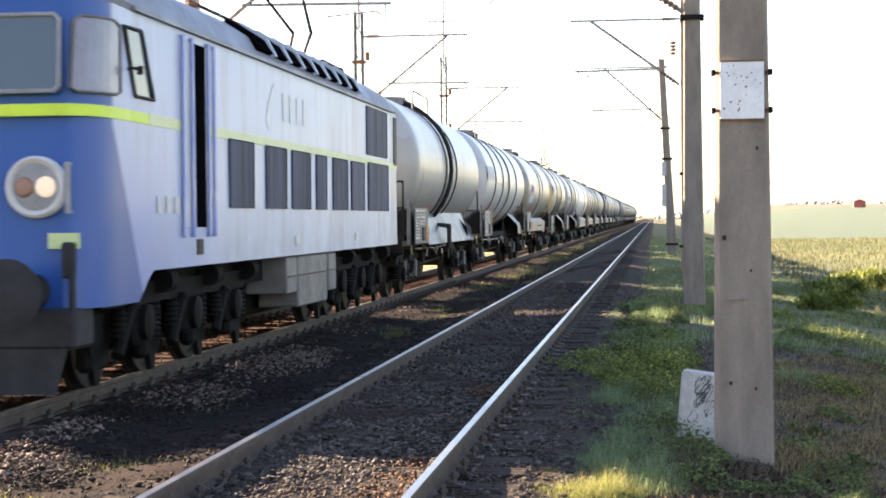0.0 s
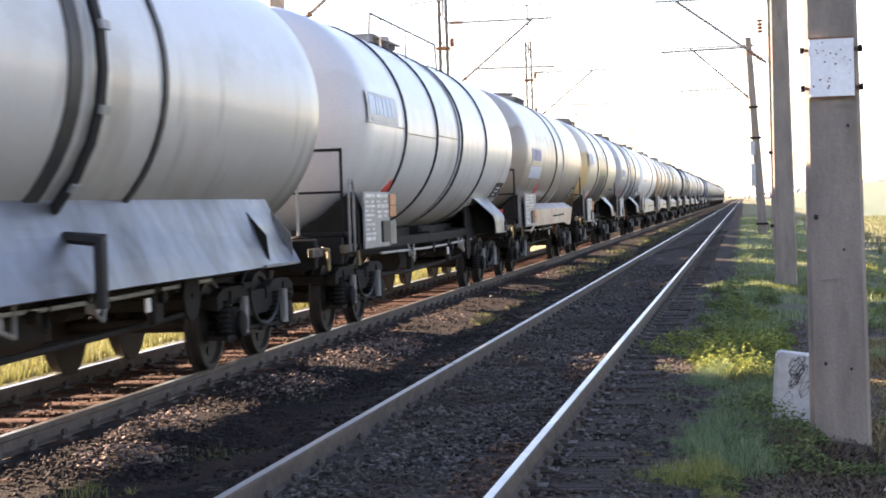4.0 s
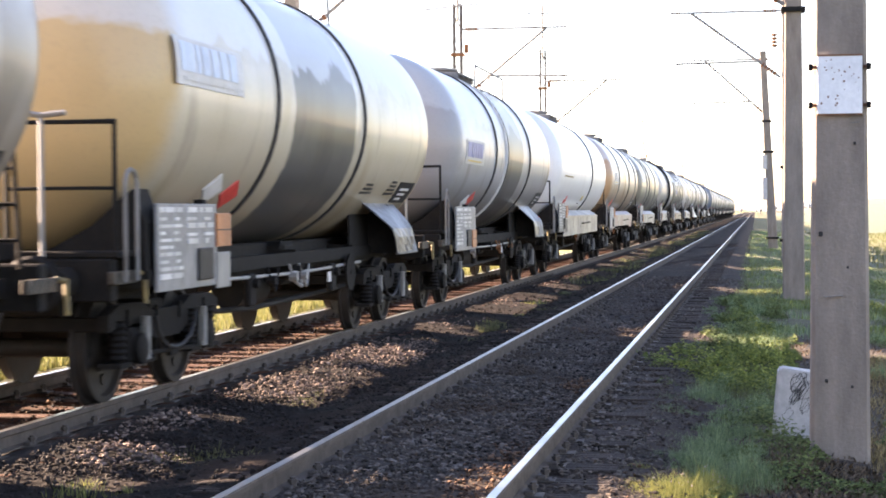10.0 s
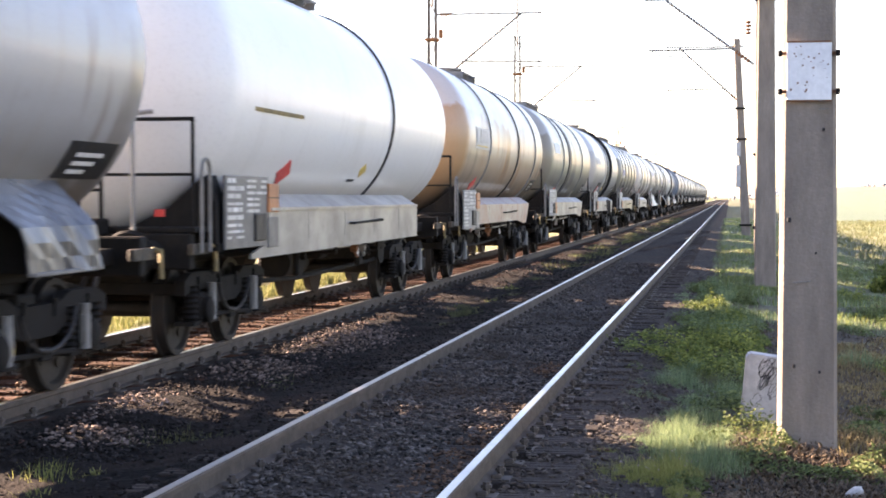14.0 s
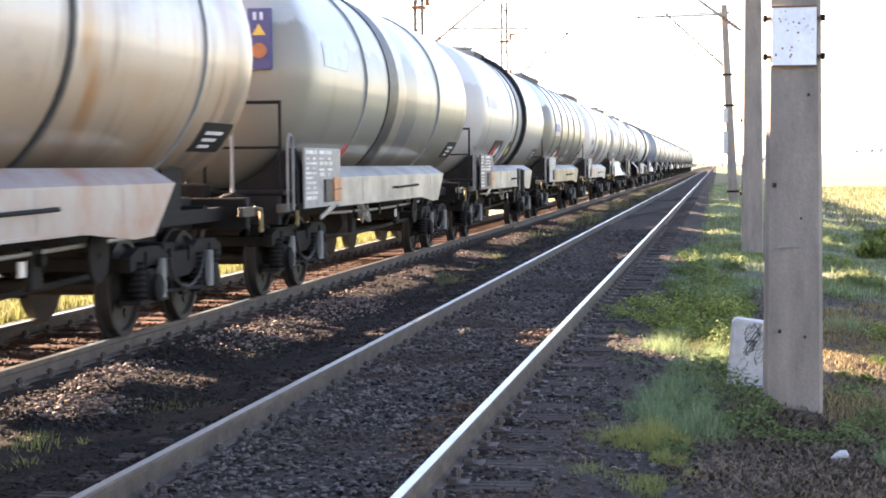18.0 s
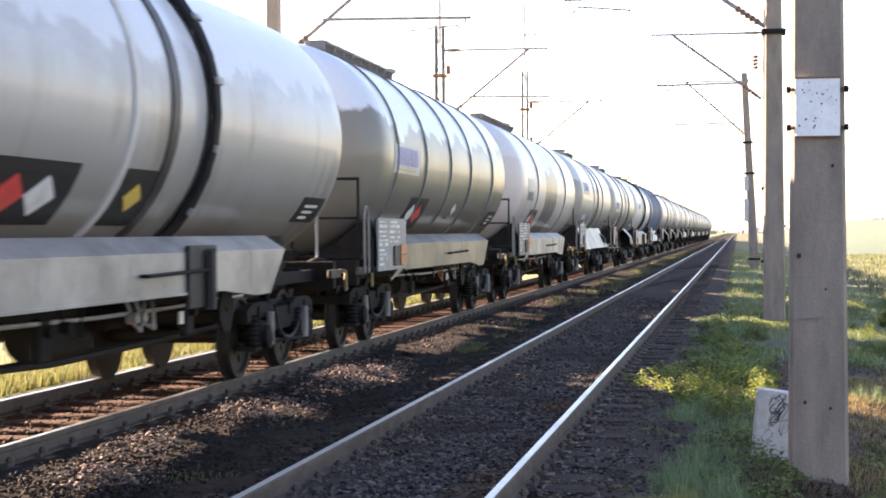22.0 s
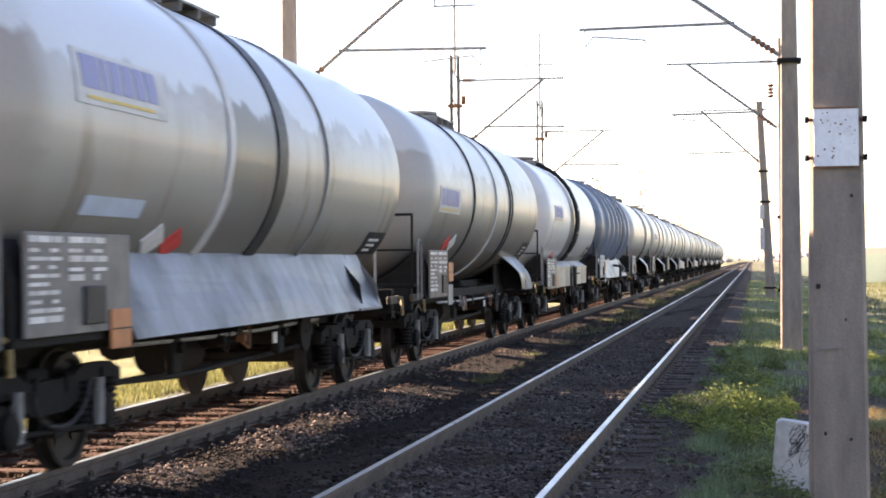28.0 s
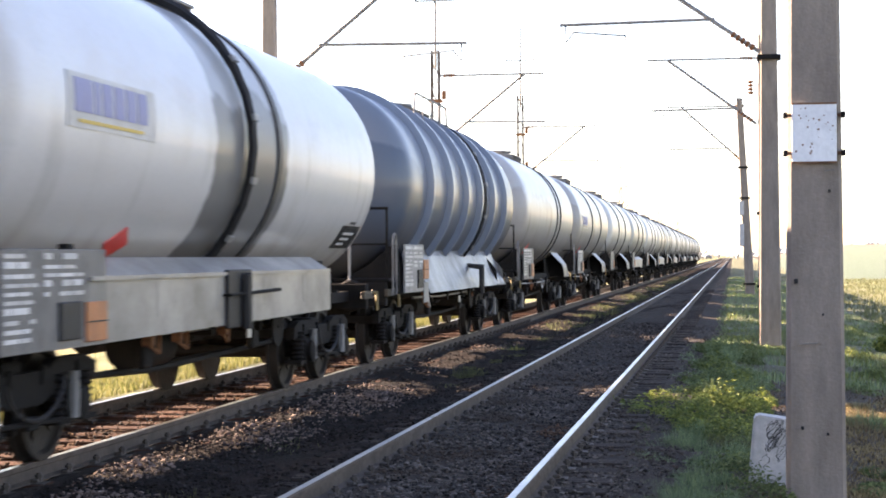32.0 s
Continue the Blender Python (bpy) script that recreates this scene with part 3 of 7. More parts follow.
def bogie_meshes():
    d = {}
    bm = bmesh.new()
    box(bm, (0, 0, 0.72), (1.9, 0.36, 0.22), 0.02)
    d["bogie"] = mesh_of("bogie", bm, M_BOGIE)
    bm = bmesh.new()
    out = [(-1.42, 0.62), (-1.42, 0.76), (-1.2, 0.83), (-0.62, 0.83), (-0.4, 0.75), (0.4, 0.75), (0.62, 0.83), (1.2, 0.83), (1.42, 0.76), (1.42, 0.62),
           (1.15, 0.66), (0.66, 0.66), (0.5, 0.56), (0.3, 0.5), (-0.3, 0.5), (-0.5, 0.56), (-0.66, 0.66), (-1.15, 0.66)]
    prism(bm, out, "x", -0.05, 0.05)
    for y in (-1.0, -0.3, 0.3, 1.0):
        box(bm, (0.055, y, 0.72), (0.03, 0.05, 0.14))
    d["side_frame"] = mesh_of("side_frame", bm, M_BOGIE)
    bm = bmesh.new()
    box(bm, (0, 0, 0.02), (0.2, 0.3, 0.3), 0.04)
    lathe(bm, [(0.1, 0.13), (0.15, 0.13), (0.17, 0.09), (0.17, 0.02)], "x", 16)
    for s in (-1, 1):
        box(bm, (0.0, s * 0.27, -0.12), (0.2, 0.26, 0.04))
    d["axle_box"] = mesh_of("axle_box", bm, M_BOGIE, True)
    bm = bmesh.new()
    prof = []
    for k in range(7):
        prof += [(-0.16 + k * 0.052, 0.06), (-0.16 + k * 0.052 + 0.026, 0.088)]
    lathe(bm, prof, "z", 14)
    d["spring"] = mesh_of("spring", bm, M_BOGIE)
    bm = bmesh.new()
    prism(bm, [(-0.06, 0.25), (0.03, 0.25), (0.07, 0.0), (0.03, -0.25), (-0.06, -0.25), (0.0, 0)], "x", -0.05, 0.05)
    d["brake_block"] = mesh_of("brake_block", bm, M_BOGIE)
    bm = bmesh.new()
    rod(bm, (0, 0, 0), (0, 0, -0.36), 0.045, 8)
    box(bm, (0, 0, -0.2), (0.07, 0.09, 0.24), 0.01)
    d["damper"] = mesh_of("damper", bm, M_GREYBOX)
    bm = bmesh.new()
    bent(bm, [(0, 0.55 * math.cos(t), -0.34 * math.sin(t)) for t in np.linspace(0.1, 3.04, 9)], 0.018, 6)
    d["hanging_hose"] = mesh_of("hanging_hose", bm, M_BLACK, True)
    bm = bmesh.new()
    rod(bm, (0, -0.62, 0.02), (0, 0.62, -0.02), 0.022, 6)
    box(bm, (0, 0.0, 0.0), (0.05, 0.2, 0.1), 0.01)
    d["brake_link"] = mesh_of("brake_link", bm, M_BOGIE)
    bm = bmesh.new()
    box(bm, (0, 0, 0), (1.9, 0.1, 0.12), 0.01)
    d["end_transom"] = mesh_of("end_transom", bm, M_BOGIE)
    return d


WHEELSET, BOGIE = wheelset_mesh(), bogie_meshes()
TURNING = []                                  # (wheelset, its place on the wagon, radius)


def bogie(wagon, y, turning, full=True):
    b = part("bogie", BOGIE["bogie"], None, wagon, at=(0, y, 0))
    for s in (-1, 1):
        f = part("side_frame", BOGIE["side_frame"], None, b, at=(s * 1.0, 0, 0))
        if s < 0:
            f.scale = (-1, 1, 1)
        if not full:
            continue
        part("hanging_hose", BOGIE["hanging_hose"], None, b, at=(s * 1.13, 0.0, 0.74))
        part("brake_link", BOGIE["brake_link"], None, b, at=(s * 1.09, 0.0, 0.38))
        for a in (-0.9, 0.9):
            q = part("axle_box", BOGIE["axle_box"], None, b, at=(s * 1.0, a, 0.46))
            q.scale = (s, 1, 1)
            for k in (-0.27, 0.27):
                part("spring", BOGIE["spring"], None, b, at=(s * 1.02, a + k, 0.53))
            if s > 0:
                part("damper", BOGIE["damper"], None, b, at=(1.12, a + (0.14 if a < 0 else -0.14), 0.72))
            part("brake_block", BOGIE["brake_block"], None, b, at=(s * 0.75, a + (0.52 if a < 0 else -0.52), 0.5))
    for a in (-1.3, 1.3) if full else ():
        part("end_transom", BOGIE["end_transom"], None, b, at=(0, a, 0.68))
    for a in (-0.9, 0.9):
        w = part("wheelset", WHEELSET, None, wagon, "steel wheelset with bright worn treads", at=(0, y + a, 0.46))
        if turning:
            TURNING.append((w, (0, y + a, 0.46), 0.46))


def marks(wagon, r, spec, half):
    """Painted plates and signs on the flank of the tank."""
    z = TANK_Z

    def plate(name, m, th0, th1, y0, y1, lift, label, parent):
        bm = bmesh.new()
        shell(bm, r + lift, z, th0, th1, y0, y1, 0.004, 6)
        return part(name, bm, m, parent, label)
    def diamond(name, m, y, th, parent, label="", lift=0.004, hy=0.27, ht=6.6):
        """A square placard standing on its corner."""
        bm = bmesh.new()
        rows = []
        for k in range(7):
            f = k / 3 - 1
            t, q = radians(th + f * ht), hy * (1 - abs(f)) + 0.004
            rows.append([bm.verts.new((u * math.cos(t), v, z + u * math.sin(t))) for u, v in
                         ((r + lift - 0.006, y - q), (r + lift + 0.004, y - q), (r + lift + 0.004, y + q), (r + lift - 0.006, y + q))])
        for p0, p1 in zip(rows, rows[1:]):
            for k in range(4):
                bm.faces.new((p0[k], p0[(k + 1) % 4], p1[(k + 1) % 4], p1[k]))
        bm.faces.new(rows[0]), bm.faces.new(rows[-1])
        return part(name, bm, m, parent, label)
    if "logo" in spec:
        y0, hue, lo = spec["logo"]
        p = plate("marking_panel", M_FADED_WHITE, lo, lo + 15.5, y0, y0 + 1.9, 0.003, "white panel with faded blue bars", wagon)
        y = y0 + 0.12
        for w in (0.36, 0.11, 0.21, 0.21, 0.21, 0.22):
            plate("blue_bar", hue, lo + 4.5, lo + 14, y, y + w, 0.008, "", p)
            y += w + 0.05
        plate("yellow_bar", M_FADED_WHITE if hue == M_PALEBLUE else M_YELLOW, lo + 1.6, lo + 2.6, y0 + 0.2, y0 + 1.6, 0.008, "", p)
    if "patch" in spec:
        y0, y1, a0, a1, m = spec["patch"]
        plate("painted_patch", m, a0, a1, y0, y1, 0.003, "", wagon)
    if "red" in spec:
        y0, th = spec["red"]
        diamond("red_placard", M_RED, y0, th, wagon, "red hazard placard standing on its corner")
    if "white" in spec:
        y0, th = spec["white"]
        diamond("white_placard", M_WHITE, y0, th, wagon, "white hazard placard standing on its corner")
    if "triangle" in spec:
        y0, th, m = spec["triangle"]
        p = diamond("small_marking", m, y0, th, wagon, "", 0.004, 0.18, 4.0)
        plate("black_dash", M_BLACK, th - 7, th - 5.4, y0 - 0.6, y0 - 0.2, 0.004, "", p)
    if "squares" in spec:
        y0, th = spec["squares"]
        p = plate("lettering_panel", M_FADED_WHITE, th + 6, th + 16, y0 - 0.05, y0 + 1.1, 0.003, "pale panel with dark squares below", wagon)
        for k in range(3):
            plate("dark_square", M_GREYBOX, th - 3, th + 4.5, y0 + k * 0.38, y0 + 0.3 + k * 0.38, 0.004, "", p)
    for k, (y0, th, n_b) in enumerate(spec.get("bars", ())):
        for j in range(n_b):
            plate("lettering_bar", M_BAND, th + j * 2.3, th + j * 2.3 + 1.3, y0 + 0.06 * j, y0 + 0.62 - 0.05 * j, 0.004, "", wagon)
    if "plate" in spec:
        y0 = half - 1.55
        p = plate("data_plate", M_BLACK, -41, -28, y0 - 0.1, y0 + 0.9, 0.003, "black data plate with white writing", wagon)
        for k in range(3):
            plate("white_bar", M_WHITE, -33 - 3 * k, -31.6 - 3 * k, y0 + 0.1, y0 + 0.66 - 0.1 * k, 0.008, "", p)
    if "panel" in spec:
        y0 = spec["panel"]
        p = plate("hazard_panel", M_BLACK, -44, -23, y0, y0 + 1.5, 0.003, "dark panel with coloured hazard diamonds", wagon)
        for k, m in enumerate((M_RED, M_WHITE) if spec.get("flip") is None else (M_WHITE, M_RED)):
            diamond("diamond", m, y0 + 0.42 + k * 0.56, -34, p, "", 0.01)
    if "stripe" in spec:
        y0, m = spec["stripe"]
        p = plate("dark_sign_panel", M_BLACK, -44, -23, y0 - 0.1, y0 + 0.8, 0.003, "dark panel with a yellow warning triangle", wagon)
        diamond("painted_marker", m, y0 + 0.36, -33, p, "", 0.012, 0.2, 5.0)


def tank_wagon(n, y_first, base, spec):
    """n: number in the train; the wagon runs towards -y. Parts lie about the middle of the wagon, on the rail tops."""
    length = base + 1.8 + 3.15
    hl, near = length / 2, n <= 17
    r = spec.get("r", 1.5)
    w = thing("tank_wagon", (X_FAR, y_first + (base + 1.8) / 2, 0), spec["label"], "tank wagon", "wagons of the train")
    w["train_y"] = w.location.y
    ht = hl - spec.get("gap", 0.82)            # half the tank's length
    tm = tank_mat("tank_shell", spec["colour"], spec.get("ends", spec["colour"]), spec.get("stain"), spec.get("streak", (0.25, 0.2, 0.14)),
                  spec.get("streaks", 0.45), spec.get("rough", 0.3), ht, lower=spec.get("lower"), dirt_belly=spec.get("dirt_belly", 1.0), cap=spec.get("cap", 0.3))
    bm = bmesh.new()
    prof = [(-ht, 0.02), (-ht + 0.03, r * 0.45), (-ht + 0.11, r * 0.72), (-ht + 0.22, r * 0.88), (-ht + 0.36, r * 0.97), (-ht + 0.52, r)]
    ribs = spec.get("ribs", ())
    mid = [(y, r) for y in np.linspace(-ht + 0.9, ht - 0.9, 7)]
    back = spec.get("rear", 0.0)                # the rear dome may sit further in
    prof = prof + [(y, q) for y, q in mid if y < ht - back - 0.6] + [(-y - back, q) for y, q in reversed(prof)]
    lathe(bm, prof, "y", 56 if near else 32)
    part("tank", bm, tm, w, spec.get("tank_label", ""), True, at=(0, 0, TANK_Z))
    for f, wd, m in spec.get("bands", ()):
        y = f
        bm = bmesh.new()
        t = 0.028 if wd < 0.12 else 0.02
        lathe(bm, [(y - wd / 2, r - 0.02), (y - wd / 2, r + t), (y + wd / 2, r + t), (y + wd / 2, r - 0.02)], "y", 48, (0, 0, TANK_Z))
        part("strap", bm, m, w, smooth=True)
    for y in ribs:
        bm = bmesh.new()
        lathe(bm, [(y - 0.13, r - 0.01), (y - 0.08, r + 0.1), (y + 0.08, r + 0.1), (y + 0.13, r - 0.01)], "y", 48, (0, 0, TANK_Z))
        part("stiffening_ring", bm, tm, w, smooth=True)
    if "pipe" in spec:                         # drain pipe with clamps along a strap
        y = spec["pipe"]
        bm = bmesh.new()
        pts = [((r + 0.07) * math.cos(a), y, TANK_Z + (r + 0.07) * math.sin(a)) for a in np.linspace(radians(88), radians(-52), 15)]
        bent(bm, pts + ([(1.5, y, 1.4), (1.5, y, 0.9)] if spec.get("skirt") or spec.get("apron") == "long" else [(1.05, y, 0.75)]), 0.05, 6)
        p = part("vent_pipe", bm, M_BLACK, w, "black pipe running down the flank", True)
        if spec.get("skirt"):
            bm = bmesh.new()
            box(bm, (1.44, y - 0.1, 1.2), (0.05, 0.8, 0.56), 0.01)
            part("drip_tray", bm, M_BLACK, p)
        for a in (30, 8, -14, -36):
            bm = bmesh.new()
            shell(bm, r + 0.1, TANK_Z, a, a + 2.4, y - 0.08, y + 0.08, 0.03, 2)
            part("pipe_clamp", bm, M_GREY, p)
    marks(w, r, spec, ht - back)
    for y0, y1, th in spec.get("seams", ()):    # weld seams along the shell
        bm = bmesh.new()
        shell(bm, r - 0.002, TANK_Z, th, th + 0.5, y0, y1, 0.008, 2)
        part("weld_seam", bm, M_GREYBOX, w)
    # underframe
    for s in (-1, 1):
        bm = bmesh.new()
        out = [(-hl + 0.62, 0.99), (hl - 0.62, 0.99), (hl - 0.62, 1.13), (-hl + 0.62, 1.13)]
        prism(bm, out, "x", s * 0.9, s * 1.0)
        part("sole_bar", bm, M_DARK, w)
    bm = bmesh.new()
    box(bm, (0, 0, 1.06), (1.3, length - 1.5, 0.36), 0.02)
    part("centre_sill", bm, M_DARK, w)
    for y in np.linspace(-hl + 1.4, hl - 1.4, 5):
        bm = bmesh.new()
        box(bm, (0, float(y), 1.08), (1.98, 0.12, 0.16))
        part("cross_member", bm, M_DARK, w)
    for s in (-1, 1):                          # saddles under the tank, over the bogies
        y = s * (base / 2)
        bm = bmesh.new()
        prism(bm, [(-0.98, 1.0), (0.98, 1.0), (0.98, 1.55), (0.9, 1.49), (0.4, 1.25), (0, 1.21), (-0.4, 1.25), (-0.9, 1.49), (-0.98, 1.55)], "y", y - 0.3, y + 0.3)
        part("saddle", bm, M_DARK, w)
        bm = bmesh.new()
        box(bm, (0, s * (hl - 0.68), 1.06), (2.5, 0.14, 0.34), 0.015)
        part("headstock", bm, M_DARK, w)
        for q in (-1, 1):
            bm = bmesh.new()
            ya, yb = s * (hl - 0.62), s * (hl - 0.04)
            rod(bm, (q * 0.875, ya, 1.05), (q * 0.875, (ya + yb) / 2, 1.05), 0.12, 14)
            rod(bm, (q * 0.875, (ya + yb) / 2, 1.05), (q * 0.875, yb, 1.05), 0.085, 12)
            lathe(bm, [(yb - s * 0.03, 0.2), (yb, 0.225), (yb + s * 0.02, 0.2), (yb + s * 0.035, 0.05)], "y", 16, (q * 0.875, 0, 1.05))
            part("buffer", bm, M_DARK, w, smooth=True)
        bm = bmesh.new()
        rod(bm, (0, s * (hl - 0.6), 1.0), (0, s * (hl - 0.02), 0.97), 0.045, 8)
        box(bm, (0, s * (hl - 0.1), 0.97), (0.1, 0.26, 0.14), 0.02)
        bent(bm, [(0.3, s * (hl - 0.6), 0.95), (0.3, s * (hl - 0.3), 0.72), (0.22, s * (hl - 0.05), 0.78)], 0.03, 6)
        part("coupling", bm, M_DARK, w)
        bm = bmesh.new()
        box(bm, (0, s * base / 2, 0.86), (1.22, 2.7, 0.24), 0.02)
        part("bolster", bm, M_DARK, w)
        bogie(w, s * base / 2, near, near)
    if near:
        bm = bmesh.new()
        rod(bm, (0.45, -0.9, 0.72), (0.45, 0.1, 0.72), 0.2, 14)
        part("air_reservoir", bm, M_DARK, w, smooth=True)
        bm = bmesh.new()
        rod(bm, (-0.5, 0.5, 0.75), (-0.5, 1.1, 0.75), 0.16, 14)
        part("brake_cylinder", bm, M_DARK, w, smooth=True)
        bm = bmesh.new()
        bent(bm, [(0.8, -base / 2 + 1.3, 0.62), (0.8, -1.2, 0.55), (0.8, 1.4, 0.58), (0.8, base / 2 - 1.3, 0.62)], 0.03, 6)
        bent(bm, [(0.3, -base / 2 + 1.3, 0.5), (0.3, base / 2 - 1.3, 0.5)], 0.03, 6)
        part("brake_rod", bm, M_DARK, w)
        for y, m in ((1.6, M_DARK), (-1.9, M_BOGIE)):
            bm = bmesh.new()
            box(bm, (1.0, y, 0.78), (0.08, 0.24, 0.34), 0.02)
            rod(bm, (1.04, y, 0.85), (1.1, y, 0.85), 0.05, 8)
            part("brake_changeover", bm, m, w)
        bm = bmesh.new()
        box(bm, (1.06, 1.25, 0.8), (0.02, 0.12, 0.12))
        part("white_brake_sign", bm, M_WHITE, w)
        rr = random.Random(n)
        for k in range(3):                     # levers, cocks and cable ends along the sill
            y = rr.uniform(-2.6, 2.8)
            bm = bmesh.new()
            bent(bm, [(1.02, y, 1.0), (1.06, y + 0.05, 0.82), (1.06, y + rr.uniform(0.15, 0.4), 0.74), (1.02, y + 0.45, 0.98)], 0.016, 5)
            rod(bm, (1.03, y, 0.86), (1.12, y, 0.86), 0.05, 8)
            part("valve_cock", bm, rr.choice((M_GREY, M_BOGIE, M_RUST)), w)
        bm = bmesh.new()
        yw = base / 2 - 2.3
        lathe(bm, [(1.06, 0.2), (1.06, 0.235), (1.09, 0.235), (1.09, 0.2)], "x", 18, (0, yw, 0.82))
        rod(bm, (0.9, yw, 0.82), (1.1, yw, 0.82), 0.025, 6)
        box(bm, (1.075, yw, 0.82), (0.02, 0.4, 0.03))
        box(bm, (1.075, yw, 0.82), (0.02, 0.03, 0.4))
        part("hand_brake_wheel", bm, M_BOGIE, w)
        bm = bmesh.new()
        bent(bm, [(1.02, -base / 2 + 1.5, 0.93), (1.02, -0.8, 0.9), (1.02, 0.9, 0.9), (1.02, base / 2 - 1.5, 0.93)], 0.02, 6)
        part("brake_pipe", bm, M_GREY, w)
        bm = bmesh.new()
        box(bm, (0.4, 0.2, 1.0), (0.9, 0.5, 0.5), 0.05)
        rod(bm, (1.05, 0.0, 0.9), (0.6, 0.0, 0.9), 0.09, 10)
        part("outlet_valve", bm, M_DARK, w)
    # sides: a long skirt, sloped aprons, or open sills
    skirt = spec.get("skirt")
    if skirt:
        m = {"grey": M_SKIRT, "rust": M_SKIRT_RUST, "dark": M_SKIRT_DARK}[skirt]
        for s in (-1, 1):
            bm = bmesh.new()
            y0, y1 = -base / 2 + 0.3, base / 2 - 1.25
            top = 1.46 if spec.get("tall") else 1.42
            if spec.get("tall"):
                out = [(y0 - 0.7, 0.94), (y1 + 0.1, 0.97), (y1 + 0.1, top), (y0, top), (y0, 1.1), (y0 - 0.7, 0.99)]
            else:
                out = [(y0 - 0.75, 0.91), (y0 + 0.1, 1.05), (y1 - 2.3, 1.05), (y1 - 1.1, 0.96), (y1 - 0.6, 0.97), (y1, top), (y0, top), (y0, 1.12), (y0 - 0.75, 0.95)]
            prism(bm, out, "x", s * 1.40, s * 1.425)
            k = part("skirt_panel", bm, m, w, "weathered grey side skirt")
            bm = bmesh.new()
            prism(bm, [(s * 1.2, top + 0.14), (s * 1.425, top - 0.005), (s * 1.4, top - 0.01), (s * 1.18, top + 0.13)], "y", y0, y1)
            part("skirt_top", bm, m, k)
            bm = bmesh.new()
            if spec.get("tall"):
                box(bm, (s * 1.44, (y0 + y1) / 2, top - 0.02), (0.03, y1 - y0, 0.03))
            else:
                box(bm, (s * 1.43, (y0 + y1 - 2.2) / 2, 1.06), (0.03, y1 - 2.4 - y0, 0.025))
            part("edge_strip", bm, m, k)
            if s > 0 and near:
                for f in (0.2, 0.42, 0.63, 0.84):
                    bm = bmesh.new()
                    box(bm, (1.4245, y0 + f * (y1 - y0), 1.25), (0.006, 0.012, 0.3))
                    part("seam", bm, M_GREY, k)
                bm = bmesh.new()
                bent(bm, [(1.42, -0.9, 1.24), (1.5, -0.9, 1.24), (1.5, 0.9, 1.26), (1.42, 0.9, 1.26)], 0.013, 6)
                part("grab_rail", bm, M_DARK, k)
    for s in ((1, -1) if spec.get("apron") else ()):
        y0, y1 = base / 2 - 1.85, base / 2 + 0.15
        if spec["apron"] == "long":
            y0 = -base / 2 + 0.75
        bm = bmesh.new()
        n, nq = 8, 12                                  # sheet from the tank down to the sill, with an arch cut out over the bogie
        front, back = [], []
        for k in range(n + 1):
            f = k / n
            bend = ((1.1, 1.27, 1.32, 1.43), (1.74, 1.36, 1.26, 1.02)) if spec["apron"] == "long" else ((1.08, 1.40, 1.43, 1.44), (1.74, 1.36, 1.29, 1.02))
            x, z = (float(np.interp(f, (0, 0.62, 0.7, 1), b)) for b in bend)
            ya = y0 if spec["apron"] == "long" else y1 - 1.25 - 0.75 * (1 - f) ** 2.2
            yb = y1 + 0.12 * f
            row = [ya + (yb - ya) * (1 - (1 - q / nq) ** 1.5) for q in range(nq + 1)]
            dent = [(0.02 + 0.03 * (y > yb - 0.8)) * math.sin(9 * y + 4 * f + base) * math.sin(5 * y + 3 * f) * f for y in row]
            front.append([bm.verts.new((s * (x + e), y, z)) for y, e in zip(row, dent)])
            back.append([bm.verts.new((s * (x + e - 0.016), y, z - 0.008)) for y, e in zip(row, dent)])
        for k in range(n):
            for q in range(nq):
                bm.faces.new((front[k][q], front[k][q + 1], front[k + 1][q + 1], front[k + 1][q]))
                bm.faces.new((back[k][q], back[k][q + 1], back[k + 1][q + 1], back[k + 1][q]))
            for q in (0, nq):
                bm.faces.new((front[k][q], front[k + 1][q], back[k + 1][q], back[k][q]))
        for k in (0, n):
            for q in range(nq):
                bm.faces.new((front[k][q], front[k][q + 1], back[k][q + 1], back[k][q]))
        p = part("apron", bm, M_APRON, w, "sloped dull metal apron over the bogie")
        for q, m in ((y1 + 0.03, M_GREYBOX), (y1 - 0.9, M_DARK)):
            bm = bmesh.new()
            prism(bm, [(s * 0.7, 1.02), (s * 1.41, 1.02), (s * 1.38, 1.33), (s * 1.06, 1.71), (s * 0.7, 1.5)], "y", q - 0.02, q)
            part("end_gusset", bm, m, p)
        bm = bmesh.new()
        box(bm, (s * 0.95, (y0 + y1) / 2, 1.28), (0.03, y1 - y0, 0.62))
        part("inner_plate", bm, M_DARK, p)
        bm = bmesh.new()
        box(bm, (s * 1.435, (max(y0, y1 - 1.2) + y1) / 2, 1.025), (0.05, y1 - max(y0, y1 - 1.2), 0.03), 0.005)
        part("edge_strip", bm, M_GREYBOX, p)
    # data board with bars of writing and the orange plate, at the leading end
    y0 = -base / 2 - 1.3
    oz = spec.get("orange_z", 1.27)
    zt = spec.get("board_z", 1.78)
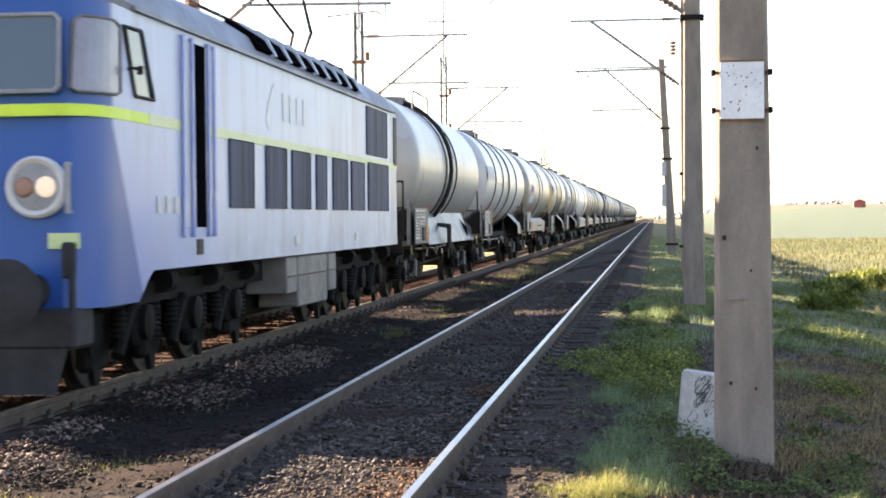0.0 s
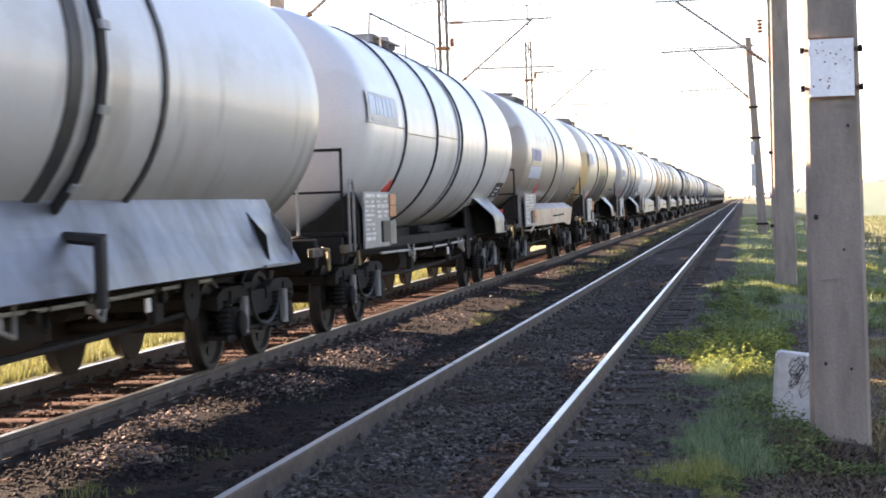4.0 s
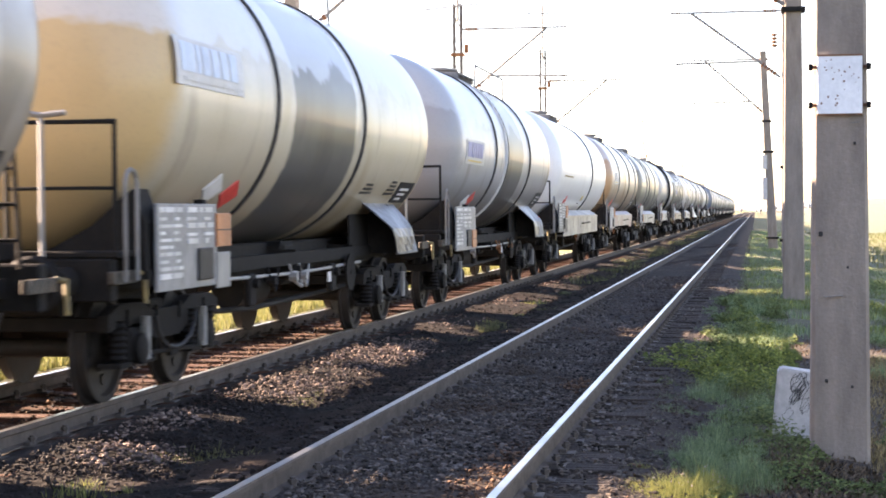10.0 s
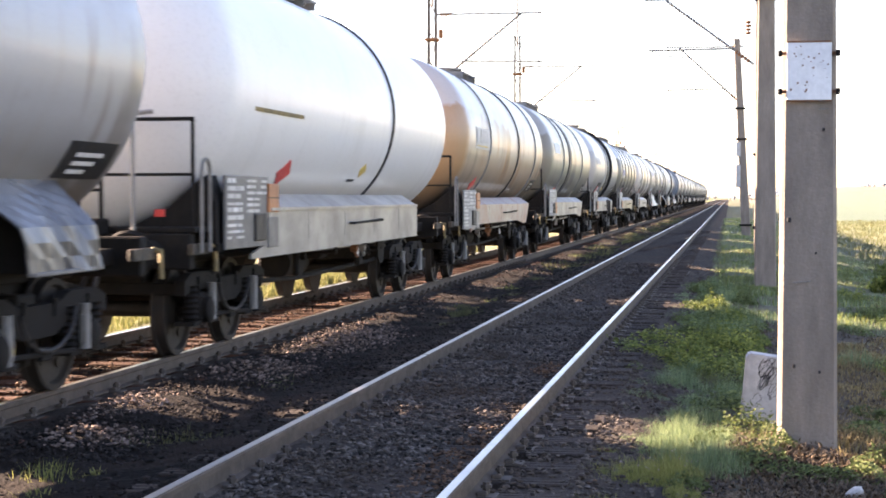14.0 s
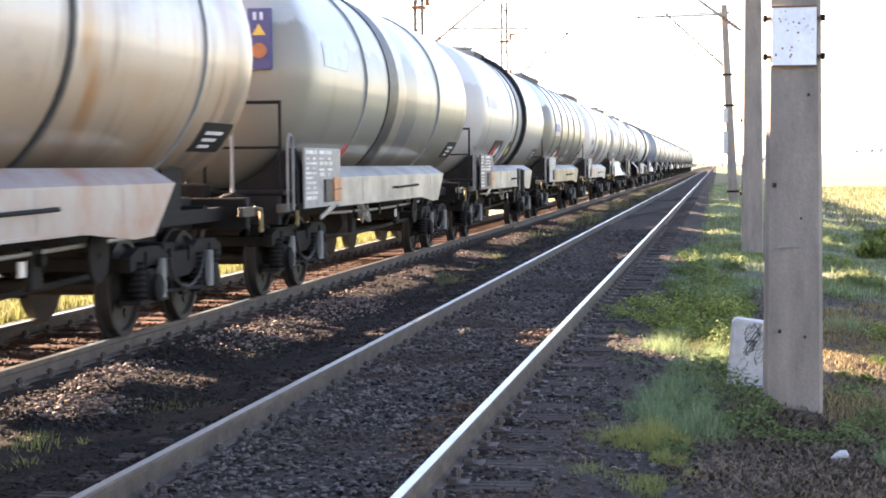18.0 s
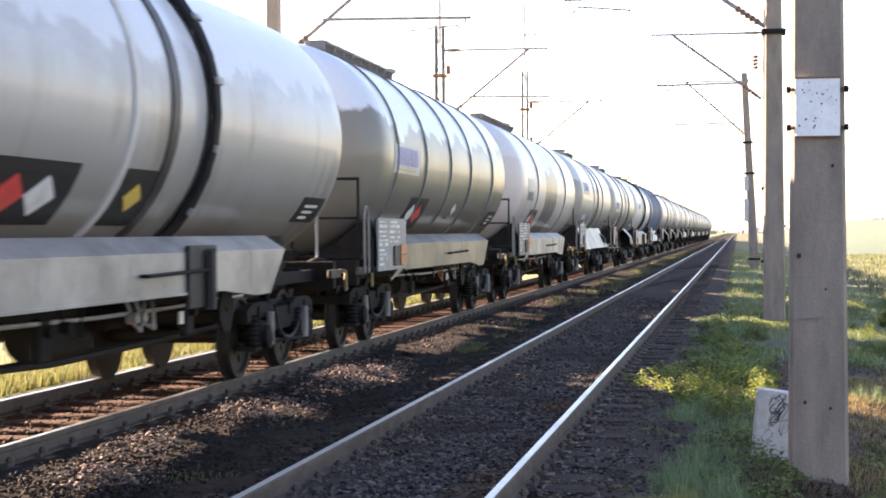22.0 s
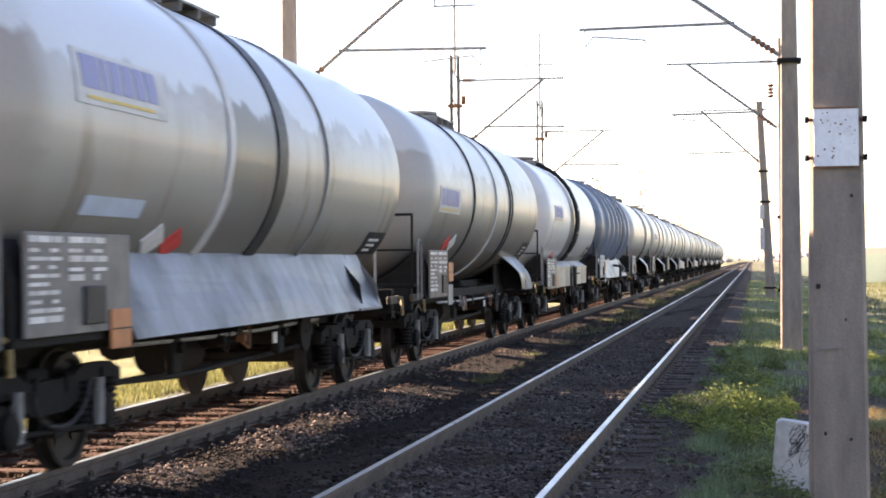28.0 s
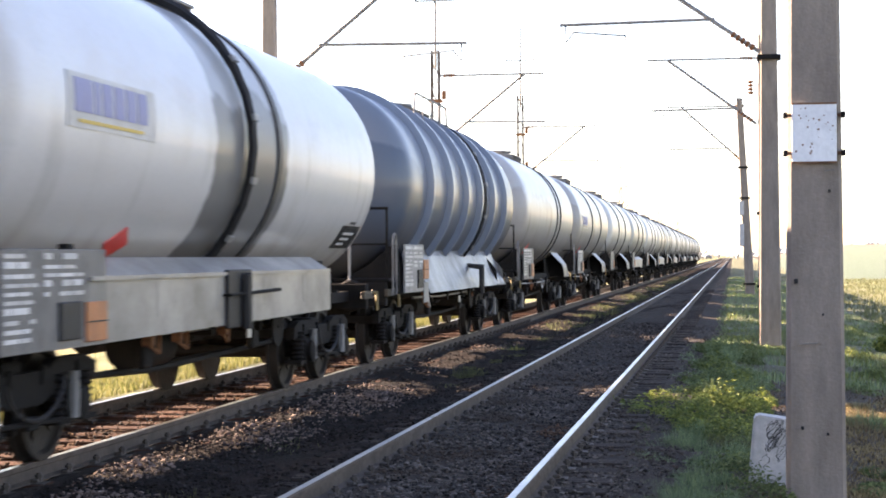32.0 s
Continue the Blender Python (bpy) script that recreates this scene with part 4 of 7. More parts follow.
    for s in (-1, 1):
        bm = bmesh.new()
        lb = 1.95 if oz < 1.35 else 1.56
        box(bm, (s * 1.41, y0 + lb / 2, zt - 0.36), (0.03, lb, 0.72), 0.006)
        k = part("data_board", bm, {"light": M_BOARD_LIGHT, "brown": M_BOARD_BROWN}.get(spec.get("board"), M_BOARD), w, "pale board covered with small lettering")
        if s > 0 and near:
            rb = random.Random(n * 7)
            for a, e in ((0.06, 0.62), (0.74, 1.48)):
                z = zt - 0.05
                while z > zt - (0.66 if a < 0.5 else 0.36):
                    h, y = rb.choice((0.026, 0.03, 0.044)), y0 + a
                    while y < y0 + e - 0.1:
                        q = min(rb.uniform(0.08, 0.3), y0 + e - y)
                        bm = bmesh.new()
                        box(bm, (1.428, y + q / 2, z), (0.006, q, h))
                        part("lettering_bar", bm, M_FADED_WHITE if rb.random() < 0.6 else M_WHITE, k)
                        y += q + rb.choice((0.03, 0.03, 0.2))
                    z -= h + 0.032
            if oz > 1.35:
                bm = bmesh.new()
                box(bm, (1.43, y0 + 1.72, oz - 0.36), (0.016, 0.4, 0.32), 0.005)
                part("blank_plate", bm, M_BOARD if oz > 1.5 else M_GREY, k)
            bm = bmesh.new()
            box(bm, (1.435, y0 + 1.2, zt - 0.52), (0.03, 0.4, 0.28), 0.01)
            part("document_clip", bm, M_BLACK, k)
        if spec.get("orange", True):
            bm = bmesh.new()
            box(bm, (s * 1.435, y0 + 1.72, oz), (0.02, 0.42, 0.3), 0.006)
            p = part("orange_plate", bm, M_ORANGE, w, "orange hazard plate")
            if s > 0 and near:
                bm = bmesh.new()
                box(bm, (1.447, y0 + 1.72, oz), (0.006, 0.4, 0.012))
                part("dividing_line", bm, M_BLACK, p)
        bm = bmesh.new()
        prism(bm, [(y0 - 0.1, 1.05), (y0 + 1.95, 1.05), (y0 + 1.95, 1.12), (y0 + 1.5, 1.15), (y0 + 1.4, 1.7), (y0 + 1.3, 1.7), (y0 + 1.2, 1.15), (y0 - 0.1, 1.12)], "x", s * 1.3, s * 1.38)
        part("board_bracket", bm, M_DARK, w)
    for s in (-1, 1):                          # wing of the end saddle between tank and board
        bm = bmesh.new()
        prism(bm, [(s * 0.5, 1.1), (s * 1.36, 1.1), (s * 1.36, 1.5), (s * 1.26, 1.78), (s * 1.15, 1.7), (s * 0.9, 1.48), (s * 0.5, 1.27)], "y", y0 - 0.1, y0 + 0.25)
        part("end_saddle", bm, M_DARK, w)
    # end platform, railings and ladder
    yp = -hl + 0.9
    if near:
        bm = bmesh.new()
        arch = [(1.34, y0 - 0.36 - 0.13 * math.cos(t), 1.8 + 0.13 * math.sin(t)) for t in np.linspace(0, math.pi, 7)]
        bent(bm, [(1.34, y0 - 0.49, 1.05)] + arch + [(1.34, y0 - 0.23, 1.05)], 0.018, 6)
        part("grab_hoop", bm, M_GREYBOX, w, "rounded steel grab hoop beside the board")
        if n % 2 == 0:
            bm = bmesh.new()
            rod(bm, (0.75, -hl + 0.45, 1.1), (0.75, -hl + 0.45, 2.35), 0.022, 6)
            bent(bm, [(0.55, -hl + 0.45, 2.37), (0.75, -hl + 0.45, 2.34), (0.95, -hl + 0.45, 2.36)], 0.024, 6)
            part("brake_post", bm, M_GREY, w, "upright brake post with a cross handle")
        for s in (-1, 1):                      # striped sill ends and yellow levers
            ye = s * (hl - 0.8)
            bm = bmesh.new()
            box(bm, (1.27, ye, 1.08), (0.06, 0.5, 0.1), 0.006)
            k = part("striped_sill", bm, M_YELLOWDIRT if n in (2, 12) else M_SILL, w, "grimy yellow and black striped sill end")
            for q in range(4):
                bm = bmesh.new()
                prism(bm, [(ye - 0.22 + q * 0.12, 1.03), (ye - 0.16 + q * 0.12, 1.03), (ye - 0.1 + q * 0.12, 1.13), (ye - 0.16 + q * 0.12, 1.13)], "x", 1.298, 1.304)
                part("black_stripe", bm, M_BLACK, k)
            bm = bmesh.new()
            bent(bm, [(1.28, ye + 0.26, 1.12), (1.34, ye + 0.3, 1.1), (1.35, ye + 0.3, 0.86)], 0.022, 6)
            part("yellow_lever", bm, M_YELLOWDIRT, w)
        if n in (3, 6):
            bm = bmesh.new()
            box(bm, (0.95, -hl + 0.62, 1.42), (0.1, 0.02, 0.07), 0.004)
            k = part("red_signal_plate", bm, M_RED, w, "small red plate on a thin post")
            bm = bmesh.new()
            rod(bm, (0.95, -hl + 0.64, 1.1), (0.95, -hl + 0.64, 1.44), 0.012, 5)
            part("post", bm, M_BOGIE, k)
        for q in (-0.35, 0.4):
            bm = bmesh.new()
            bent(bm, [(q, -hl + 0.55, 0.95), (q, -hl + 0.35, 0.7), (q, -hl + 0.12, 0.6), (q, -hl - 0.1, 0.7)], 0.028, 6)
            part("brake_hose", bm, M_RUBBER, w)
        bm = bmesh.new()
        box(bm, (0.2, -hl + 0.5, 1.29), (0.5, 0.3, 0.16), 0.02)
        lathe(bm, [(1.62, 0.16), (1.62, 0.2), (1.65, 0.2), (1.65, 0.16)], "z", 16, (0.2, -hl + 0.5, 0))
        rod(bm, (0.2, -hl + 0.5, 1.3), (0.2, -hl + 0.5, 1.66), 0.025, 6)
        box(bm, (0.2, -hl + 0.5, 1.635), (0.36, 0.025, 0.02))
        part("hand_brake", bm, M_BOGIE, w)
    bm = bmesh.new()
    box(bm, (0, yp, 1.26), (2.6, 0.55, 0.05), 0.01)
    part("end_platform", bm, M_DARK, w)
    if spec.get("rail", True):
        for q in (-1, 1):
            bm = bmesh.new()
            bent(bm, [(q * 1.25, yp - 0.2, 1.28), (q * 1.25, yp - 0.2, 2.3), (q * 0.35, yp - 0.2, 2.3), (q * 0.35, yp - 0.2, 1.28)], 0.02, 6)
            part("end_railing", bm, M_DARK, w, "thin steel guard rail")
            bm = bmesh.new()
            rod(bm, (q * 1.25, yp - 0.2, 1.78), (q * 0.35, yp - 0.2, 1.78), 0.015, 6)
            part("middle_rail", bm, M_DARK, w)
        if n < 6 or n == 12:
            bm = bmesh.new()
            for q in (0.75, 1.15):
                rod(bm, (q, hl - 0.85, 1.2), (q, hl - 0.95, 2.1), 0.018, 6)
            for z in (1.4, 1.65, 1.9):
                rod(bm, (0.75, hl - 0.9, z), (1.15, hl - 0.9, z), 0.014, 6)
            part("steps", bm, M_FADED_WHITE if n == 12 else M_BOGIE, w)
    # walkway and dome on top
    zt = TANK_Z + r
    lw = spec.get("walk", 1.9)
    bm = bmesh.new()
    lathe(bm, [(zt - 0.06, 0.34), (zt + 0.12, 0.34), (zt + 0.15, 0.4), (zt + 0.19, 0.4), (zt + 0.22, 0.1)], "z", 20)
    rod(bm, (0.0, 0.7, zt - 0.03), (0, 0.7, zt + 0.14), 0.12, 12)
    part("manhole", bm, M_GREY, w, smooth=True)
    yc = spec.get("walk_y", 0.0)
    for k in (-1, 1):
        bm = bmesh.new()
        box(bm, (k * 0.42, yc, zt + 0.04), (0.3, lw, 0.03))
        for j in range(int(lw / 0.6) + 1):
            box(bm, (k * 0.42, yc - lw / 2 + 0.03 + 0.59 * j, zt - 0.02), (0.28, 0.04, 0.1))
        part("walkway", bm, M_STEEL, w, "dark grating walkway on top of the tank")
    if spec.get("toprail"):
        bm = bmesh.new()
        a, b = spec["toprail"]
        bent(bm, [(0.8, a, zt - 0.25), (0.8, a + 0.15, zt + 0.22), (0.8, b - 0.15, zt + 0.22), (0.8, b, zt - 0.25)], 0.018, 6)
        for y in np.linspace(a + 0.9, b - 0.9, 3):
            rod(bm, (0.8, float(y), zt - 0.25), (0.8, float(y), zt + 0.22), 0.014, 6)
        part("top_handrail", bm, M_STEEL, w)
    if spec.get("sign"):
        bm = bmesh.new()
        xs, yy = spec["sign"], -ht + 0.1
        box(bm, (xs, yy - 0.03, TANK_Z + 0.34), (0.27, 0.1, 0.7))
        p = part("end_sign", bm, M_NAVY, w, "navy sign with yellow warning symbols on the tank end")
        bm = bmesh.new()
        prism(bm, [(xs - 0.08, TANK_Z + 0.38), (xs + 0.08, TANK_Z + 0.38), (xs, TANK_Z + 0.51)], "y", yy - 0.09, yy - 0.081)
        part("warning_triangle", bm, M_YELLOW, p)
        bm = bmesh.new()
        lathe(bm, [(yy - 0.09, 0.055), (yy - 0.09, 0.09), (yy - 0.081, 0.09), (yy - 0.081, 0.055)], "y", 16, (xs, 0, TANK_Z + 0.2))
        part("warning_ring", bm, M_ORANGE, p)
        for k in (-0.05, 0.03):
            bm = bmesh.new()
            box(bm, (xs + k, yy - 0.085, TANK_Z + 0.6), (0.035, 0.01, 0.09))
            part("lettering_bar", bm, M_PALEBLUE, p)
    return w

B1 = M_BAND
SPECS = [
    dict(label="light grey tank wagon with a black strapped pipe amidships", colour=(0.466, 0.48, 0.5), lower=(0.33, 0.32, 0.3), ends=(0.3, 0.285, 0.26), bands=[(-1.3, 0.24, B1), (0.62, 0.09, B1)],
         pipe=-0.95, apron="long", streaks=0.2, toprail=(-1.8, 0.9), red=(-2.42, -40), walk_y=-0.6, dirt_belly=0.6, cap=0.2),
    dict(label="off-white tank wagon with five dark straps", lower=(0.5, 0.49, 0.48), colour=(0.6, 0.62, 0.67), ends=(0.42, 0.405, 0.4), bands=[(-4.45, 0.06, B1), (-1.95, 0.06, B1), (0.1, 0.05, M_GREY), (0.42, 0.08, B1), (3.17, 0.06, B1)],
         apron=1, streaks=0.22, red=(-4.6, -36), logo=(-6.9, M_PALEBLUE, -2), plate=1, toprail=(-3.5, 2.2), walk=2.2, walk_y=-1.0, orange_z=1.6, rough=0.26, dirt_belly=0.35, board="light", seams=[(-7.0, -4.5, -2), (-4.4, -2.0, -4), (-1.9, 0.1, -2)]),
    dict(label="pale tank wagon with rust-brown ends and a stained skirt", colour=(0.435, 0.432, 0.435), lower=(0.3, 0.25, 0.19), ends=(0.21, 0.175, 0.14), bands=[(-0.4, 0.13, B1), (1.26, 0.06, M_FADED_WHITE)],
         skirt="rust", streak=(0.24, 0.16, 0.09), streaks=0.6, logo=(-5.5, M_BLUEMARK, -11), patch=(-5.6, -3.5, -22, -11.5, M_PALEBLUE), red=(-3.2, -33), plate=1, board="light"),
    dict(label="cream tank wagon with an ochre end and an oil-blackened middle", colour=(0.524, 0.5, 0.44), lower=(0.42, 0.36, 0.26), ends=(0.46, 0.31, 0.13), bands=[(-2.53, 0.07, B1), (1.33, 0.07, B1)],
         stain=(-1.85, 0.95, (0.028, 0.033, 0.043)), apron=1, streak=(0.3, 0.22, 0.1), streaks=0.5, logo=(-5.6, M_PALEBLUE, -2), red=(-3.15, -39), white=(-3.75, -37), toprail=(-3.3, 2.4), plate=1, gap=1.1,
         orange_z=1.43, board_z=1.66, walk_y=-1.0, dirt_belly=0.6, cap=0.55, bars=[(2.2, -36, 3), (3.6, -36, 4)], board="light"),
    dict(label="blue-grey tank wagon with three straps and a dark spill", colour=(0.38, 0.405, 0.455), lower=(0.27, 0.265, 0.27), ends=(0.24, 0.235, 0.24), bands=[(-2.3, 0.06, B1), (-1.0, 0.1, M_WHITE), (-0.8, 0.09, B1), (2.46, 0.06, B1)],
         stain=(-0.6, 1.45, (0.055, 0.052, 0.052)), apron=1, streaks=0.3, logo=(-5.6, M_BLUEMARK, -12.5), red=(-3.5, -37), white=(-3.95, -40), toprail=(-0.5, 3.4), plate=1, orange_z=1.12, board_z=1.66, board="light"),
    dict(label="clean white tank wagon with a single thin strap", lower=(0.66, 0.65, 0.64), colour=(0.74, 0.745, 0.77), ends=(0.6, 0.595, 0.585), bands=[(1.65, 0.06, B1)], skirt="grey", tall=1, streaks=0.06,
         red=(-3.46, -35), triangle=(0.55, -31, M_YELLOW), streak=(0.5, 0.45, 0.35), rough=0.3, dirt_belly=0.12, cap=0.1, orange_z=1.56, patch=(-5.5, -3.5, -10, -8.3, M_YELLOWDIRT)),
    dict(label="white tank wagon badly streaked with orange rust", colour=(0.47, 0.47, 0.48), ends=(0.36, 0.2, 0.09), bands=[(1.23, 0.09, B1), (4.6, 0.04, M_GREY), (-3.4, 0.03, M_GREY)], skirt="rust",
         streak=(0.3, 0.14, 0.05), streaks=1.0, lower=(0.36, 0.25, 0.15), logo=(-5.4, M_FADED_WHITE, -8), red=(-4.1, -36), plate=1, orange_z=1.5, board_z=1.7, cap=0.5, board="light"),
    dict(label="olive-grey tank wagon with a dark spill and long skirt", colour=(0.255, 0.257, 0.24), lower=(0.165, 0.155, 0.125), ends=(0.17, 0.152, 0.12), bands=[(-3.2, 0.05, M_GREY), (3.0, 0.03, M_GREY), (-1.2, 0.7, M_BAND)], stain=(-0.15, 0.95, (0.1, 0.1, 0.1)),
         skirt="grey", streaks=0.3, red=(-3.25, -40), sign=0.98, plate=1, walk=3.0, walk_y=-3.0, patch=(-5.7, -4.3, 3, 14, M_PALEBLUE), dirt_belly=0.7, board="light"),
    dict(label="grey tank wagon with a black strapped pipe and hazard panel", lower=(0.25, 0.24, 0.225), colour=(0.40, 0.41, 0.43), ends=(0.37, 0.35, 0.33), bands=[(-1.14, 0.12, M_FADED_WHITE), (-0.17, 0.2, B1), (0.78, 0.16, B1)], pipe=0.78,
         skirt="grey", streaks=0.25, panel=-3.5, stripe=(-1.0, M_YELLOW), plate=1, dirt_belly=0.7, cap=0.6, board="brown", patch=(-5.6, -4.0, 2, 12, M_FADED_WHITE)),
    dict(label="olive-grey tank wagon with five thin seams", lower=(0.125, 0.112, 0.092), colour=(0.2, 0.194, 0.168), ends=(0.15, 0.142, 0.12), bands=[(-5.45, 0.025, M_GREYBOX), (-3.2, 0.025, M_GREYBOX), (-0.9, 0.025, M_GREYBOX), (1.28, 0.025, M_GREYBOX), (4.0, 0.025, M_GREYBOX)],
         rear=0.42, skirt="dark", streaks=0.35, logo=(-5.65, M_BLUEMARK, -10.5), panel=-3.8, flip=1, plate=1, walk=5.0, walk_y=-3.4, rough=0.24, cap=0.95, triangle=(0.41, -29, M_WHITE), dirt_belly=0.7, board="light"),
    dict(label="beige tank wagon with a dark stripe and long walkway", colour=(0.52, 0.485, 0.475), lower=(0.42, 0.39, 0.37), ends=(0.48, 0.43, 0.4), bands=[(-3.3, 0.03, M_GREY), (3.2, 0.03, M_GREY)], stain=(-1.4, 1.25, (0.075, 0.068, 0.062)),
         skirt="grey", streaks=0.35, sign=0.7, panel=-3.85, flip=0, squares=(-5.14, -12), walk=5.6, walk_y=-3.2, cap=0.6, dirt_belly=0.55, orange_z=1.34),
    dict(label="greige tank wagon with one heavy black strap", lower=(0.25, 0.235, 0.21), colour=(0.372, 0.368, 0.37), ends=(0.25, 0.225, 0.2), bands=[(-1.69, 0.16, M_FADED_WHITE), (0.05, 0.34, B1), (1.9, 0.05, M_GREY)], apron="long",
         stain=(-1.5, 0.1, (0.13, 0.125, 0.115)), streaks=0.55, logo=(-5.35, M_BLUEMARK, 2), patch=(-4.9, -3.65, -29, -23, M_PALEBLUE), red=(-2.5, -38), white=(-3.0, -37), plate=1, orange_z=1.12, board_z=1.83, cap=0.75, board="dark"),
    dict(label="pale grey tank wagon with two dark strap pairs", lower=(0.13, 0.112, 0.094), colour=(0.419, 0.424, 0.441), ends=(0.27, 0.255, 0.23), bands=[(-2.55, 0.09, B1), (0.0, 0.1, M_FADED_WHITE), (1.82, 0.07, B1), (2.2, 0.12, B1)], apron=1,
         streaks=0.45, logo=(-5.8, M_BLUEMARK, -13), red=(-4.1, -33), white=(-3.6, -32), plate=1, orange_z=1.44, cap=0.45, board="brown"),
    dict(label="pale grey tank wagon with a thick black strap and spill", colour=(0.58, 0.59, 0.62), lower=(0.46, 0.45, 0.44), ends=(0.4, 0.39, 0.38), bands=[(0.91, 0.16, B1)], pipe=-0.35, stain=(-1.3, 1.3, (0.07, 0.07, 0.07)),
         skirt="grey", tall=1, streaks=0.2, logo=(-4.95, M_BLUEMARK, -6), red=(-3.0, -41), plate=1, orange_z=1.12, board_z=1.66, dirt_belly=0.4, cap=0.35, bars=[(4.8, -34, 4)]),
    dict(label="dark blue tank wagon with raised stiffening rings", colour=(0.085, 0.115, 0.175), ends=(0.055, 0.075, 0.11), ribs=(-4.5, -2.6, -0.9, 0.8, 2.5, 4.3), apron="long", streaks=0.3, streak=(0.2, 0.22, 0.25),
         toprail=(-2.0, 1.5), pipe=1.2, orange_z=1.4, rough=0.28, cap=0.12, board="light"),
    dict(label="light grey tank wagon with a heavy dark strap", colour=(0.404, 0.408, 0.425), ends=(0.28, 0.265, 0.25), bands=[(1.2, 0.14, B1), (2.0, 0.08, B1)], apron=1, streaks=0.3, red=(-3.6, -38)),
    dict(label="grey tank wagon with a dark strap pair", colour=(0.388, 0.392, 0.397), ends=(0.25, 0.235, 0.215), bands=[(-1.4, 0.06, B1), (2.4, 0.1, B1)], apron=1, streaks=0.4, red=(-3.6, -38), logo=(-5.2, M_BLUEMARK, -8)),
]
_tones = [(0.55, 0.55, 0.53), (0.46, 0.46, 0.42), (0.6, 0.6, 0.59), (0.5, 0.47, 0.42), (0.4, 0.41, 0.41), (0.64, 0.63, 0.6)]
for _k in range(13):
    SPECS.append(dict(label="weathered grey tank wagon with dark straps", colour=_tones[_k % 6], ends=tuple(c * 0.8 for c in _tones[_k % 6]), streaks=0.4,
                      bands=[(-2.4 + 0.6 * (_k % 3), 0.06, B1), (1.9 + 0.4 * (_k % 4), 0.1, B1)], **({"skirt": "grey"} if _k % 2 else {"apron": 1})))

WAGONS = []
for _k, _s in enumerate(SPECS):
    if _k < len(FIRST_AXLE):
        _y, _b = FIRST_AXLE[_k], AXLE_BASE[_k]
        if _k == len(FIRST_AXLE) - 1:
            _b = 9.7
    else:
        _y, _b = _y + _b + 1.8 + 3.15, 9.7 + 0.5 * ((_k * 7) % 3 - 1)
    WAGONS.append(tank_wagon(_k + 1, _y, _b, _s))

# ---------------------------------------------------------------- locomotive
LOCO_Y = 22.7
N0, LL = -8.8, 8.75                            # nose and tail of the body


def loco_section(y):
    """Half width of the body at y: the corners of the noses are rounded."""
    d = min(y - N0, LL - y)
    k = min(max(d, 0.0) / 0.55, 1.0)
    return 1.2 + 0.3 * math.sqrt(1 - (1 - k) ** 2)


def thing_emblem(s):
    """Two curved feather shapes."""
    bm = bmesh.new()
    up = [(-2.35 + 0.5 * t, 2.78 + 0.46 * math.sin(1.5 * t)) for t in np.linspace(0, 1, 7)]
    low = [(y + 0.14, z - 0.12) for y, z in up]
    prism(bm, up + low[::-1], "x", s * 1.5, s * 1.507)
    return bm


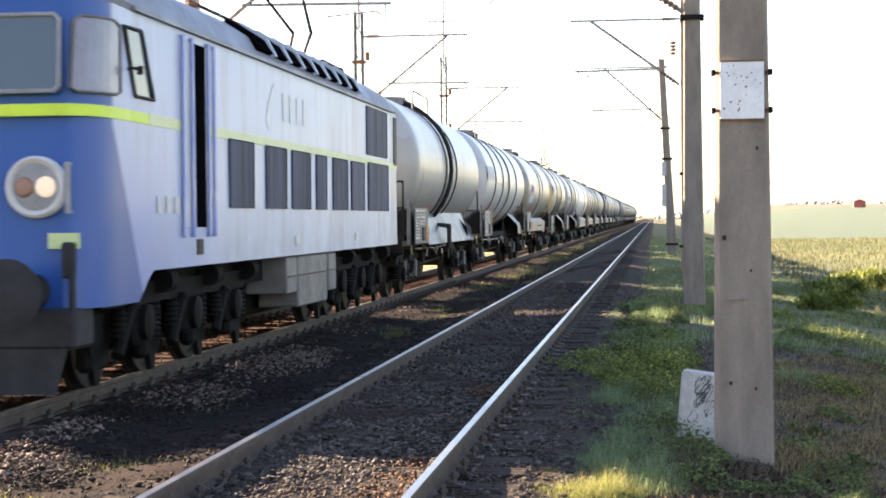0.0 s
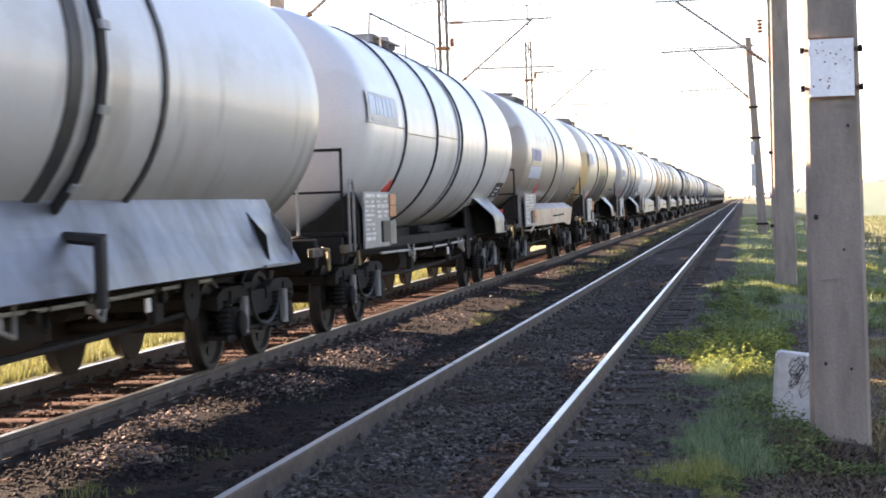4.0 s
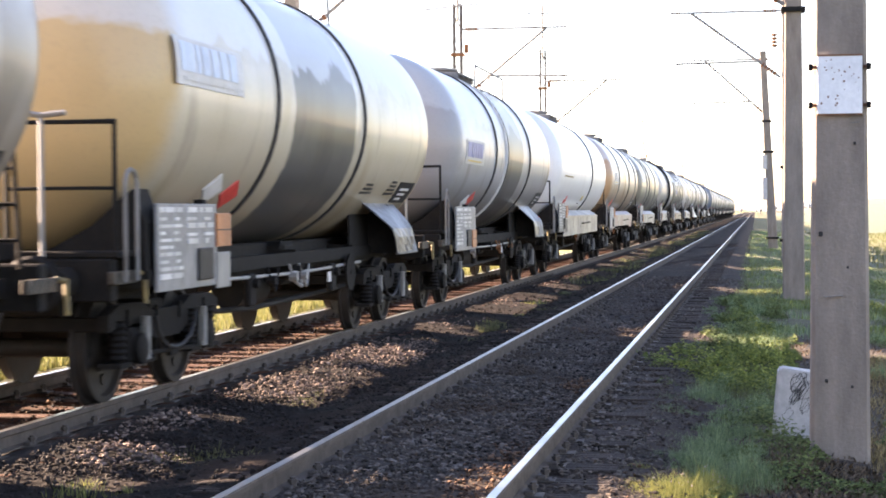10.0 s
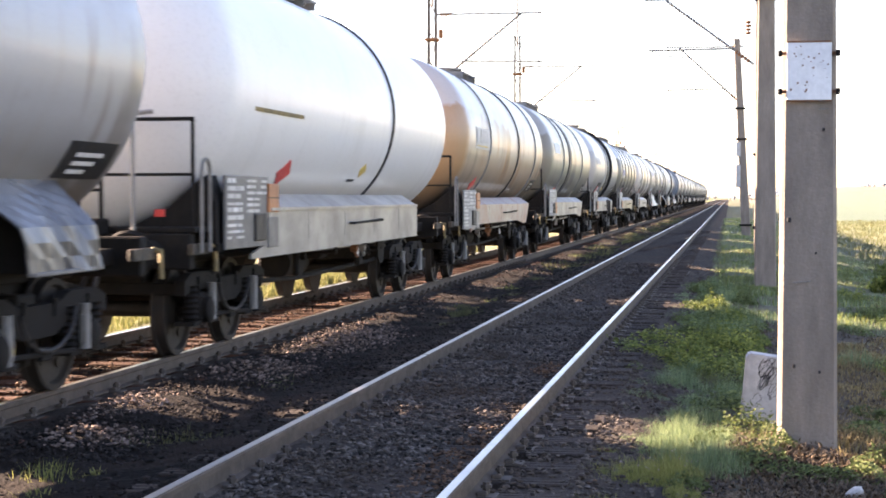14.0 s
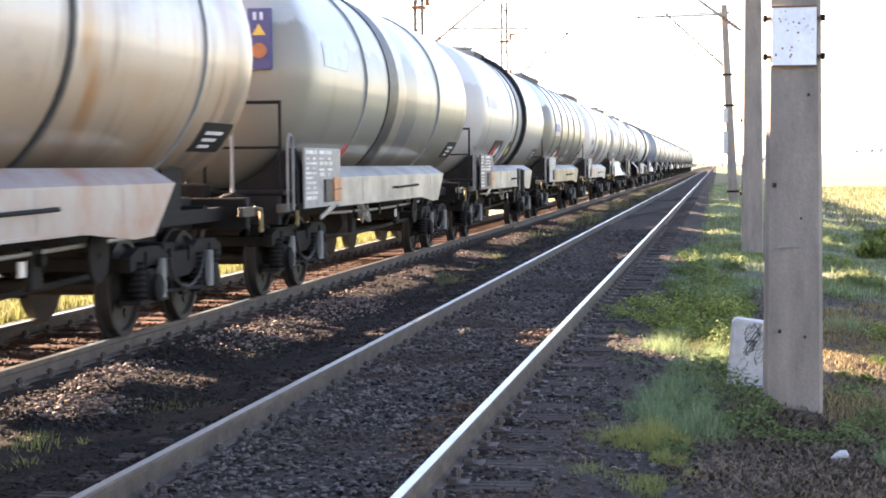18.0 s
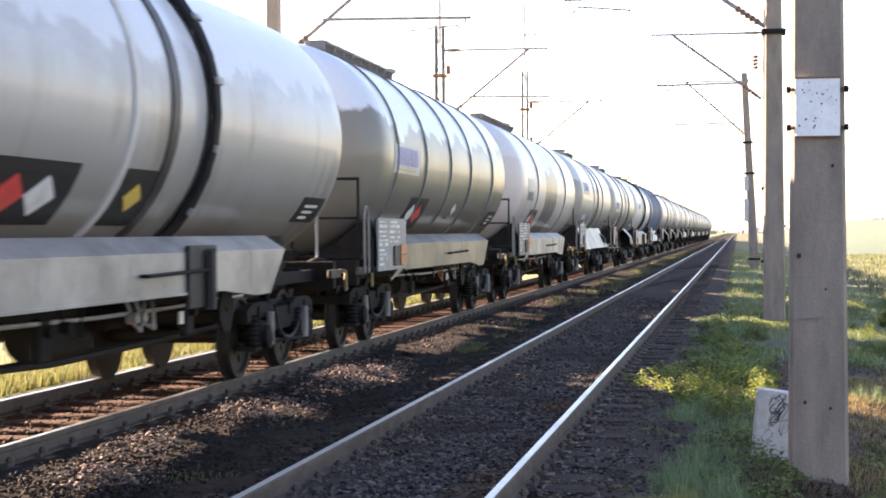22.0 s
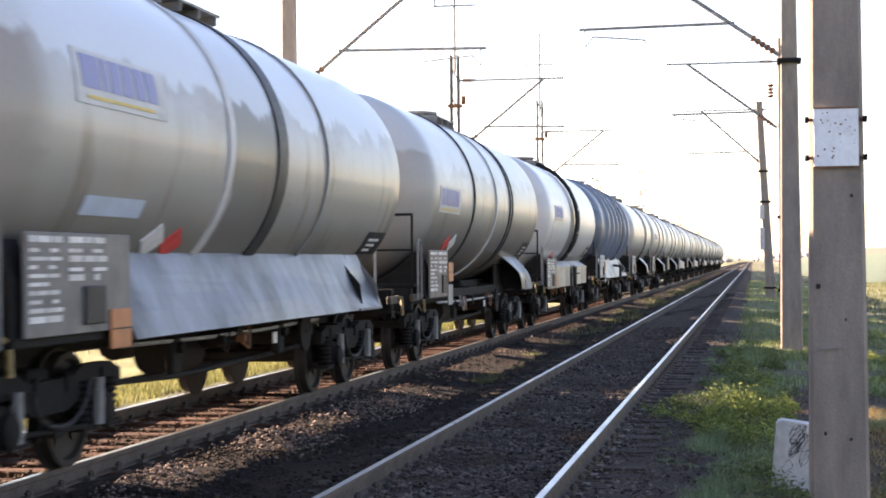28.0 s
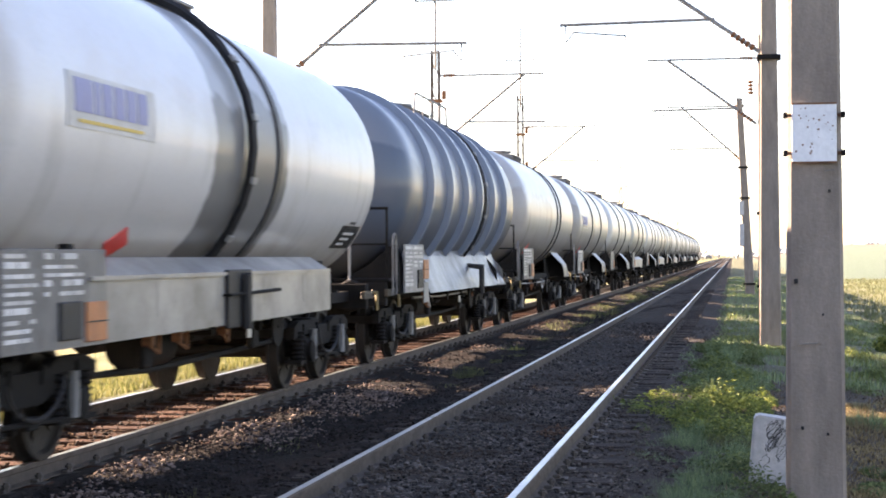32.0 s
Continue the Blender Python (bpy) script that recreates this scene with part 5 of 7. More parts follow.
def locomotive():
    g = thing("locomotive", (X_FAR, LOCO_Y, 0), "blue and silver electric locomotive with lime stripe, hauling the train", "locomotive")
    g["train_y"] = LOCO_Y
    ys = [N0, N0 + 0.01, N0 + 0.04, N0 + 0.1, N0 + 0.2, N0 + 0.34, N0 + 0.55, N0 + 0.8, N0 + 1.2, LL - 1.2, LL - 0.55, LL - 0.34, LL - 0.2, LL - 0.1, LL - 0.04, LL - 0.01, LL]

    def lean(y, z):
        """The noses lean back above the stripe."""
        s = -1 if y < 0 else 1
        k = max(0.0, 1 - min(y - N0, LL - y) / 0.8)
        return y - s * k * max(0.0, z - 2.55) * 0.16

    def loft(secs, name, m, label="", caps=True, smooth=True):
        bm = bmesh.new()
        rings = [[bm.verts.new(p) for p in s] for s in secs]
        n = len(rings[0])
        for a, b in zip(rings, rings[1:]):
            for i in range(n):
                bm.faces.new((a[i], a[(i + 1) % n], b[(i + 1) % n], b[i]))
        if caps:
            bm.faces.new(rings[0]), bm.faces.new(rings[-1])
        return part(name, bm, m, g, label, smooth)

    def walls(y_from, y_to, z0, z1, name, m, label, extra=0.0):
        sel = [y_from] + [y for y in ys if y_from < y < y_to] + [y_to]
        secs = []
        for y in sel:
            w = loco_section(y) + extra
            secs.append([(-w, lean(y, z0), z0), (w, lean(y, z0), z0), (w, lean(y, z1), z1), (-w, lean(y, z1), z1)])
        return loft(secs, name, m, label)
    # body: blue ends, silver flanks, deep belly in the middle
    walls(N0, N0 + 0.72, 0.84, 3.45, "cab_front", M_LOCO_SIDE, "blue cab front")
    walls(N0 + 0.72, N0 + 1.25, 0.84, 3.448, "cab_flank", M_LOCO_SIDE, "silver cab flank fading into blue")
    for s in (-1, 1):                          # sloped lower corner behind the nose
        bm = bmesh.new()
        prism(bm, [(N0 + 1.25, 0.85), (N0 + 1.6, 1.06), (N0 + 1.72, 1.11), (N0 + 1.25, 1.11)], "x", s * 1.3, s * 1.499)
        part("skirt_corner", bm, M_LOCO_SIDE, g)
    walls(N0 + 1.25, LL - 1.25, 1.11, 3.446, "body_side", M_LOCO_SIDE, "silver body side")
    walls(LL - 1.25, LL, 1.111, 3.45, "rear_cab", M_LOCO_WHITE, "silver rear cab")
    # lime stripe all round
    walls(N0 - 0.006, LL + 0.006, 2.455, 2.555, "lime_stripe", M_LIME, "lime green stripe", 0.006)
    walls(N0 + 1.6, LL + 0.007, 2.454, 2.556, "faded_stripe", M_FADEDLIME, "faded pale part of the stripe", 0.008)
    # roof
    secs = []
    for y in [N0 + 0.12, N0 + 0.5, N0 + 1.2, LL - 1.2, LL - 0.5, LL - 0.12]:
        w = loco_section(y)
        h = 0.5 if N0 + 1 < y < LL - 1 else (0.3 if N0 + 0.3 < y < LL - 0.3 else 0.05)
        yy = lean(y, 3.45)
        secs.append([(-w, yy, 3.45), (w, yy, 3.45), (w + 0.02, yy, 3.5), (w * 0.93, yy, 3.5 + h * 0.45), (w * 0.72, yy, 3.5 + h * 0.85), (w * 0.3, yy, 3.5 + h),
                     (-w * 0.3, yy, 3.5 + h), (-w * 0.72, yy, 3.5 + h * 0.85), (-w * 0.93, yy, 3.5 + h * 0.45), (-w - 0.02, yy, 3.5)])
    loft(secs, "roof", M_LOCO_ROOF, "grey curved roof")
    bm = bmesh.new()
    for s in (-1, 1):
        box(bm, (s * 1.52, 0, 3.47), (0.05, 15.4, 0.04))
    part("gutter", bm, M_LOCO_ROOF, g)
    # slanted roof louvres
    for k in range(8):
        y = -2.75 + k * 0.88
        for s in (-1, 1):
            bm = bmesh.new()
            prism(bm, [(s * 1.46, 3.56), (s * 1.54, 3.585), (s * 1.425, 3.76), (s * 1.13, 3.95), (s * 1.08, 3.9)], "y", y, y + 0.7)
            part("roof_louvre", bm, M_VOID, g, "black roof grille")
            bm = bmesh.new()
            prism(bm, [(s * 1.46, 3.53), (s * 1.565, 3.56), (s * 1.45, 3.78), (s * 1.13, 3.985), (s * 1.08, 3.9)], "y", y + 0.73, y + 0.84)
            part("roof_rib", bm, M_LOCO_WHITE, g)
    # cab windows
    for s, y_end in ((-1, N0),):
        for q in (-1, 1):
            bm = bmesh.new()
            prism(bm, [(q * 0.1, 2.66), (q * 1.17, 2.66), (q * 1.21, 2.7), (q * 1.19, 3.27), (q * 1.14, 3.31), (q * 0.1, 3.31)], "y", N0 - 0.012, N0 + 0.1)
            ob = part("windscreen", bm, M_GLASS, g, "wide cab windscreen")
            ob.matrix_local = Matrix.Translation((0, 0, 0))
            for v in ob.data.vertices:
                v.co.y = v.co.y + max(0.0, v.co.z - 2.55) * 0.16
            bm = bmesh.new()
            bent(bm, [(q * a, N0 - 0.02 + (b - 2.55) * 0.16, b) for a, b in ((0.1, 2.66), (1.17, 2.66), (1.21, 2.7), (1.19, 3.27), (1.14, 3.31), (0.1, 3.31), (0.1, 2.66))], 0.02, 6)
            part("window_seal", bm, M_PALESEAL, ob)
    for s in (-1, 1):
        bm = bmesh.new()
        a, b, grid = N0 + 0.03, N0 + 0.72, []
        for i in range(8):                     # pane bent round the corner
            y = a + (b - a) * (i / 7) ** 1.6
            lo, hi = 2.66 + (0.03 if i in (0, 7) else 0), 3.3 - (0.04 if i in (0, 7) else 0)
            grid.append([[bm.verts.new((s * (loco_section(y) + e), lean(y, z) - (0.012 if i == 0 else 0), z)) for z in (lo, (lo + hi) / 2, hi)] for e in (0.012, -0.02)])
        for p0, p1 in zip(grid, grid[1:]):
            for e in (0, 1):
                for j in (0, 1):
                    bm.faces.new((p0[e][j], p1[e][j], p1[e][j + 1], p0[e][j + 1]))
            for j in (0, 2):
                bm.faces.new((p0[0][j], p1[0][j], p1[1][j], p0[1][j]))
        ring = [q[0][0].co.copy() for q in grid] + [q[0][2].co.copy() for q in grid[::-1]]
        ob = part("corner_window", bm, M_DULLGLASS, g, "curved corner window of hazy glass")
        bm = bmesh.new()
        bent(bm, ring + ring[:1], 0.014, 6)
        part("window_seal", bm, M_GREYBOX, ob)
        bm = bmesh.new()
        prism(bm, [(N0 + 1.16, 2.69), (N0 + 1.7, 2.69), (N0 + 1.36, 3.29), (N0 + 0.84, 3.28)], "x", s * 1.49, s * 1.51)
        ob = part("side_window", bm, M_GLASS, g, "cab side window")
        bm = bmesh.new()
        bent(bm, [(s * 1.512, N0 + 1.16, 2.69), (s * 1.512, N0 + 1.71, 2.69), (s * 1.512, N0 + 1.37, 3.29), (s * 1.512, N0 + 0.84, 3.28), (s * 1.512, N0 + 1.16, 2.69)], 0.018, 6)
        part("window_seal", bm, M_RUBBER, ob)
        bm = bmesh.new()
        bent(bm, [(s * 1.5, N0 + 0.98, 2.92), (s * 1.6, N0 + 0.96, 2.92)], 0.012, 6)
        box(bm, (s * 1.62, N0 + 0.96, 2.9), (0.06, 0.03, 0.08), 0.01)
        part("mirror", bm, M_BLACK, g)
        # cab door, left ajar, with its grab rails
        # the gap is a flush black plate, the unlit inside put into its colour
        bm = bmesh.new()
        box(bm, (s * 1.485, N0 + 3.36, 2.43), (0.05, 0.5, 1.86))
        d = part("door_opening", bm, M_VOID, g, "dark gap of the open cab door")
        bm = bmesh.new()
        box(bm, (s * 1.49, N0 + 2.88, 2.43), (0.04, 0.3, 1.88), 0.01)
        part("cab_door", bm, M_LOCO_WHITE, g, "silver cab door left ajar")
        for y in (N0 + 2.7, N0 + 3.04, N0 + 3.66, N0 + 3.9):
            bm = bmesh.new()
            bent(bm, [(s * 1.5, y, 3.38), (s * 1.53, y, 3.38), (s * 1.53, y, 1.42), (s * 1.5, y, 1.42)], 0.022, 6)
            part("grab_rail", bm, M_LOCO_VIOLET, g)
        bm = bmesh.new()
        box(bm, (s * 1.5, N0 + 3.35, 1.3), (0.03, 0.22, 0.16))
        part("foot_hole", bm, M_BLACK, g)
        # engine-room windows and grilles
        for a, b, z0, z1 in ((18.5, 19.65, 1.71, 2.46), (20.3, 21.45, 1.71, 2.46), (21.8, 22.98, 1.71, 2.46), (23.4, 24.14, 1.71, 2.46),
                             (24.65, 25.84, 1.71, 2.46), (26.18, 27.35, 1.71, 2.46), (27.75, 29.85, 1.71, 2.49), (27.65, 29.75, 2.62, 3.4)):
            a, b = a - LOCO_Y, b - LOCO_Y
            bm = bmesh.new()
            box(bm, (s * 1.5, (a + b) / 2, (z0 + z1) / 2), (0.03, b - a, z1 - z0))
            p = part("side_grille", bm, M_GRILLE, g, "slate blue ventilation grille")
            bm = bmesh.new()
            bent(bm, [(s * 1.515, a, z0), (s * 1.515, b, z0), (s * 1.515, b, z1), (s * 1.515, a, z1), (s * 1.515, a, z0)], 0.008, 4)
            part("grille_frame", bm, M_GRILLE, p)
        bm = bmesh.new()
        box(bm, (s * 1.5, 30.75 - LOCO_Y, 2.95), (0.03, 0.34, 0.85))
        part("rear_side_window", bm, M_BLACK, g)
        for k, (y, z, h) in enumerate(((-6.9, 1.72, 0.16), (-6.6, 1.72, 0.16), (-6.3, 1.72, 0.16), (-6.0, 1.72, 0.16))):
            bm = bmesh.new()
            box(bm, (s * 1.508, y, z), (0.01, 0.16, h))
            part("white_bar", bm, M_WHITE, g)
        for y in (-0.6, 3.9):
            bm = bmesh.new()
            box(bm, (s * 1.508, y, 1.3), (0.012, 0.24, 0.12))
            part("small_plate", bm, M_WHITE, g)
    for s in (-1, 1):                          # faded emblem and pale bars
        e = thing_emblem(s)
        p = part("company_emblem", e, M_PALEBAR, g, "faded white emblem")
        for k in range(4):
            bm = bmesh.new()
            box(bm, (s * 1.506, -1.25 + k * 0.42, 2.98), (0.006, 0.3, 0.34))
            part("emblem_bar", bm, M_PALEBAR, p)
    # front: headlamps, plate, handrail, buffers
    for q in (-1, 1):
        bm = bmesh.new()
        lathe(bm, [(N0 + 0.02, 0.26), (N0 - 0.06, 0.26), (N0 - 0.09, 0.235), (N0 - 0.06, 0.2)], "y", 28, (q * 1.02, 0, 1.86))
        h = part("headlamp", bm, M_WHITE, g, "large round headlamp, switched on", True)
        bm = bmesh.new()
        lathe(bm, [(N0 - 0.062, 0.2), (N0 - 0.075, 0.1), (N0 - 0.078, 0.01)], "y", 24, (q * 1.02, 0, 1.86))
        part("headlamp_glass", bm, M_PALESEAL, h, "", True)
        bm = bmesh.new()
        lathe(bm, [(N0 - 0.07, 0.09), (N0 - 0.1, 0.07), (N0 - 0.105, 0.01)], "y", 20, (q * 1.02 + 0.09, 0, 1.86))
        part("lit_bulb", bm, M_LAMP, h, "glowing warm white lamp", True)
        bm = bmesh.new()
        lathe(bm, [(N0 - 0.07, 0.09), (N0 - 0.1, 0.07), (N0 - 0.105, 0.01)], "y", 20, (q * 1.02 - 0.09, 0, 1.86))
        part("dim_lens", bm, M_DIMLENS, h, "", True)
        bm = bmesh.new()
        bent(bm, [(q * 1.3, N0, 2.05), (q * 1.3, N0 - 0.07, 2.05), (q * 1.3, N0 - 0.07, 1.65), (q * 1.3, N0, 1.65)], 0.018, 6)
        part("hand_rail", bm, M_PALESEAL, g)
        bm = bmesh.new()
        rod(bm, (q * 0.97, N0, 0.99), (q * 0.97, N0 - 0.35, 0.99), 0.15, 14)
        rod(bm, (q * 0.97, N0 - 0.35, 0.99), (q * 0.97, N0 - 0.58, 0.99), 0.11, 12)
        lathe(bm, [(N0 - 0.55, 0.27), (N0 - 0.6, 0.29), (N0 - 0.62, 0.2), (N0 - 0.63, 0.02)], "y", 20, (q * 0.97, 0, 0.99))
        part("buffer", bm, M_BUFFER, g, "grey round buffer", True)
        bm = bmesh.new()
        box(bm, (q * 1.3, N0 - 0.06, 1.25), (0.1, 0.12, 0.3), 0.02)
        rod(bm, (q * 1.34, N0 - 0.1, 1.2), (q * 1.34, N0 - 0.1, 0.8), 0.03, 8)
        part("cable_socket", bm, M_BUFFER, g)
    bm = bmesh.new()
    box(bm, (1.24, N0 - 0.002, 1.41), (0.26, 0.05, 0.13))
    part("lime_plate", bm, M_PALELIME, g, "pale lime plate on the blue front")
    bm = bmesh.new()
    box(bm, (0, N0 + 0.1, 0.68), (2.75, 0.5, 0.34), 0.03)
    prism(bm, [(-1.3, 0.52), (1.3, 0.52), (1.2, 0.14), (-1.2, 0.14)], "y", N0 - 0.16, N0 - 0.12)
    part("buffer_beam", bm, M_BUFFER, g, "dark grey buffer beam and snowplough")
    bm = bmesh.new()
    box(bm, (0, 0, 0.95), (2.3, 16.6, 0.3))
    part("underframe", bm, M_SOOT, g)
    # battery boxes between the bogies
    for s in (-1, 1):
        for a, b, z0 in ((21.6, 22.2, 0.62), (22.3, 24.3, 0.42), (24.45, 25.0, 0.55)):
            bm = bmesh.new()
            box(bm, (s * 1.2, (a + b) / 2 - LOCO_Y, (1.09 + z0) / 2), (0.55, b - a, 1.09 - z0), 0.02)
            p = part("equipment_box", bm, M_GREYBOX, g, "pale grey equipment box under the body")
            bm = bmesh.new()
            box(bm, (s * 1.482, (a + b) / 2 - LOCO_Y, 0.84), (0.012, b - a - 0.06, 0.015))
            part("lid_seam", bm, M_BLACK, p)
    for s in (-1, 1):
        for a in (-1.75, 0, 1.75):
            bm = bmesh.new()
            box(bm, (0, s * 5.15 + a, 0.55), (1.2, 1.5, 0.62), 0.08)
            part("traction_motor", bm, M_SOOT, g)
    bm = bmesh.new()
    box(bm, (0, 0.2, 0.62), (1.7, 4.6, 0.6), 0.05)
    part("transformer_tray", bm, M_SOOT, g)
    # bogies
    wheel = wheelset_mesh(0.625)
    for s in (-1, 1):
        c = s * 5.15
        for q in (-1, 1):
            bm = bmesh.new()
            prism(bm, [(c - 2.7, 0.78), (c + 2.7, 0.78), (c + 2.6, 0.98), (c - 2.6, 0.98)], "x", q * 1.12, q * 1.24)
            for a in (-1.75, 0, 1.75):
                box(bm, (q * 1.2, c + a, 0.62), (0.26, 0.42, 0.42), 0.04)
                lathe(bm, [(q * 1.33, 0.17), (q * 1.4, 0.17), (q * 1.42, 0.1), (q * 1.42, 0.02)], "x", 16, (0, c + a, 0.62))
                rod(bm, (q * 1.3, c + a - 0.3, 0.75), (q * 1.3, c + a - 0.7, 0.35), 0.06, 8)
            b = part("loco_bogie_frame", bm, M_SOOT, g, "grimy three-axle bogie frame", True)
            for a in (-2.3, -1.2, -0.55, 0.55, 1.2, 2.3):
                part("spring", BOGIE["spring"], None, b, at=(q * 1.26, c + a, 0.6))
            for a in (-2.5, -0.88, 0.88, 2.5):
                bm = bmesh.new()
                box(bm, (q * 1.08, c + a, 0.5), (0.16, 0.55, 0.56), 0.05)
                part("brake_gear", bm, M_SOOT, b)
            for a in (-2.62, -0.9, 0.9, 2.62):
                bm = bmesh.new()
                rod(bm, (q * 1.3, c + a - 0.12, 0.98), (q * 1.3, c + a + 0.12, 0.98), 0.12, 12)
                part("brake_cylinder", bm, M_SOOT, b, smooth=True)
                bm = bmesh.new()
                prism(bm, [(c + a - 0.16, 0.45), (c + a + 0.16, 0.45), (c + a + 0.1, 0.1), (c + a - 0.02, 0.1)], "x", q * 1.1, q * 1.16)
                part("sand_pipe", bm, M_SOOT, b)
        for a in (-1.75, 0, 1.75):
            w = part("wheelset", wheel, None, g, "driving wheelset", at=(0, c + a, 0.625))
            TURNING.append((w, (0, c + a, 0.625), 0.625))
    # roof gear: lowered and raised pantographs, insulators
    for y0, up in ((-5.6, 0.02), (6.9, 1.0)):
        bm = bmesh.new()
        bent(bm, [(-0.6, y0 - 0.9, 4.22), (0.6, y0 - 0.9, 4.22), (0.6, y0 + 0.9, 4.22), (-0.6, y0 + 0.9, 4.22), (-0.6, y0 - 0.9, 4.22)], 0.035, 6)
        p = part("pantograph", bm, M_DARK, g, "dark steel pantograph")
        for q in (-1, 1):
            for a in (-0.8, 0.8):
                bm = bmesh.new()
                rod(bm, (q * 0.6, y0 + a, 3.9), (q * 0.6, y0 + a, 4.22), 0.06, 8)
                part("foot_insulator", bm, M_RUST, p)
            bm = bmesh.new()
            bent(bm, [(q * 0.12, y0 - 0.4, 4.25), (q * 0.16, y0 + 0.35, 4.25 + up * 0.6), (q * 0.3 - 0.1, y0 - 1.6 + q * 0.7, 4.3 + up * 1.3)], 0.02, 6)
            part("pantograph_arm", bm, M_DARK, p)
        bm = bmesh.new()
        bent(bm, [(-0.95, y0 - 1.6, 4.2 + up * 1.3), (-0.7, y0 - 1.6, 4.32 + up * 1.3), (0.7, y0 - 1.6, 4.32 + up * 1.3), (0.95, y0 - 1.6, 4.2 + up * 1.3)], 0.03, 6)
        part("contact_bow", bm, M_DARK, p)
    for y in (-2.0, 0.2, 1.2, 2.4):
        bm = bmesh.new()
        lathe(bm, [(3.98, 0.1), (4.05, 0.06), (4.1, 0.1), (4.15, 0.06), (4.2, 0.1), (4.25, 0.05)], "z", 12, (0.5, y, 0))
        part("insulator", bm, M_RUST, g, "brown roof insulator")
    bm = bmesh.new()
    rod(bm, (0.5, -2.0, 4.25), (0.5, 2.4, 4.25), 0.025, 6)
    part("busbar", bm, M_DARK, g)
    return g


LOCO = locomotive()

# ---------------------------------------------------------------- catenary masts
def concrete_pole(x, y, top, w0=0.45, w1=0.3, d0=0.36, d1=0.24, lean=(0, 0), label="weathered grey concrete mast", z0=-0.7):
    t = thing("catenary_mast", (x, y, 0), label, "mast", "masts along the line")
    bm = bmesh.new()
    lv = [z0, 0.0, 3.0, 6.0, top]
    rings = []
    for z in lv:
        f = (z - z0) / (top - z0)
        hw, hd = (w0 + (w1 - w0) * f) / 2, (d0 + (d1 - d0) * f) / 2
        cx, cy, c = lean[0] * f, lean[1] * f, 0.025
        rings.append([bm.verts.new((cx + a, cy + b, z)) for a, b in ((-hw + c, -hd), (hw - c, -hd), (hw, -hd + c), (hw, hd - c), (hw - c, hd), (-hw + c, hd), (-hw, hd - c), (-hw, -hd + c))])
    for a, b in zip(rings, rings[1:]):
        for i in range(8):
            bm.faces.new((a[i], a[(i + 1) % 8], b[(i + 1) % 8], b[i]))
    bm.faces.new(rings[0]), bm.faces.new(rings[-1])
    part("shaft", bm, M_CONCRETE, t)
    return t


def lattice_mast(x, y, top, horn=True):
    t = thing("lattice_mast", (x, y, 0), "slim rusty lattice steel mast", "mast", "masts along the line")
    bm = bmesh.new()
    h, zt = 0.15, top - (3.3 if horn else 0.3)
    bm.free()
    for a in (-1, 1):
        for b in (-1, 1):
            bm = bmesh.new()
            rod(bm, (a * h, b * h, -1.1), (a * h * 0.8, b * h * 0.8, zt), 0.042, 4)
            part("chord", bm, M_LACED, t)
    bm = bmesh.new()
    z, s = -0.6, 1
    while z < zt - 0.5:
        for b in (-1, 1):
            rod(bm, (-s * h, b * h, z), (s * h, b * h, z + 0.5), 0.013, 4)
            rod(bm, (b * h, -s * h, z), (b * h, s * h, z + 0.5), 0.013, 4)
        z, s = z + 0.5, -s
    part("lacing", bm, M_LACED, t)["kind"] = "stuff"
    for z in (zt * 0.62, zt * 0.8):
        bm = bmesh.new()
        box(bm, (0, 0, z), (0.46, 0.4, 0.1), 0.01)
        box(bm, (0.3, 0, z + 0.2), (0.14, 0.12, 0.3), 0.02)
        part("bracket_clamp", bm, M_RUST, t)
    if horn:
        bm = bmesh.new()
        rod(bm, (0, 0, zt - 0.6), (0, 0, top), 0.05, 6)
        bent(bm, [(-0.7, 0, top - 1.15), (-0.7, 0, top - 1.55), (0.7, 0, top - 1.55), (0.7, 0, top - 1.15)], 0.032, 5)
        part("top_horn", bm, M_STEEL, t)
    return t


def bracket(mast, s, z=5.85, reach=3.1, rise=2.05, r=0.045, k=0.36, ext=1.3):
    """A cantilever on a mast: strut up from z, level top tube, steady arm and insulators. s: the way it points."""
    bm = bmesh.new()
    rod(bm, (s * 0.15, 0, z), (s * reach, 0, z + rise), r, 6)
    part("strut", bm, M_STEEL, mast)
    bm = bmesh.new()
    rod(bm, (s * 0.12, 0, z + rise + 0.02), (s * (reach + 0.7), 0, z + rise + 0.02), r * 0.75, 6)
    part("top_tube", bm, M_STEEL, mast)
    bm = bmesh.new()
    zs, xe = z + rise * k, reach + ext
    rod(bm, (s * reach * k, 0, zs), (s * xe, 0, zs - 0.04), r * 0.75, 6)
    part("steady_tube", bm, M_STEEL, mast)
    bm = bmesh.new()
    bent(bm, [(s * (xe - 0.12), 0, zs - 0.04), (s * (xe - 0.12), 0, zs - 0.42), (s * (xe - 0.3), 0, zs - 0.2), (s * (xe - 1.4), 0, zs - 0.3), (s * (xe - 1.4), 0, zs - 0.4)], 0.018, 5)
    part("registration_arm", bm, M_STEEL, mast)
    for p, q in (((s * 0.2, z + 0.03), (s * 0.9, z + rise * 0.25)), ((s * 0.2, z + rise + 0.02), (s * 0.8, z + rise + 0.02))):
        bm = bmesh.new()
        e = Vector((q[0] - p[0], 0, q[1] - p[1]))
        for j in range(5):
            c = Vector((p[0], 0, p[1])) + e * (0.2 + 0.14 * j)
            rod(bm, c - e * 0.04, c + e * 0.04, 0.07, 8)
        part("insulator", bm, M_RUST, mast)


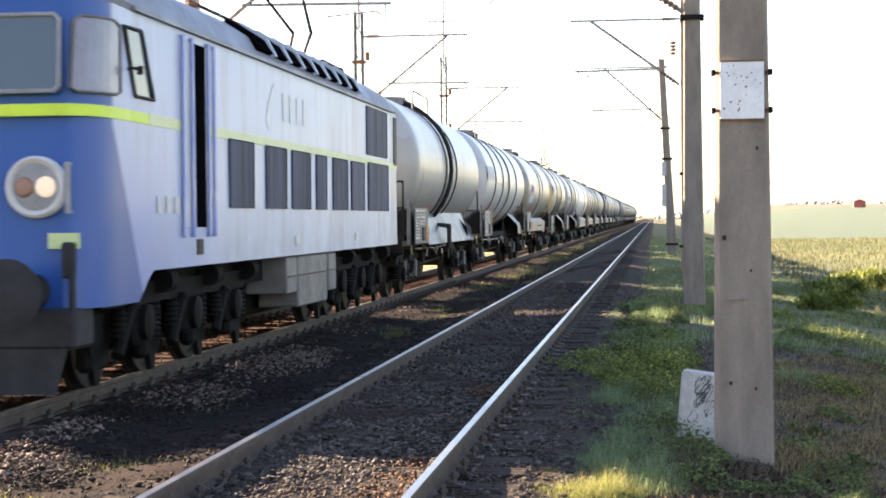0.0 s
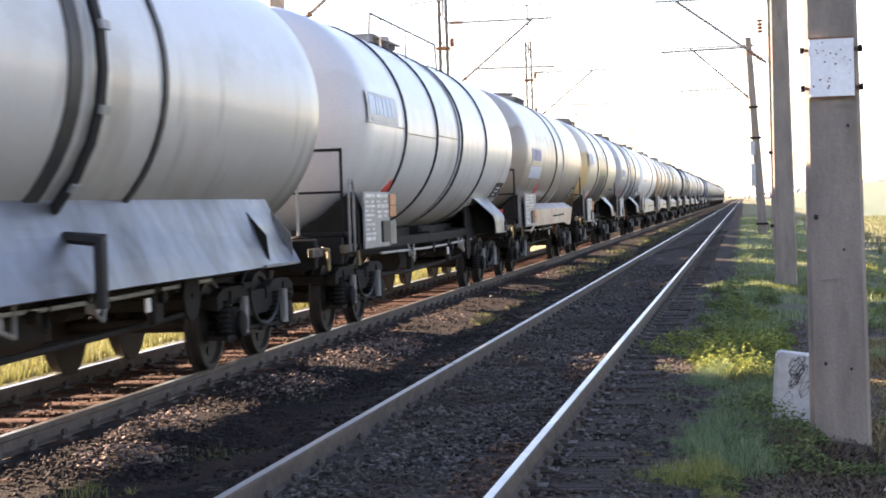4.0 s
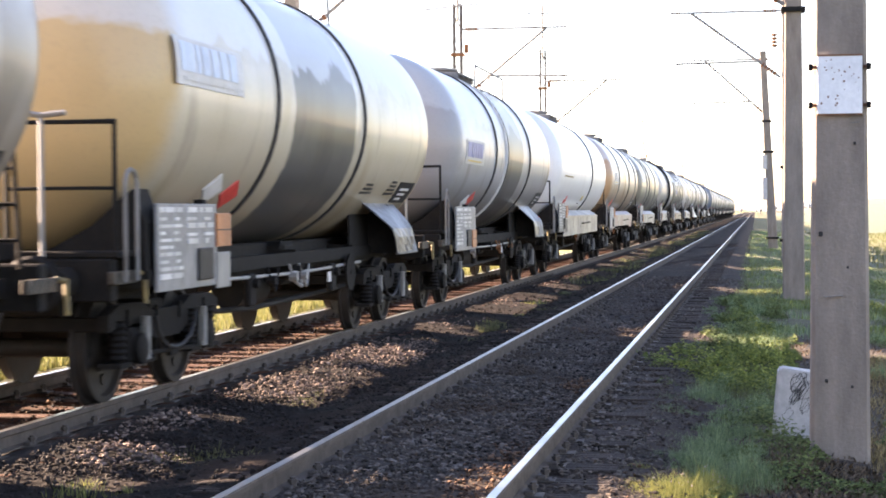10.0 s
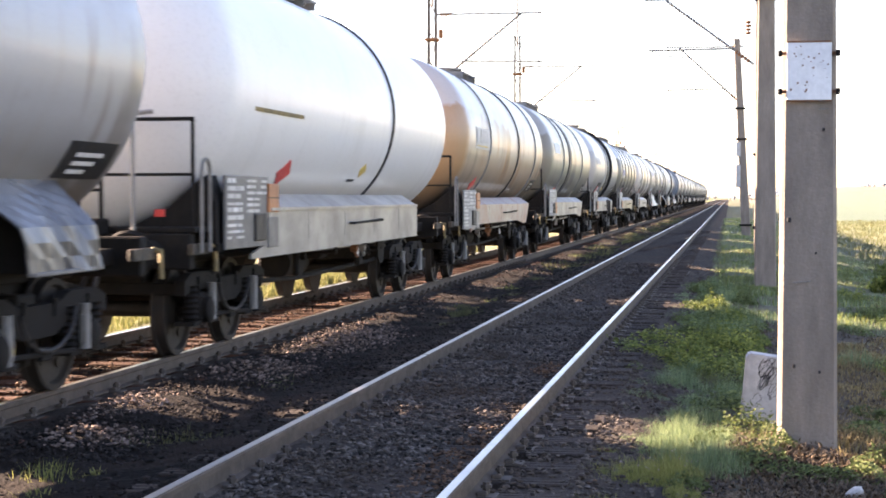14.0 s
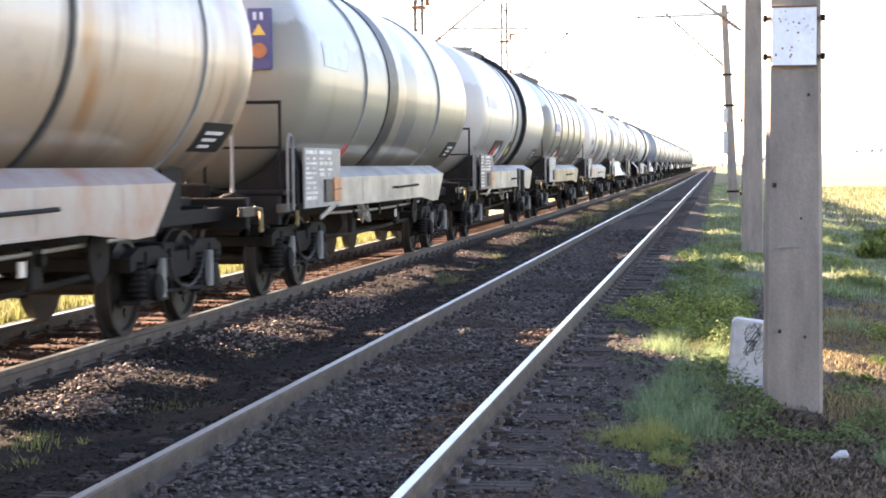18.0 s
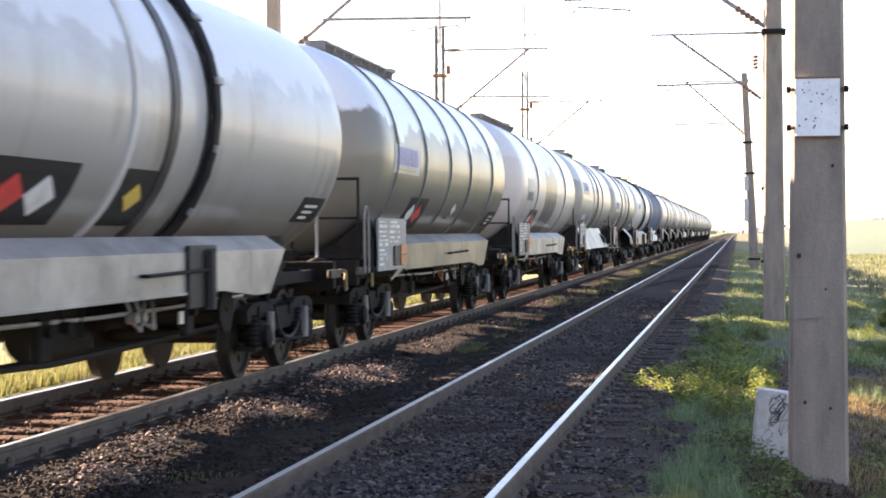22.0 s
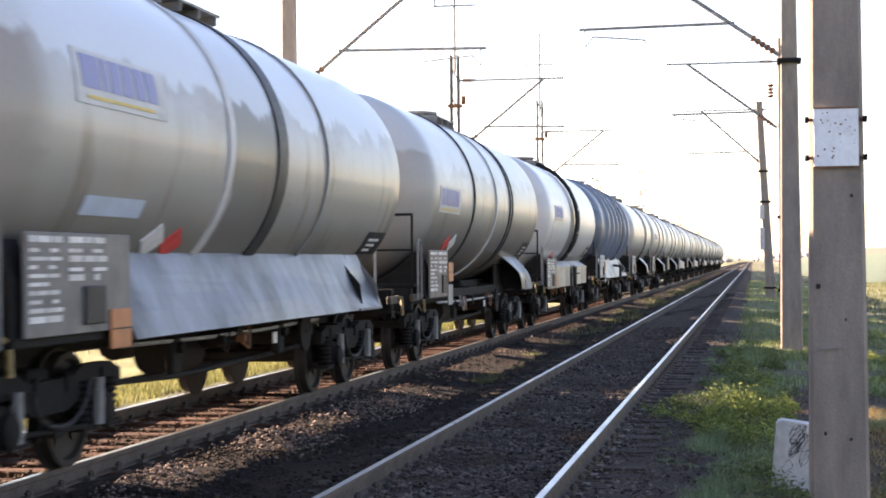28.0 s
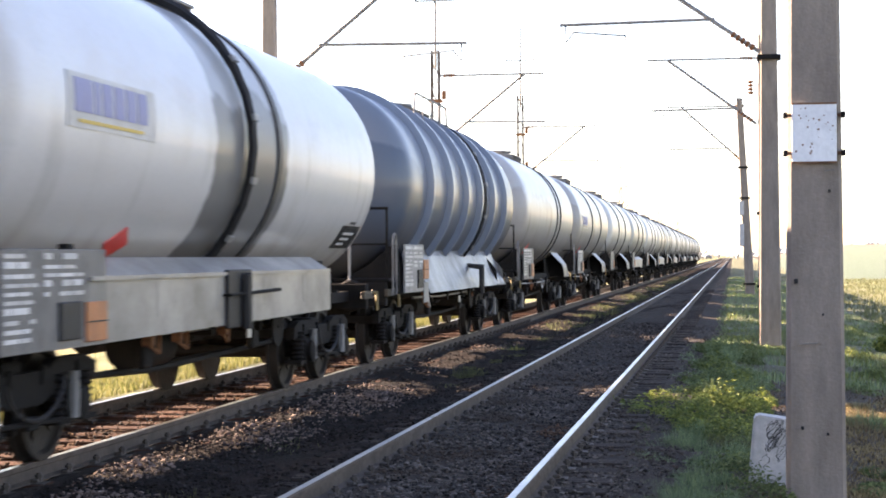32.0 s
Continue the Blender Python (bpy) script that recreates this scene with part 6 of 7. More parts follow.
sign_pole = concrete_pole(2.04, 12.95, 8.4, 0.43, 0.29, 0.38, 0.26, label="weathered concrete mast carrying a chipped white plate")
p2 = concrete_pole(2.22, 37.0, 8.6, 0.46, 0.3)
bracket(p2, -1)
p3 = concrete_pole(2.42, 59.0, 9.0, 0.26, 0.2, 0.26, 0.2, label="slim weathered mast with cantilever and feeder insulators")
bracket(p3, -1, 6.0, 3.1, 2.2, k=0.25, ext=0.55)
p4 = concrete_pole(2.3, 86.0, 9.3, 0.46, 0.3, 0.4, 0.28, lean=(-0.5, 0), label="leaning concrete mast with pale boxes on its side")
bracket(p4, -1, 6.0, 3.3, 2.9, k=0.3, ext=0.6)
l1 = concrete_pole(-8.6, 37.0, 9.5, 0.34, 0.26, 0.34, 0.26)
bracket(l1, 1, 5.4, 3.1, 2.4)
for _y, _top in ((59.5, 12.1), (84.0, 12.75)):
    _m = lattice_mast(-8.75, _y, _top)
    bracket(_m, 1, 5.5, 3.1, 2.4, k=0.33, ext=0.75)
for _y in (158.0, 242.0, 324.0):
    _m = lattice_mast(-8.6, _y, 11.2)
    bracket(_m, 1, r=0.03, ext=0.6)


def white_plate():
    t = thing("white_plate", (0, 0, 0), "blank white enamel plate with rust spots, bolted to the concrete mast", "sign")
    y = 12.95 - 0.19
    bm = bmesh.new()
    box(bm, (2.035, y - 0.012, 2.47), (0.318, 0.012, 0.42), 0.004)
    s = part("plate", bm, M_SIGN, t)
    rng = random.Random(5)
    for k in range(26):
        bm = bmesh.new()
        px, pz = rng.uniform(-0.145, 0.145), rng.uniform(-0.19, 0.19)
        q = rng.uniform(0.003, 0.009)
        n = 7
        prism(bm, [(2.035 + px + q * rng.uniform(0.6, 1.4) * math.cos(6.28 * i / n), 2.47 + pz + q * rng.uniform(0.6, 1.4) * math.sin(6.28 * i / n)) for i in range(n)], "y", y - 0.0195, y - 0.0181)
        part("rust_spot", bm, M_RUST, s)
    for z in (2.69, 2.25):
        bm = bmesh.new()
        box(bm, (2.035, y - 0.016, z - (0.008 if z > 2.5 else -0.008)), (0.316, 0.01, 0.012))
        part("rusty_edge", bm, M_RUST, s)
    for z in (2.6, 2.325):
        bm = bmesh.new()
        box(bm, (2.035, y + 0.01, z), (0.44, 0.02, 0.022))
        part("clamp_bar", bm, M_RUST, t)
        for q in (-1, 1):
            bm = bmesh.new()
            box(bm, (2.035 + q * 0.205, y - 0.005, z), (0.03, 0.06, 0.045), 0.005)
            rod(bm, (2.035 + q * 0.205, y + 0.03, z), (2.035 + q * 0.205, y - 0.05, z), 0.01, 6)
            part("clamp_bolt", bm, M_DARK, t)


white_plate()
for _dx, _z, _w in ((-0.14, 1.4, 0.03), (0.1, 2.05, 0.02), (-0.1, 0.34, 0.022), (0.08, 0.3, 0.018), (0.05, 1.16, 0.016)):
    bm = bmesh.new()
    box(bm, (_dx, -0.203, _z), (_w, 0.02, _w * 1.2), 0.004)
    part("bolt_hole", bm, M_BLACK, sign_pole)
for _dx, _z, _l in ((-0.05, 0.95, 0.13), (0.1, 2.2, 0.07)):
    bm = bmesh.new()
    box(bm, (_dx, -0.197, _z), (_l, 0.02, 0.005), rot=Matrix.Rotation(-0.07, 3, "Y"))
    part("casting_seam", bm, M_GREYBOX, sign_pole)
# steel band and cabinets on the other masts
for _p, _z, _w in ((p2, 5.75, 0.5), (p3, 0.55, 0.36), (p3, 3.0, 0.34), (p4, 4.4, 0.55), (p4, 0.2, 0.6), (p4, 5.9, 0.5)):
    bm = bmesh.new()
    box(bm, (-0.5 * (_z + 0.7) / 10.0 if _p == p4 else 0, 0, _z), (_w, _w * 0.9, 0.1), 0.01)
    part("steel_band", bm, M_DARK, _p)
for _z, _h in ((2.6, 1.1), (3.9, 0.7)):
    bm = bmesh.new()
    box(bm, (-0.42, -0.1, _z), (0.24, 0.24, _h), 0.02)
    part("pale_box", bm, M_FADED_WHITE, p4, "pale cabinet fixed to the leaning mast")
bm = bmesh.new()
for _k in range(4):
    lathe(bm, [(7.0 + _k * 0.12, 0.05), (7.05 + _k * 0.12, 0.12), (7.1 + _k * 0.12, 0.05)], "z", 10, (-0.35, -0.1, 0))
part("feeder_insulator", bm, M_RUST, p3)

# marker stone beside the mast
def marker_stone():
    t = thing("marker_stone", (1.76, 14.5, 0), "leaning whitewashed concrete marker stone with scrawled black marks", "marker stone")
    bm = bmesh.new()
    prism(bm, [(-0.215, -0.5), (0.2, -0.5), (0.2, 0.24), (-0.12, 0.285), (-0.145, 0.268)], "y", -0.13, 0.13)
    bmesh.ops.bevel(bm, geom=bm.edges[:], offset=0.015, segments=2, affect="EDGES")
    s = part("block", bm, M_CONCRETE_PALE, t)
    rng = random.Random(3)
    for cx, cz, ra, turns in ((0.02, 0.16, 0.07, 5), (0.0, 0.05, 0.055, 4), (0.08, -0.02, 0.06, 2), (-0.06, -0.09, 0.05, 1), (0.05, 0.1, 0.06, 3)):
        bm = bmesh.new()
        n = int(14 * turns) + 3
        pts = []
        for i in range(n):
            q = 2 * math.pi * turns * i / n
            pts.append((cx + ra * math.cos(q) * rng.uniform(0.5, 1.1), -0.131, cz + ra * 1.25 * math.sin(q * 1.13) * rng.uniform(0.5, 1.1)))
        bent(bm, pts, 0.0017, 4)
        part("black_scrawl", bm, M_BAND, s)
    bm = bmesh.new()
    bmesh.ops.create_icosphere(bm, subdivisions=2, radius=0.05, matrix=Matrix.Rotation(-0.5, 4, "Y") @ Matrix.Diagonal((1.5, 0.8, 0.7, 1)))
    for v in bm.verts:
        v.co *= 1 + 0.6 * noise.noise(v.co * 16)
    ob = part("pale_rock", bm, M_CONCRETE_PALE, None)
    ob.location = (2.26, 11.1, float(ground_z(np.array([2.26]), np.array([11.1]))[0]) + 0.035)
    tagged(ob, "pale broken lump of stone in the grass", "rock")


marker_stone()

# ---------------------------------------------------------------- distance
def far_things():
    rng = random.Random(11)
    # red hut in the fields
    M_HUT = mat("faded_red_boards", (0.4, 0.1, 0.08), (0.3, 0.1, 0.08), rough=0.8, scale=2)
    t = thing("field_hut", (82.0, 700.0, float(ground_z(np.array([82.0]), np.array([700.0]))[0])), "small red hut far out in the fields", "hut")
    bm = bmesh.new()
    box(bm, (0, 0, 1.2), (4.6, 4, 2.4))
    part("wall", bm, M_HUT, t)
    bm = bmesh.new()
    prism(bm, [(-2.6, 2.4), (2.6, 2.4), (0, 3.4)], "y", -2.2, 2.2)
    part("roof", bm, M_HUT, t)
    # tree belt along the horizon, the haze put into its pale grey colour
    m = island_mat("haze_pale_foliage", (0.3, 0.31, 0.31), (0.36, 0.36, 0.35), 0.95)
    v, f = [], []
    for k in range(160):
        x = rng.uniform(-900, 900)
        y = 1060 + rng.uniform(0, 120)
        if rng.random() < 0.35:
            x = rng.gauss(-60, 60)
        if abs(x) < 14:
            x += 30
        h, zb = rng.uniform(1.2, 3.2), float(ground_z(np.array([x]), np.array([y]))[0])
        for _ in range(10):
            cx, cy, cz, r = x + rng.gauss(0, 6), y + rng.gauss(0, 5), zb + rng.uniform(0.2, 1) * h, rng.uniform(1.0, 2.2)
            b = len(v)
            for d in ((r, 0, 0), (-r, 0, 0), (0, r, 0), (0, -r, 0), (0, 0, r), (0, 0, -r)):
                v.append((cx + d[0] * rng.uniform(0.7, 1.2), cy + d[1], cz + d[2] * rng.uniform(0.7, 1.2)))
            f += [(b + i, b + j, b + k2) for i in (0, 1) for j in (2, 3) for k2 in (4, 5)]
    raw("far_trees", v, f, m, "hazy belt of trees on the horizon", "trees", "stuff")


far_things()

# ---------------------------------------------------------------- sleepers, fastenings, stones, plants
def sleepers():
    grain = [(-0.125, -0.27), (0.125, -0.27), (0.125, -0.155), (0.118, -0.149), (0.052, -0.147), (0.045, -0.165), (0.038, -0.148), (-0.03, -0.151), (-0.037, -0.17), (-0.044, -0.152), (-0.116, -0.15), (-0.125, -0.158)]
    bm = bmesh.new()
    prism(bm, grain, "x", -1.275, 1.275)
    sl = mesh_of("sleeper", bm, M_SLEEPER)
    bm = bmesh.new()
    prism(bm, grain, "x", -1.275, 1.275)
    sr = mesh_of("sleeper", bm, M_SLEEPER_RUST)
    bm = bmesh.new()
    for s in (-1, 1):
        box(bm, (s * 0.085, 0, -0.128), (0.06, 0.12, 0.03), 0.006)
        rod(bm, (s * 0.105, 0, -0.13), (s * 0.105, 0, -0.065), 0.022, 6)
        rod(bm, (s * 0.105, 0, -0.1), (s * 0.105, 0, -0.08), 0.035, 6)
    box(bm, (0, 0, -0.147), (0.34, 0.16, 0.012))
    fa = mesh_of("rail_fastening", bm, M_FASTEN)
    for t, x, y0, n_s, n_f in ((near_track, X_NEAR, -3.24, 152, 82), (far_track, X_FAR, -2.16, 128, 78)):
        for k in range(n_s):
            o = part("sleeper", sl if t == near_track else sr, None, t, at=(0, y0 + 0.62 * k, -0.004 + 0.006 * math.sin(k * 2.7)))
            o.rotation_euler = (0.012 * math.sin(k * 1.9), 0, 0.012 * math.sin(k * 3.1))
            if k < n_f:
                for s in (-1, 1):
                    part("rail_fastening", fa, None, t, at=(s * HALF, y0 + 0.62 * k, 0))


sleepers()


def patchy(x, y):
    """Smooth uneven cover, about -1 to 1."""
    return (np.sin(x * 1.3 + y * 0.31) + np.sin(y * 0.83 - x * 0.7) + 0.8 * np.sin(x * 2.9 + y * 1.7) + 0.7 * np.sin(x * 5.1 - y * 2.6)) / 2.6


def ballast_stones():
    """Loose angular stones, in one mesh: thick where the camera stands near."""
    ico = bmesh.new()
    bmesh.ops.create_icosphere(ico, subdivisions=1, radius=1.0)
    base = np.array([v.co for v in ico.verts])[:12] if len(ico.verts) == 12 else np.array([v.co for v in ico.verts])
    tri = np.array([[v.index for v in f.verts] for f in ico.faces])
    ico.free()
    spots = []
    for x0, x1, y0, y1, n in ((-3.6, -1.75, 8, 24, 5000), (-3.65, -2.6, 11, 23, 4500), (-1.4, -0.1, 5.5, 22, 15000), (0.12, 0.6, 5.5, 20, 3600), (-3.6, 1.4, -3, 5.5, 9000), (0.5, 1.5, 5.5, 20, 4800), (-3.6, -1.75, 24, 55, 2500), (-1.4, -0.1, 22, 45, 3500),
                              (0.12, 1.3, 20, 45, 1500), (-5.3, -4.1, 11, 30, 3000), (-7.2, -5.6, 14, 60, 2600)):
        spots.append(np.stack([RNG.uniform(x0, x1, n), y0 + (y1 - y0) * RNG.uniform(0, 1, n) ** 1.25, np.zeros(n)], 1))
    p = np.concatenate(spots)
    n = len(p)
    bx = [-7.4, -6.2, -3.7, -3.2, -2.6, -2.0, -1.7, 0.1, 0.8, 1.1, 1.5]
    bz = [-0.42, -0.2, -0.135, -0.175, -0.225, -0.165, -0.14, -0.15, -0.2, -0.25, -0.3]
    p[:, 2] = np.interp(p[:, 0], bx, bz) + RNG.uniform(-0.01, 0.025, n)
    on_sleeper = (np.abs((p[:, 1] + 3.24 + 0.31) % 0.62 - 0.31) < 0.12) & (p[:, 0] > -1.9) & (p[:, 0] < 0.52)
    bare = on_sleeper & (RNG.uniform(0, 1, n) < np.where(p[:, 0] > 0.05, 0.8, np.where(p[:, 0] > -1.45, 0.35, 0.0)))
    p[bare, 2] -= 0.3
    size = RNG.uniform(0.007, 0.021, n) * (1 + 0.25 * (p[:, 1] > 24))
    shape = base[None] * (1 + RNG.uniform(-0.42, 0.42, (n, len(base), 1))) * RNG.uniform(0.55, 1.35, (n, 1, 3)) * [1.1, 1.1, 0.62]
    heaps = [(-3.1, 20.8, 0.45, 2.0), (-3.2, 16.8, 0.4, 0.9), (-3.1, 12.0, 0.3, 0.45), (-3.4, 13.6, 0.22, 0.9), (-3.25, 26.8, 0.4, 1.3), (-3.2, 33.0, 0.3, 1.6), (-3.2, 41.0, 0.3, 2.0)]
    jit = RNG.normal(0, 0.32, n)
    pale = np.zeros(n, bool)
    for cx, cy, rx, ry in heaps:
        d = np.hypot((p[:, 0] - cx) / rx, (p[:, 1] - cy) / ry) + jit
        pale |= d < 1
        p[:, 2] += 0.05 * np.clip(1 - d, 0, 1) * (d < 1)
    near_rail = (np.hypot((p[:, 0] + 0.27) / 0.17, (p[:, 1] - 11.0) / 1.3) + jit < 1) | (np.hypot((p[:, 0] + 0.3) / 0.13, (p[:, 1] - 17.0) / 0.5) + jit < 1)
    rust = near_rail | (p[:, 0] < -4.0) & (RNG.uniform(0, 1, n) < 0.6) | (p[:, 0] > 0.55) & (p[:, 1] < 12) & (RNG.uniform(0, 1, n) < 0.06)
    pale &= ~rust
    # these stones get the tone that has the train's shade in it
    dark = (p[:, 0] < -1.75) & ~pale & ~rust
    for name, sel, m, label in (("ballast_stones", ~(pale | rust | dark), M_STONE, "loose grey ballast stones between the rails"), ("shaded_stones", dark, M_STONE_DARK, "ballast stones between the two tracks, darkened in colour for the train's shade"),
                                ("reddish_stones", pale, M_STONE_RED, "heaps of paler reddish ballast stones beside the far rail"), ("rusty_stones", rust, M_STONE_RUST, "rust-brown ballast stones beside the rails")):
        k = int(sel.sum())
        v = (shape[sel] * size[sel][:, None, None] + p[sel][:, None]).reshape(-1, 3)
        f = (tri[None] + (np.arange(k) * len(base))[:, None, None]).reshape(-1, 3)
        raw(name, v.tolist(), f.tolist(), m, label, "ballast", "stuff")


ballast_stones()


def blades(name, pts, height, width, material, label, lean=0.35, category="grass"):
    n = len(pts)
    a = RNG.uniform(0, 2 * np.pi, n)
    h = height * RNG.uniform(0.5, 1.25, n) * (1 + 0.55 * patchy(pts[:, 0] * 1.7 + 4, pts[:, 1] * 1.2))
    d = np.stack([np.cos(a), np.sin(a), np.zeros(n)], 1)
    side = np.stack([-np.sin(a), np.cos(a), np.zeros(n)], 1) * (width * RNG.uniform(0.6, 1.3, n))[:, None]
    k = (lean * RNG.uniform(0.2, 1.3, n) * h)[:, None]
    up = np.array([0, 0, 1.0])
    p0 = pts - up * np.minimum(0.03, 0.3 * h)[:, None]
    p1 = pts + d * k * 0.35 + up * (h * 0.6)[:, None]
    p2 = pts + d * k + up * h[:, None]
    v = np.stack([p0 - side, p0 + side, p1 + side * 0.7, p1 - side * 0.7, p2], 1).reshape(-1, 3)
    b = (np.arange(n) * 5)[:, None]
    quads, tris = (b + [0, 1, 2, 3]).tolist(), (b + [3, 2, 4]).tolist()
    raw(name, v.tolist(), quads + tris, material, label, category, "stuff")


def scatter(n, x0, x1, y0, y1, pw=1.4, patch=None):
    x, y = RNG.uniform(x0, x1, n), y0 + (y1 - y0) * RNG.uniform(0, 1, n) ** pw
    if patch is not None:
        keep = patchy(x, y) + RNG.normal(0, 0.18, n) > patch
        x, y = x[keep], y[keep]
    return np.stack([x, y, ground_z(x, y)], 1)


def tufts(centres, spread, n):
    c = np.repeat(np.array(centres, float), n, 0)
    c[:, 0] += RNG.normal(0, spread, len(c))
    c[:, 1] += RNG.normal(0, spread * 1.6, len(c))
    return np.stack([c[:, 0], c[:, 1], np.maximum(ground_z(c[:, 0], c[:, 1]), np.where(c[:, 0] < 1.2, -0.24, -9))], 1)


def mounds(name, centres, per, height, width, material, label, lean=0.7, category="grass", leafy=False):
    """Plants in low domes: centres are (x, y, radius, height factor)."""
    c = np.repeat(np.array(centres, float), per, 0)
    n = len(c)
    a, q = RNG.uniform(0, 2 * np.pi, n), RNG.uniform(0, 1, n) ** 0.5
    x, y = c[:, 0] + c[:, 2] * q * np.cos(a), c[:, 1] + 1.25 * c[:, 2] * q * np.sin(a)
    z = np.maximum(ground_z(x, y), np.where(x < 1.2, -0.25, -9))
    dome = (1 - 0.75 * q * q) * c[:, 3]
    if leafy:
        z = z + dome * RNG.uniform(0.25, 1, n)
        blades(name, np.stack([x, y, z], 1), height, width, material, label, lean, category)
    else:
        h = dome * RNG.uniform(0.6, 1.15, n)
        blades(name, np.stack([x, y, z], 1), h, width, material, label, lean, category)


def leaves(name, centres, per, size, material, label, category="weeds"):
    """Broad leaves held out flat over low domes: centres are (x, y, radius, height)."""
    c = np.repeat(np.array(centres, float), per, 0)
    n = len(c)
    a, q = RNG.uniform(0, 2 * np.pi, n), RNG.uniform(0, 1, n) ** 0.55
    x, y = c[:, 0] + c[:, 2] * q * np.cos(a), c[:, 1] + 1.25 * c[:, 2] * q * np.sin(a)
    z = np.maximum(ground_z(x, y), np.where(x < 1.2, -0.25, -9)) + (1 - 0.8 * q * q) * c[:, 3] * RNG.uniform(0.15, 1.05, n) * (1 + 0.6 * patchy(x * 7, y * 6))
    p = np.stack([x, y, np.maximum(z, ground_z(x, y) + 0.01)], 1)
    p = p[patchy(x * 5.3 + 2, y * 4.1) + RNG.uniform(-0.5, 0.5, n) > -0.35]          # gaps in the cover
    n = len(p)
    up = np.stack([RNG.normal(0, 0.42, n), RNG.normal(-0.12, 0.42, n), np.ones(n)], 1)
    up /= np.linalg.norm(up, axis=1)[:, None]
    b = RNG.uniform(0, 2 * np.pi, n)
    f = np.stack([np.cos(b), np.sin(b), np.zeros(n)], 1)
    f -= up * (f * up).sum(1)[:, None]
    f /= np.linalg.norm(f, axis=1)[:, None]
    g = np.cross(up, f)
    ln = (size * RNG.uniform(0.6, 1.4, n))[:, None]
    v = np.stack([p - f * ln * 0.6, p + g * ln * 0.36 + f * ln * 0.05 + up * ln * 0.1, p + f * ln * 0.75 - up * ln * 0.12, p - g * ln * 0.36 + f * ln * 0.05 + up * ln * 0.1], 1).reshape(-1, 3)
    k = (np.arange(n) * 4)[:, None]
    raw(name, v.tolist(), (k + [0, 1, 2]).tolist() + (k + [0, 2, 3]).tolist(), material, label, category, "stuff")


def clumps(n, x0, x1, y0, y1, r0, r1, h0, h1, patch=None, pw=1.2):
    p = scatter(n, x0, x1, y0, y1, pw, patch)
    k = len(p)
    return np.stack([p[:, 0], p[:, 1], RNG.uniform(r0, r1, k), RNG.uniform(h0, h1, k)], 1)


def plants():
    hand = [(0.55, 14.5, 0.2, 0.16), (0.72, 15.4, 0.24, 0.16), (0.95, 16.7, 0.3, 0.2), (0.8, 13.6, 0.22, 0.16), (1.05, 13.2, 0.28, 0.2), (1.2, 14.2, 0.28, 0.2), (1.17, 12.1, 0.33, 0.26), (1.0, 12.5, 0.2, 0.2), (1.36, 11.7, 0.26, 0.22),
            (1.3, 15.4, 0.3, 0.2), (1.1, 17.8, 0.25, 0.18), (1.45, 16.4, 0.25, 0.2), (0.6, 16.4, 0.2, 0.14), (1.25, 12.9, 0.25, 0.18), (2.62, 11.0, 0.16, 0.18), (0.75, 12.6, 0.16, 0.12)]
    mounds("feathery_grass", np.array(hand) * [1, 1, 1.1, 0.8], 1300, None, 0.0017, M_PALEGRASS, "soft grey-green grass growing in clumps", 0.9)
    mounds("tufted_grass", np.concatenate([clumps(70, 0.6, 1.8, 22, 36, 0.14, 0.34, 0.1, 0.2), clumps(100, 2.6, 7, 19, 50, 0.15, 0.5, 0.08, 0.2, 0.1)]),
           330, None, 0.003, M_PALEGRASS, "pale tufted grass along the verge", 0.8)
    # tufts where sun falls through, its yellow put into the blade colour
    sunny = [(0.63, 11.95, 0.12, 0.1), (0.8, 11.0, 0.27, 0.24), (0.97, 11.1, 0.24, 0.2), (1.12, 11.35, 0.22, 0.2), (0.84, 9.75, 0.24, 0.26), (1.02, 9.65, 0.24, 0.24), (1.22, 10.6, 0.14, 0.12), (1.3, 9.9, 0.1, 0.08), (0.7, 9.7, 0.12, 0.1), (0.78, 13.2, 0.14, 0.1)]
    mounds("yellow_grass_tufts", np.array(sunny) * [1, 1, 1.1, 0.75], 1100, None, 0.0017, M_YELLOWGRASS, "yellow-green grass tufts beside the ballast", 0.75)
    blades("verge_grass", np.concatenate([scatter(9000, 0.7, 1.8, 12.0, 20, 1.0, 0.5), scatter(14000, 0.8, 1.9, 20, 40, 1.2, 0.1), scatter(5000, 2.3, 4.2, 22, 36, 1.25, 0.3), scatter(30000, 3.8, 10.0, 20, 70, 1.2, -0.1), scatter(12000, 1.0, 4.5, 34, 60, 1.2, -0.4)]),
           0.09, 0.004, M_GRASS, "uneven green grass on the verge", 0.9)
    blades("distant_verge_grass", np.concatenate([scatter(14000, 1.0, 5.0, 28, 150, 1.3, 0.0), scatter(7000, 1.2, 4, 22, 50, 1.2, 0.3)]), 0.12, 0.006, M_BRIGHTWEED, "yellow-green grass along the verge", 0.7)
    blades("pale_verge_grass", scatter(25000, 1.0, 6.0, 26, 150, 1.3, -0.7), 0.12, 0.006, M_PALEGRASS, "pale grass along the verge", 0.7)
    big = np.concatenate([scatter(5200, 1.3, 5.5, 9.0, 26, 1.2), scatter(3000, 1.2, 3.2, 9.0, 12.5, 1.0)])
    big[:, 2] += 0.014
    blades("dead_leaves", big, 0.026, 0.012, M_LITTER, "brown dead leaves lying on the soil", 2.4, "litter")
    lit = np.concatenate([scatter(16000, 1.6, 5.0, 9.0, 26, 1.2, -0.8), scatter(9000, 1.0, 3.0, 8.4, 12.5, 1.0)])
    lit[:, 2] += 0.012
    blades("dry_litter", lit, 0.022, 0.006, M_LITTER, "dry leaves and stalks on the bare soil", 2.6, "litter")
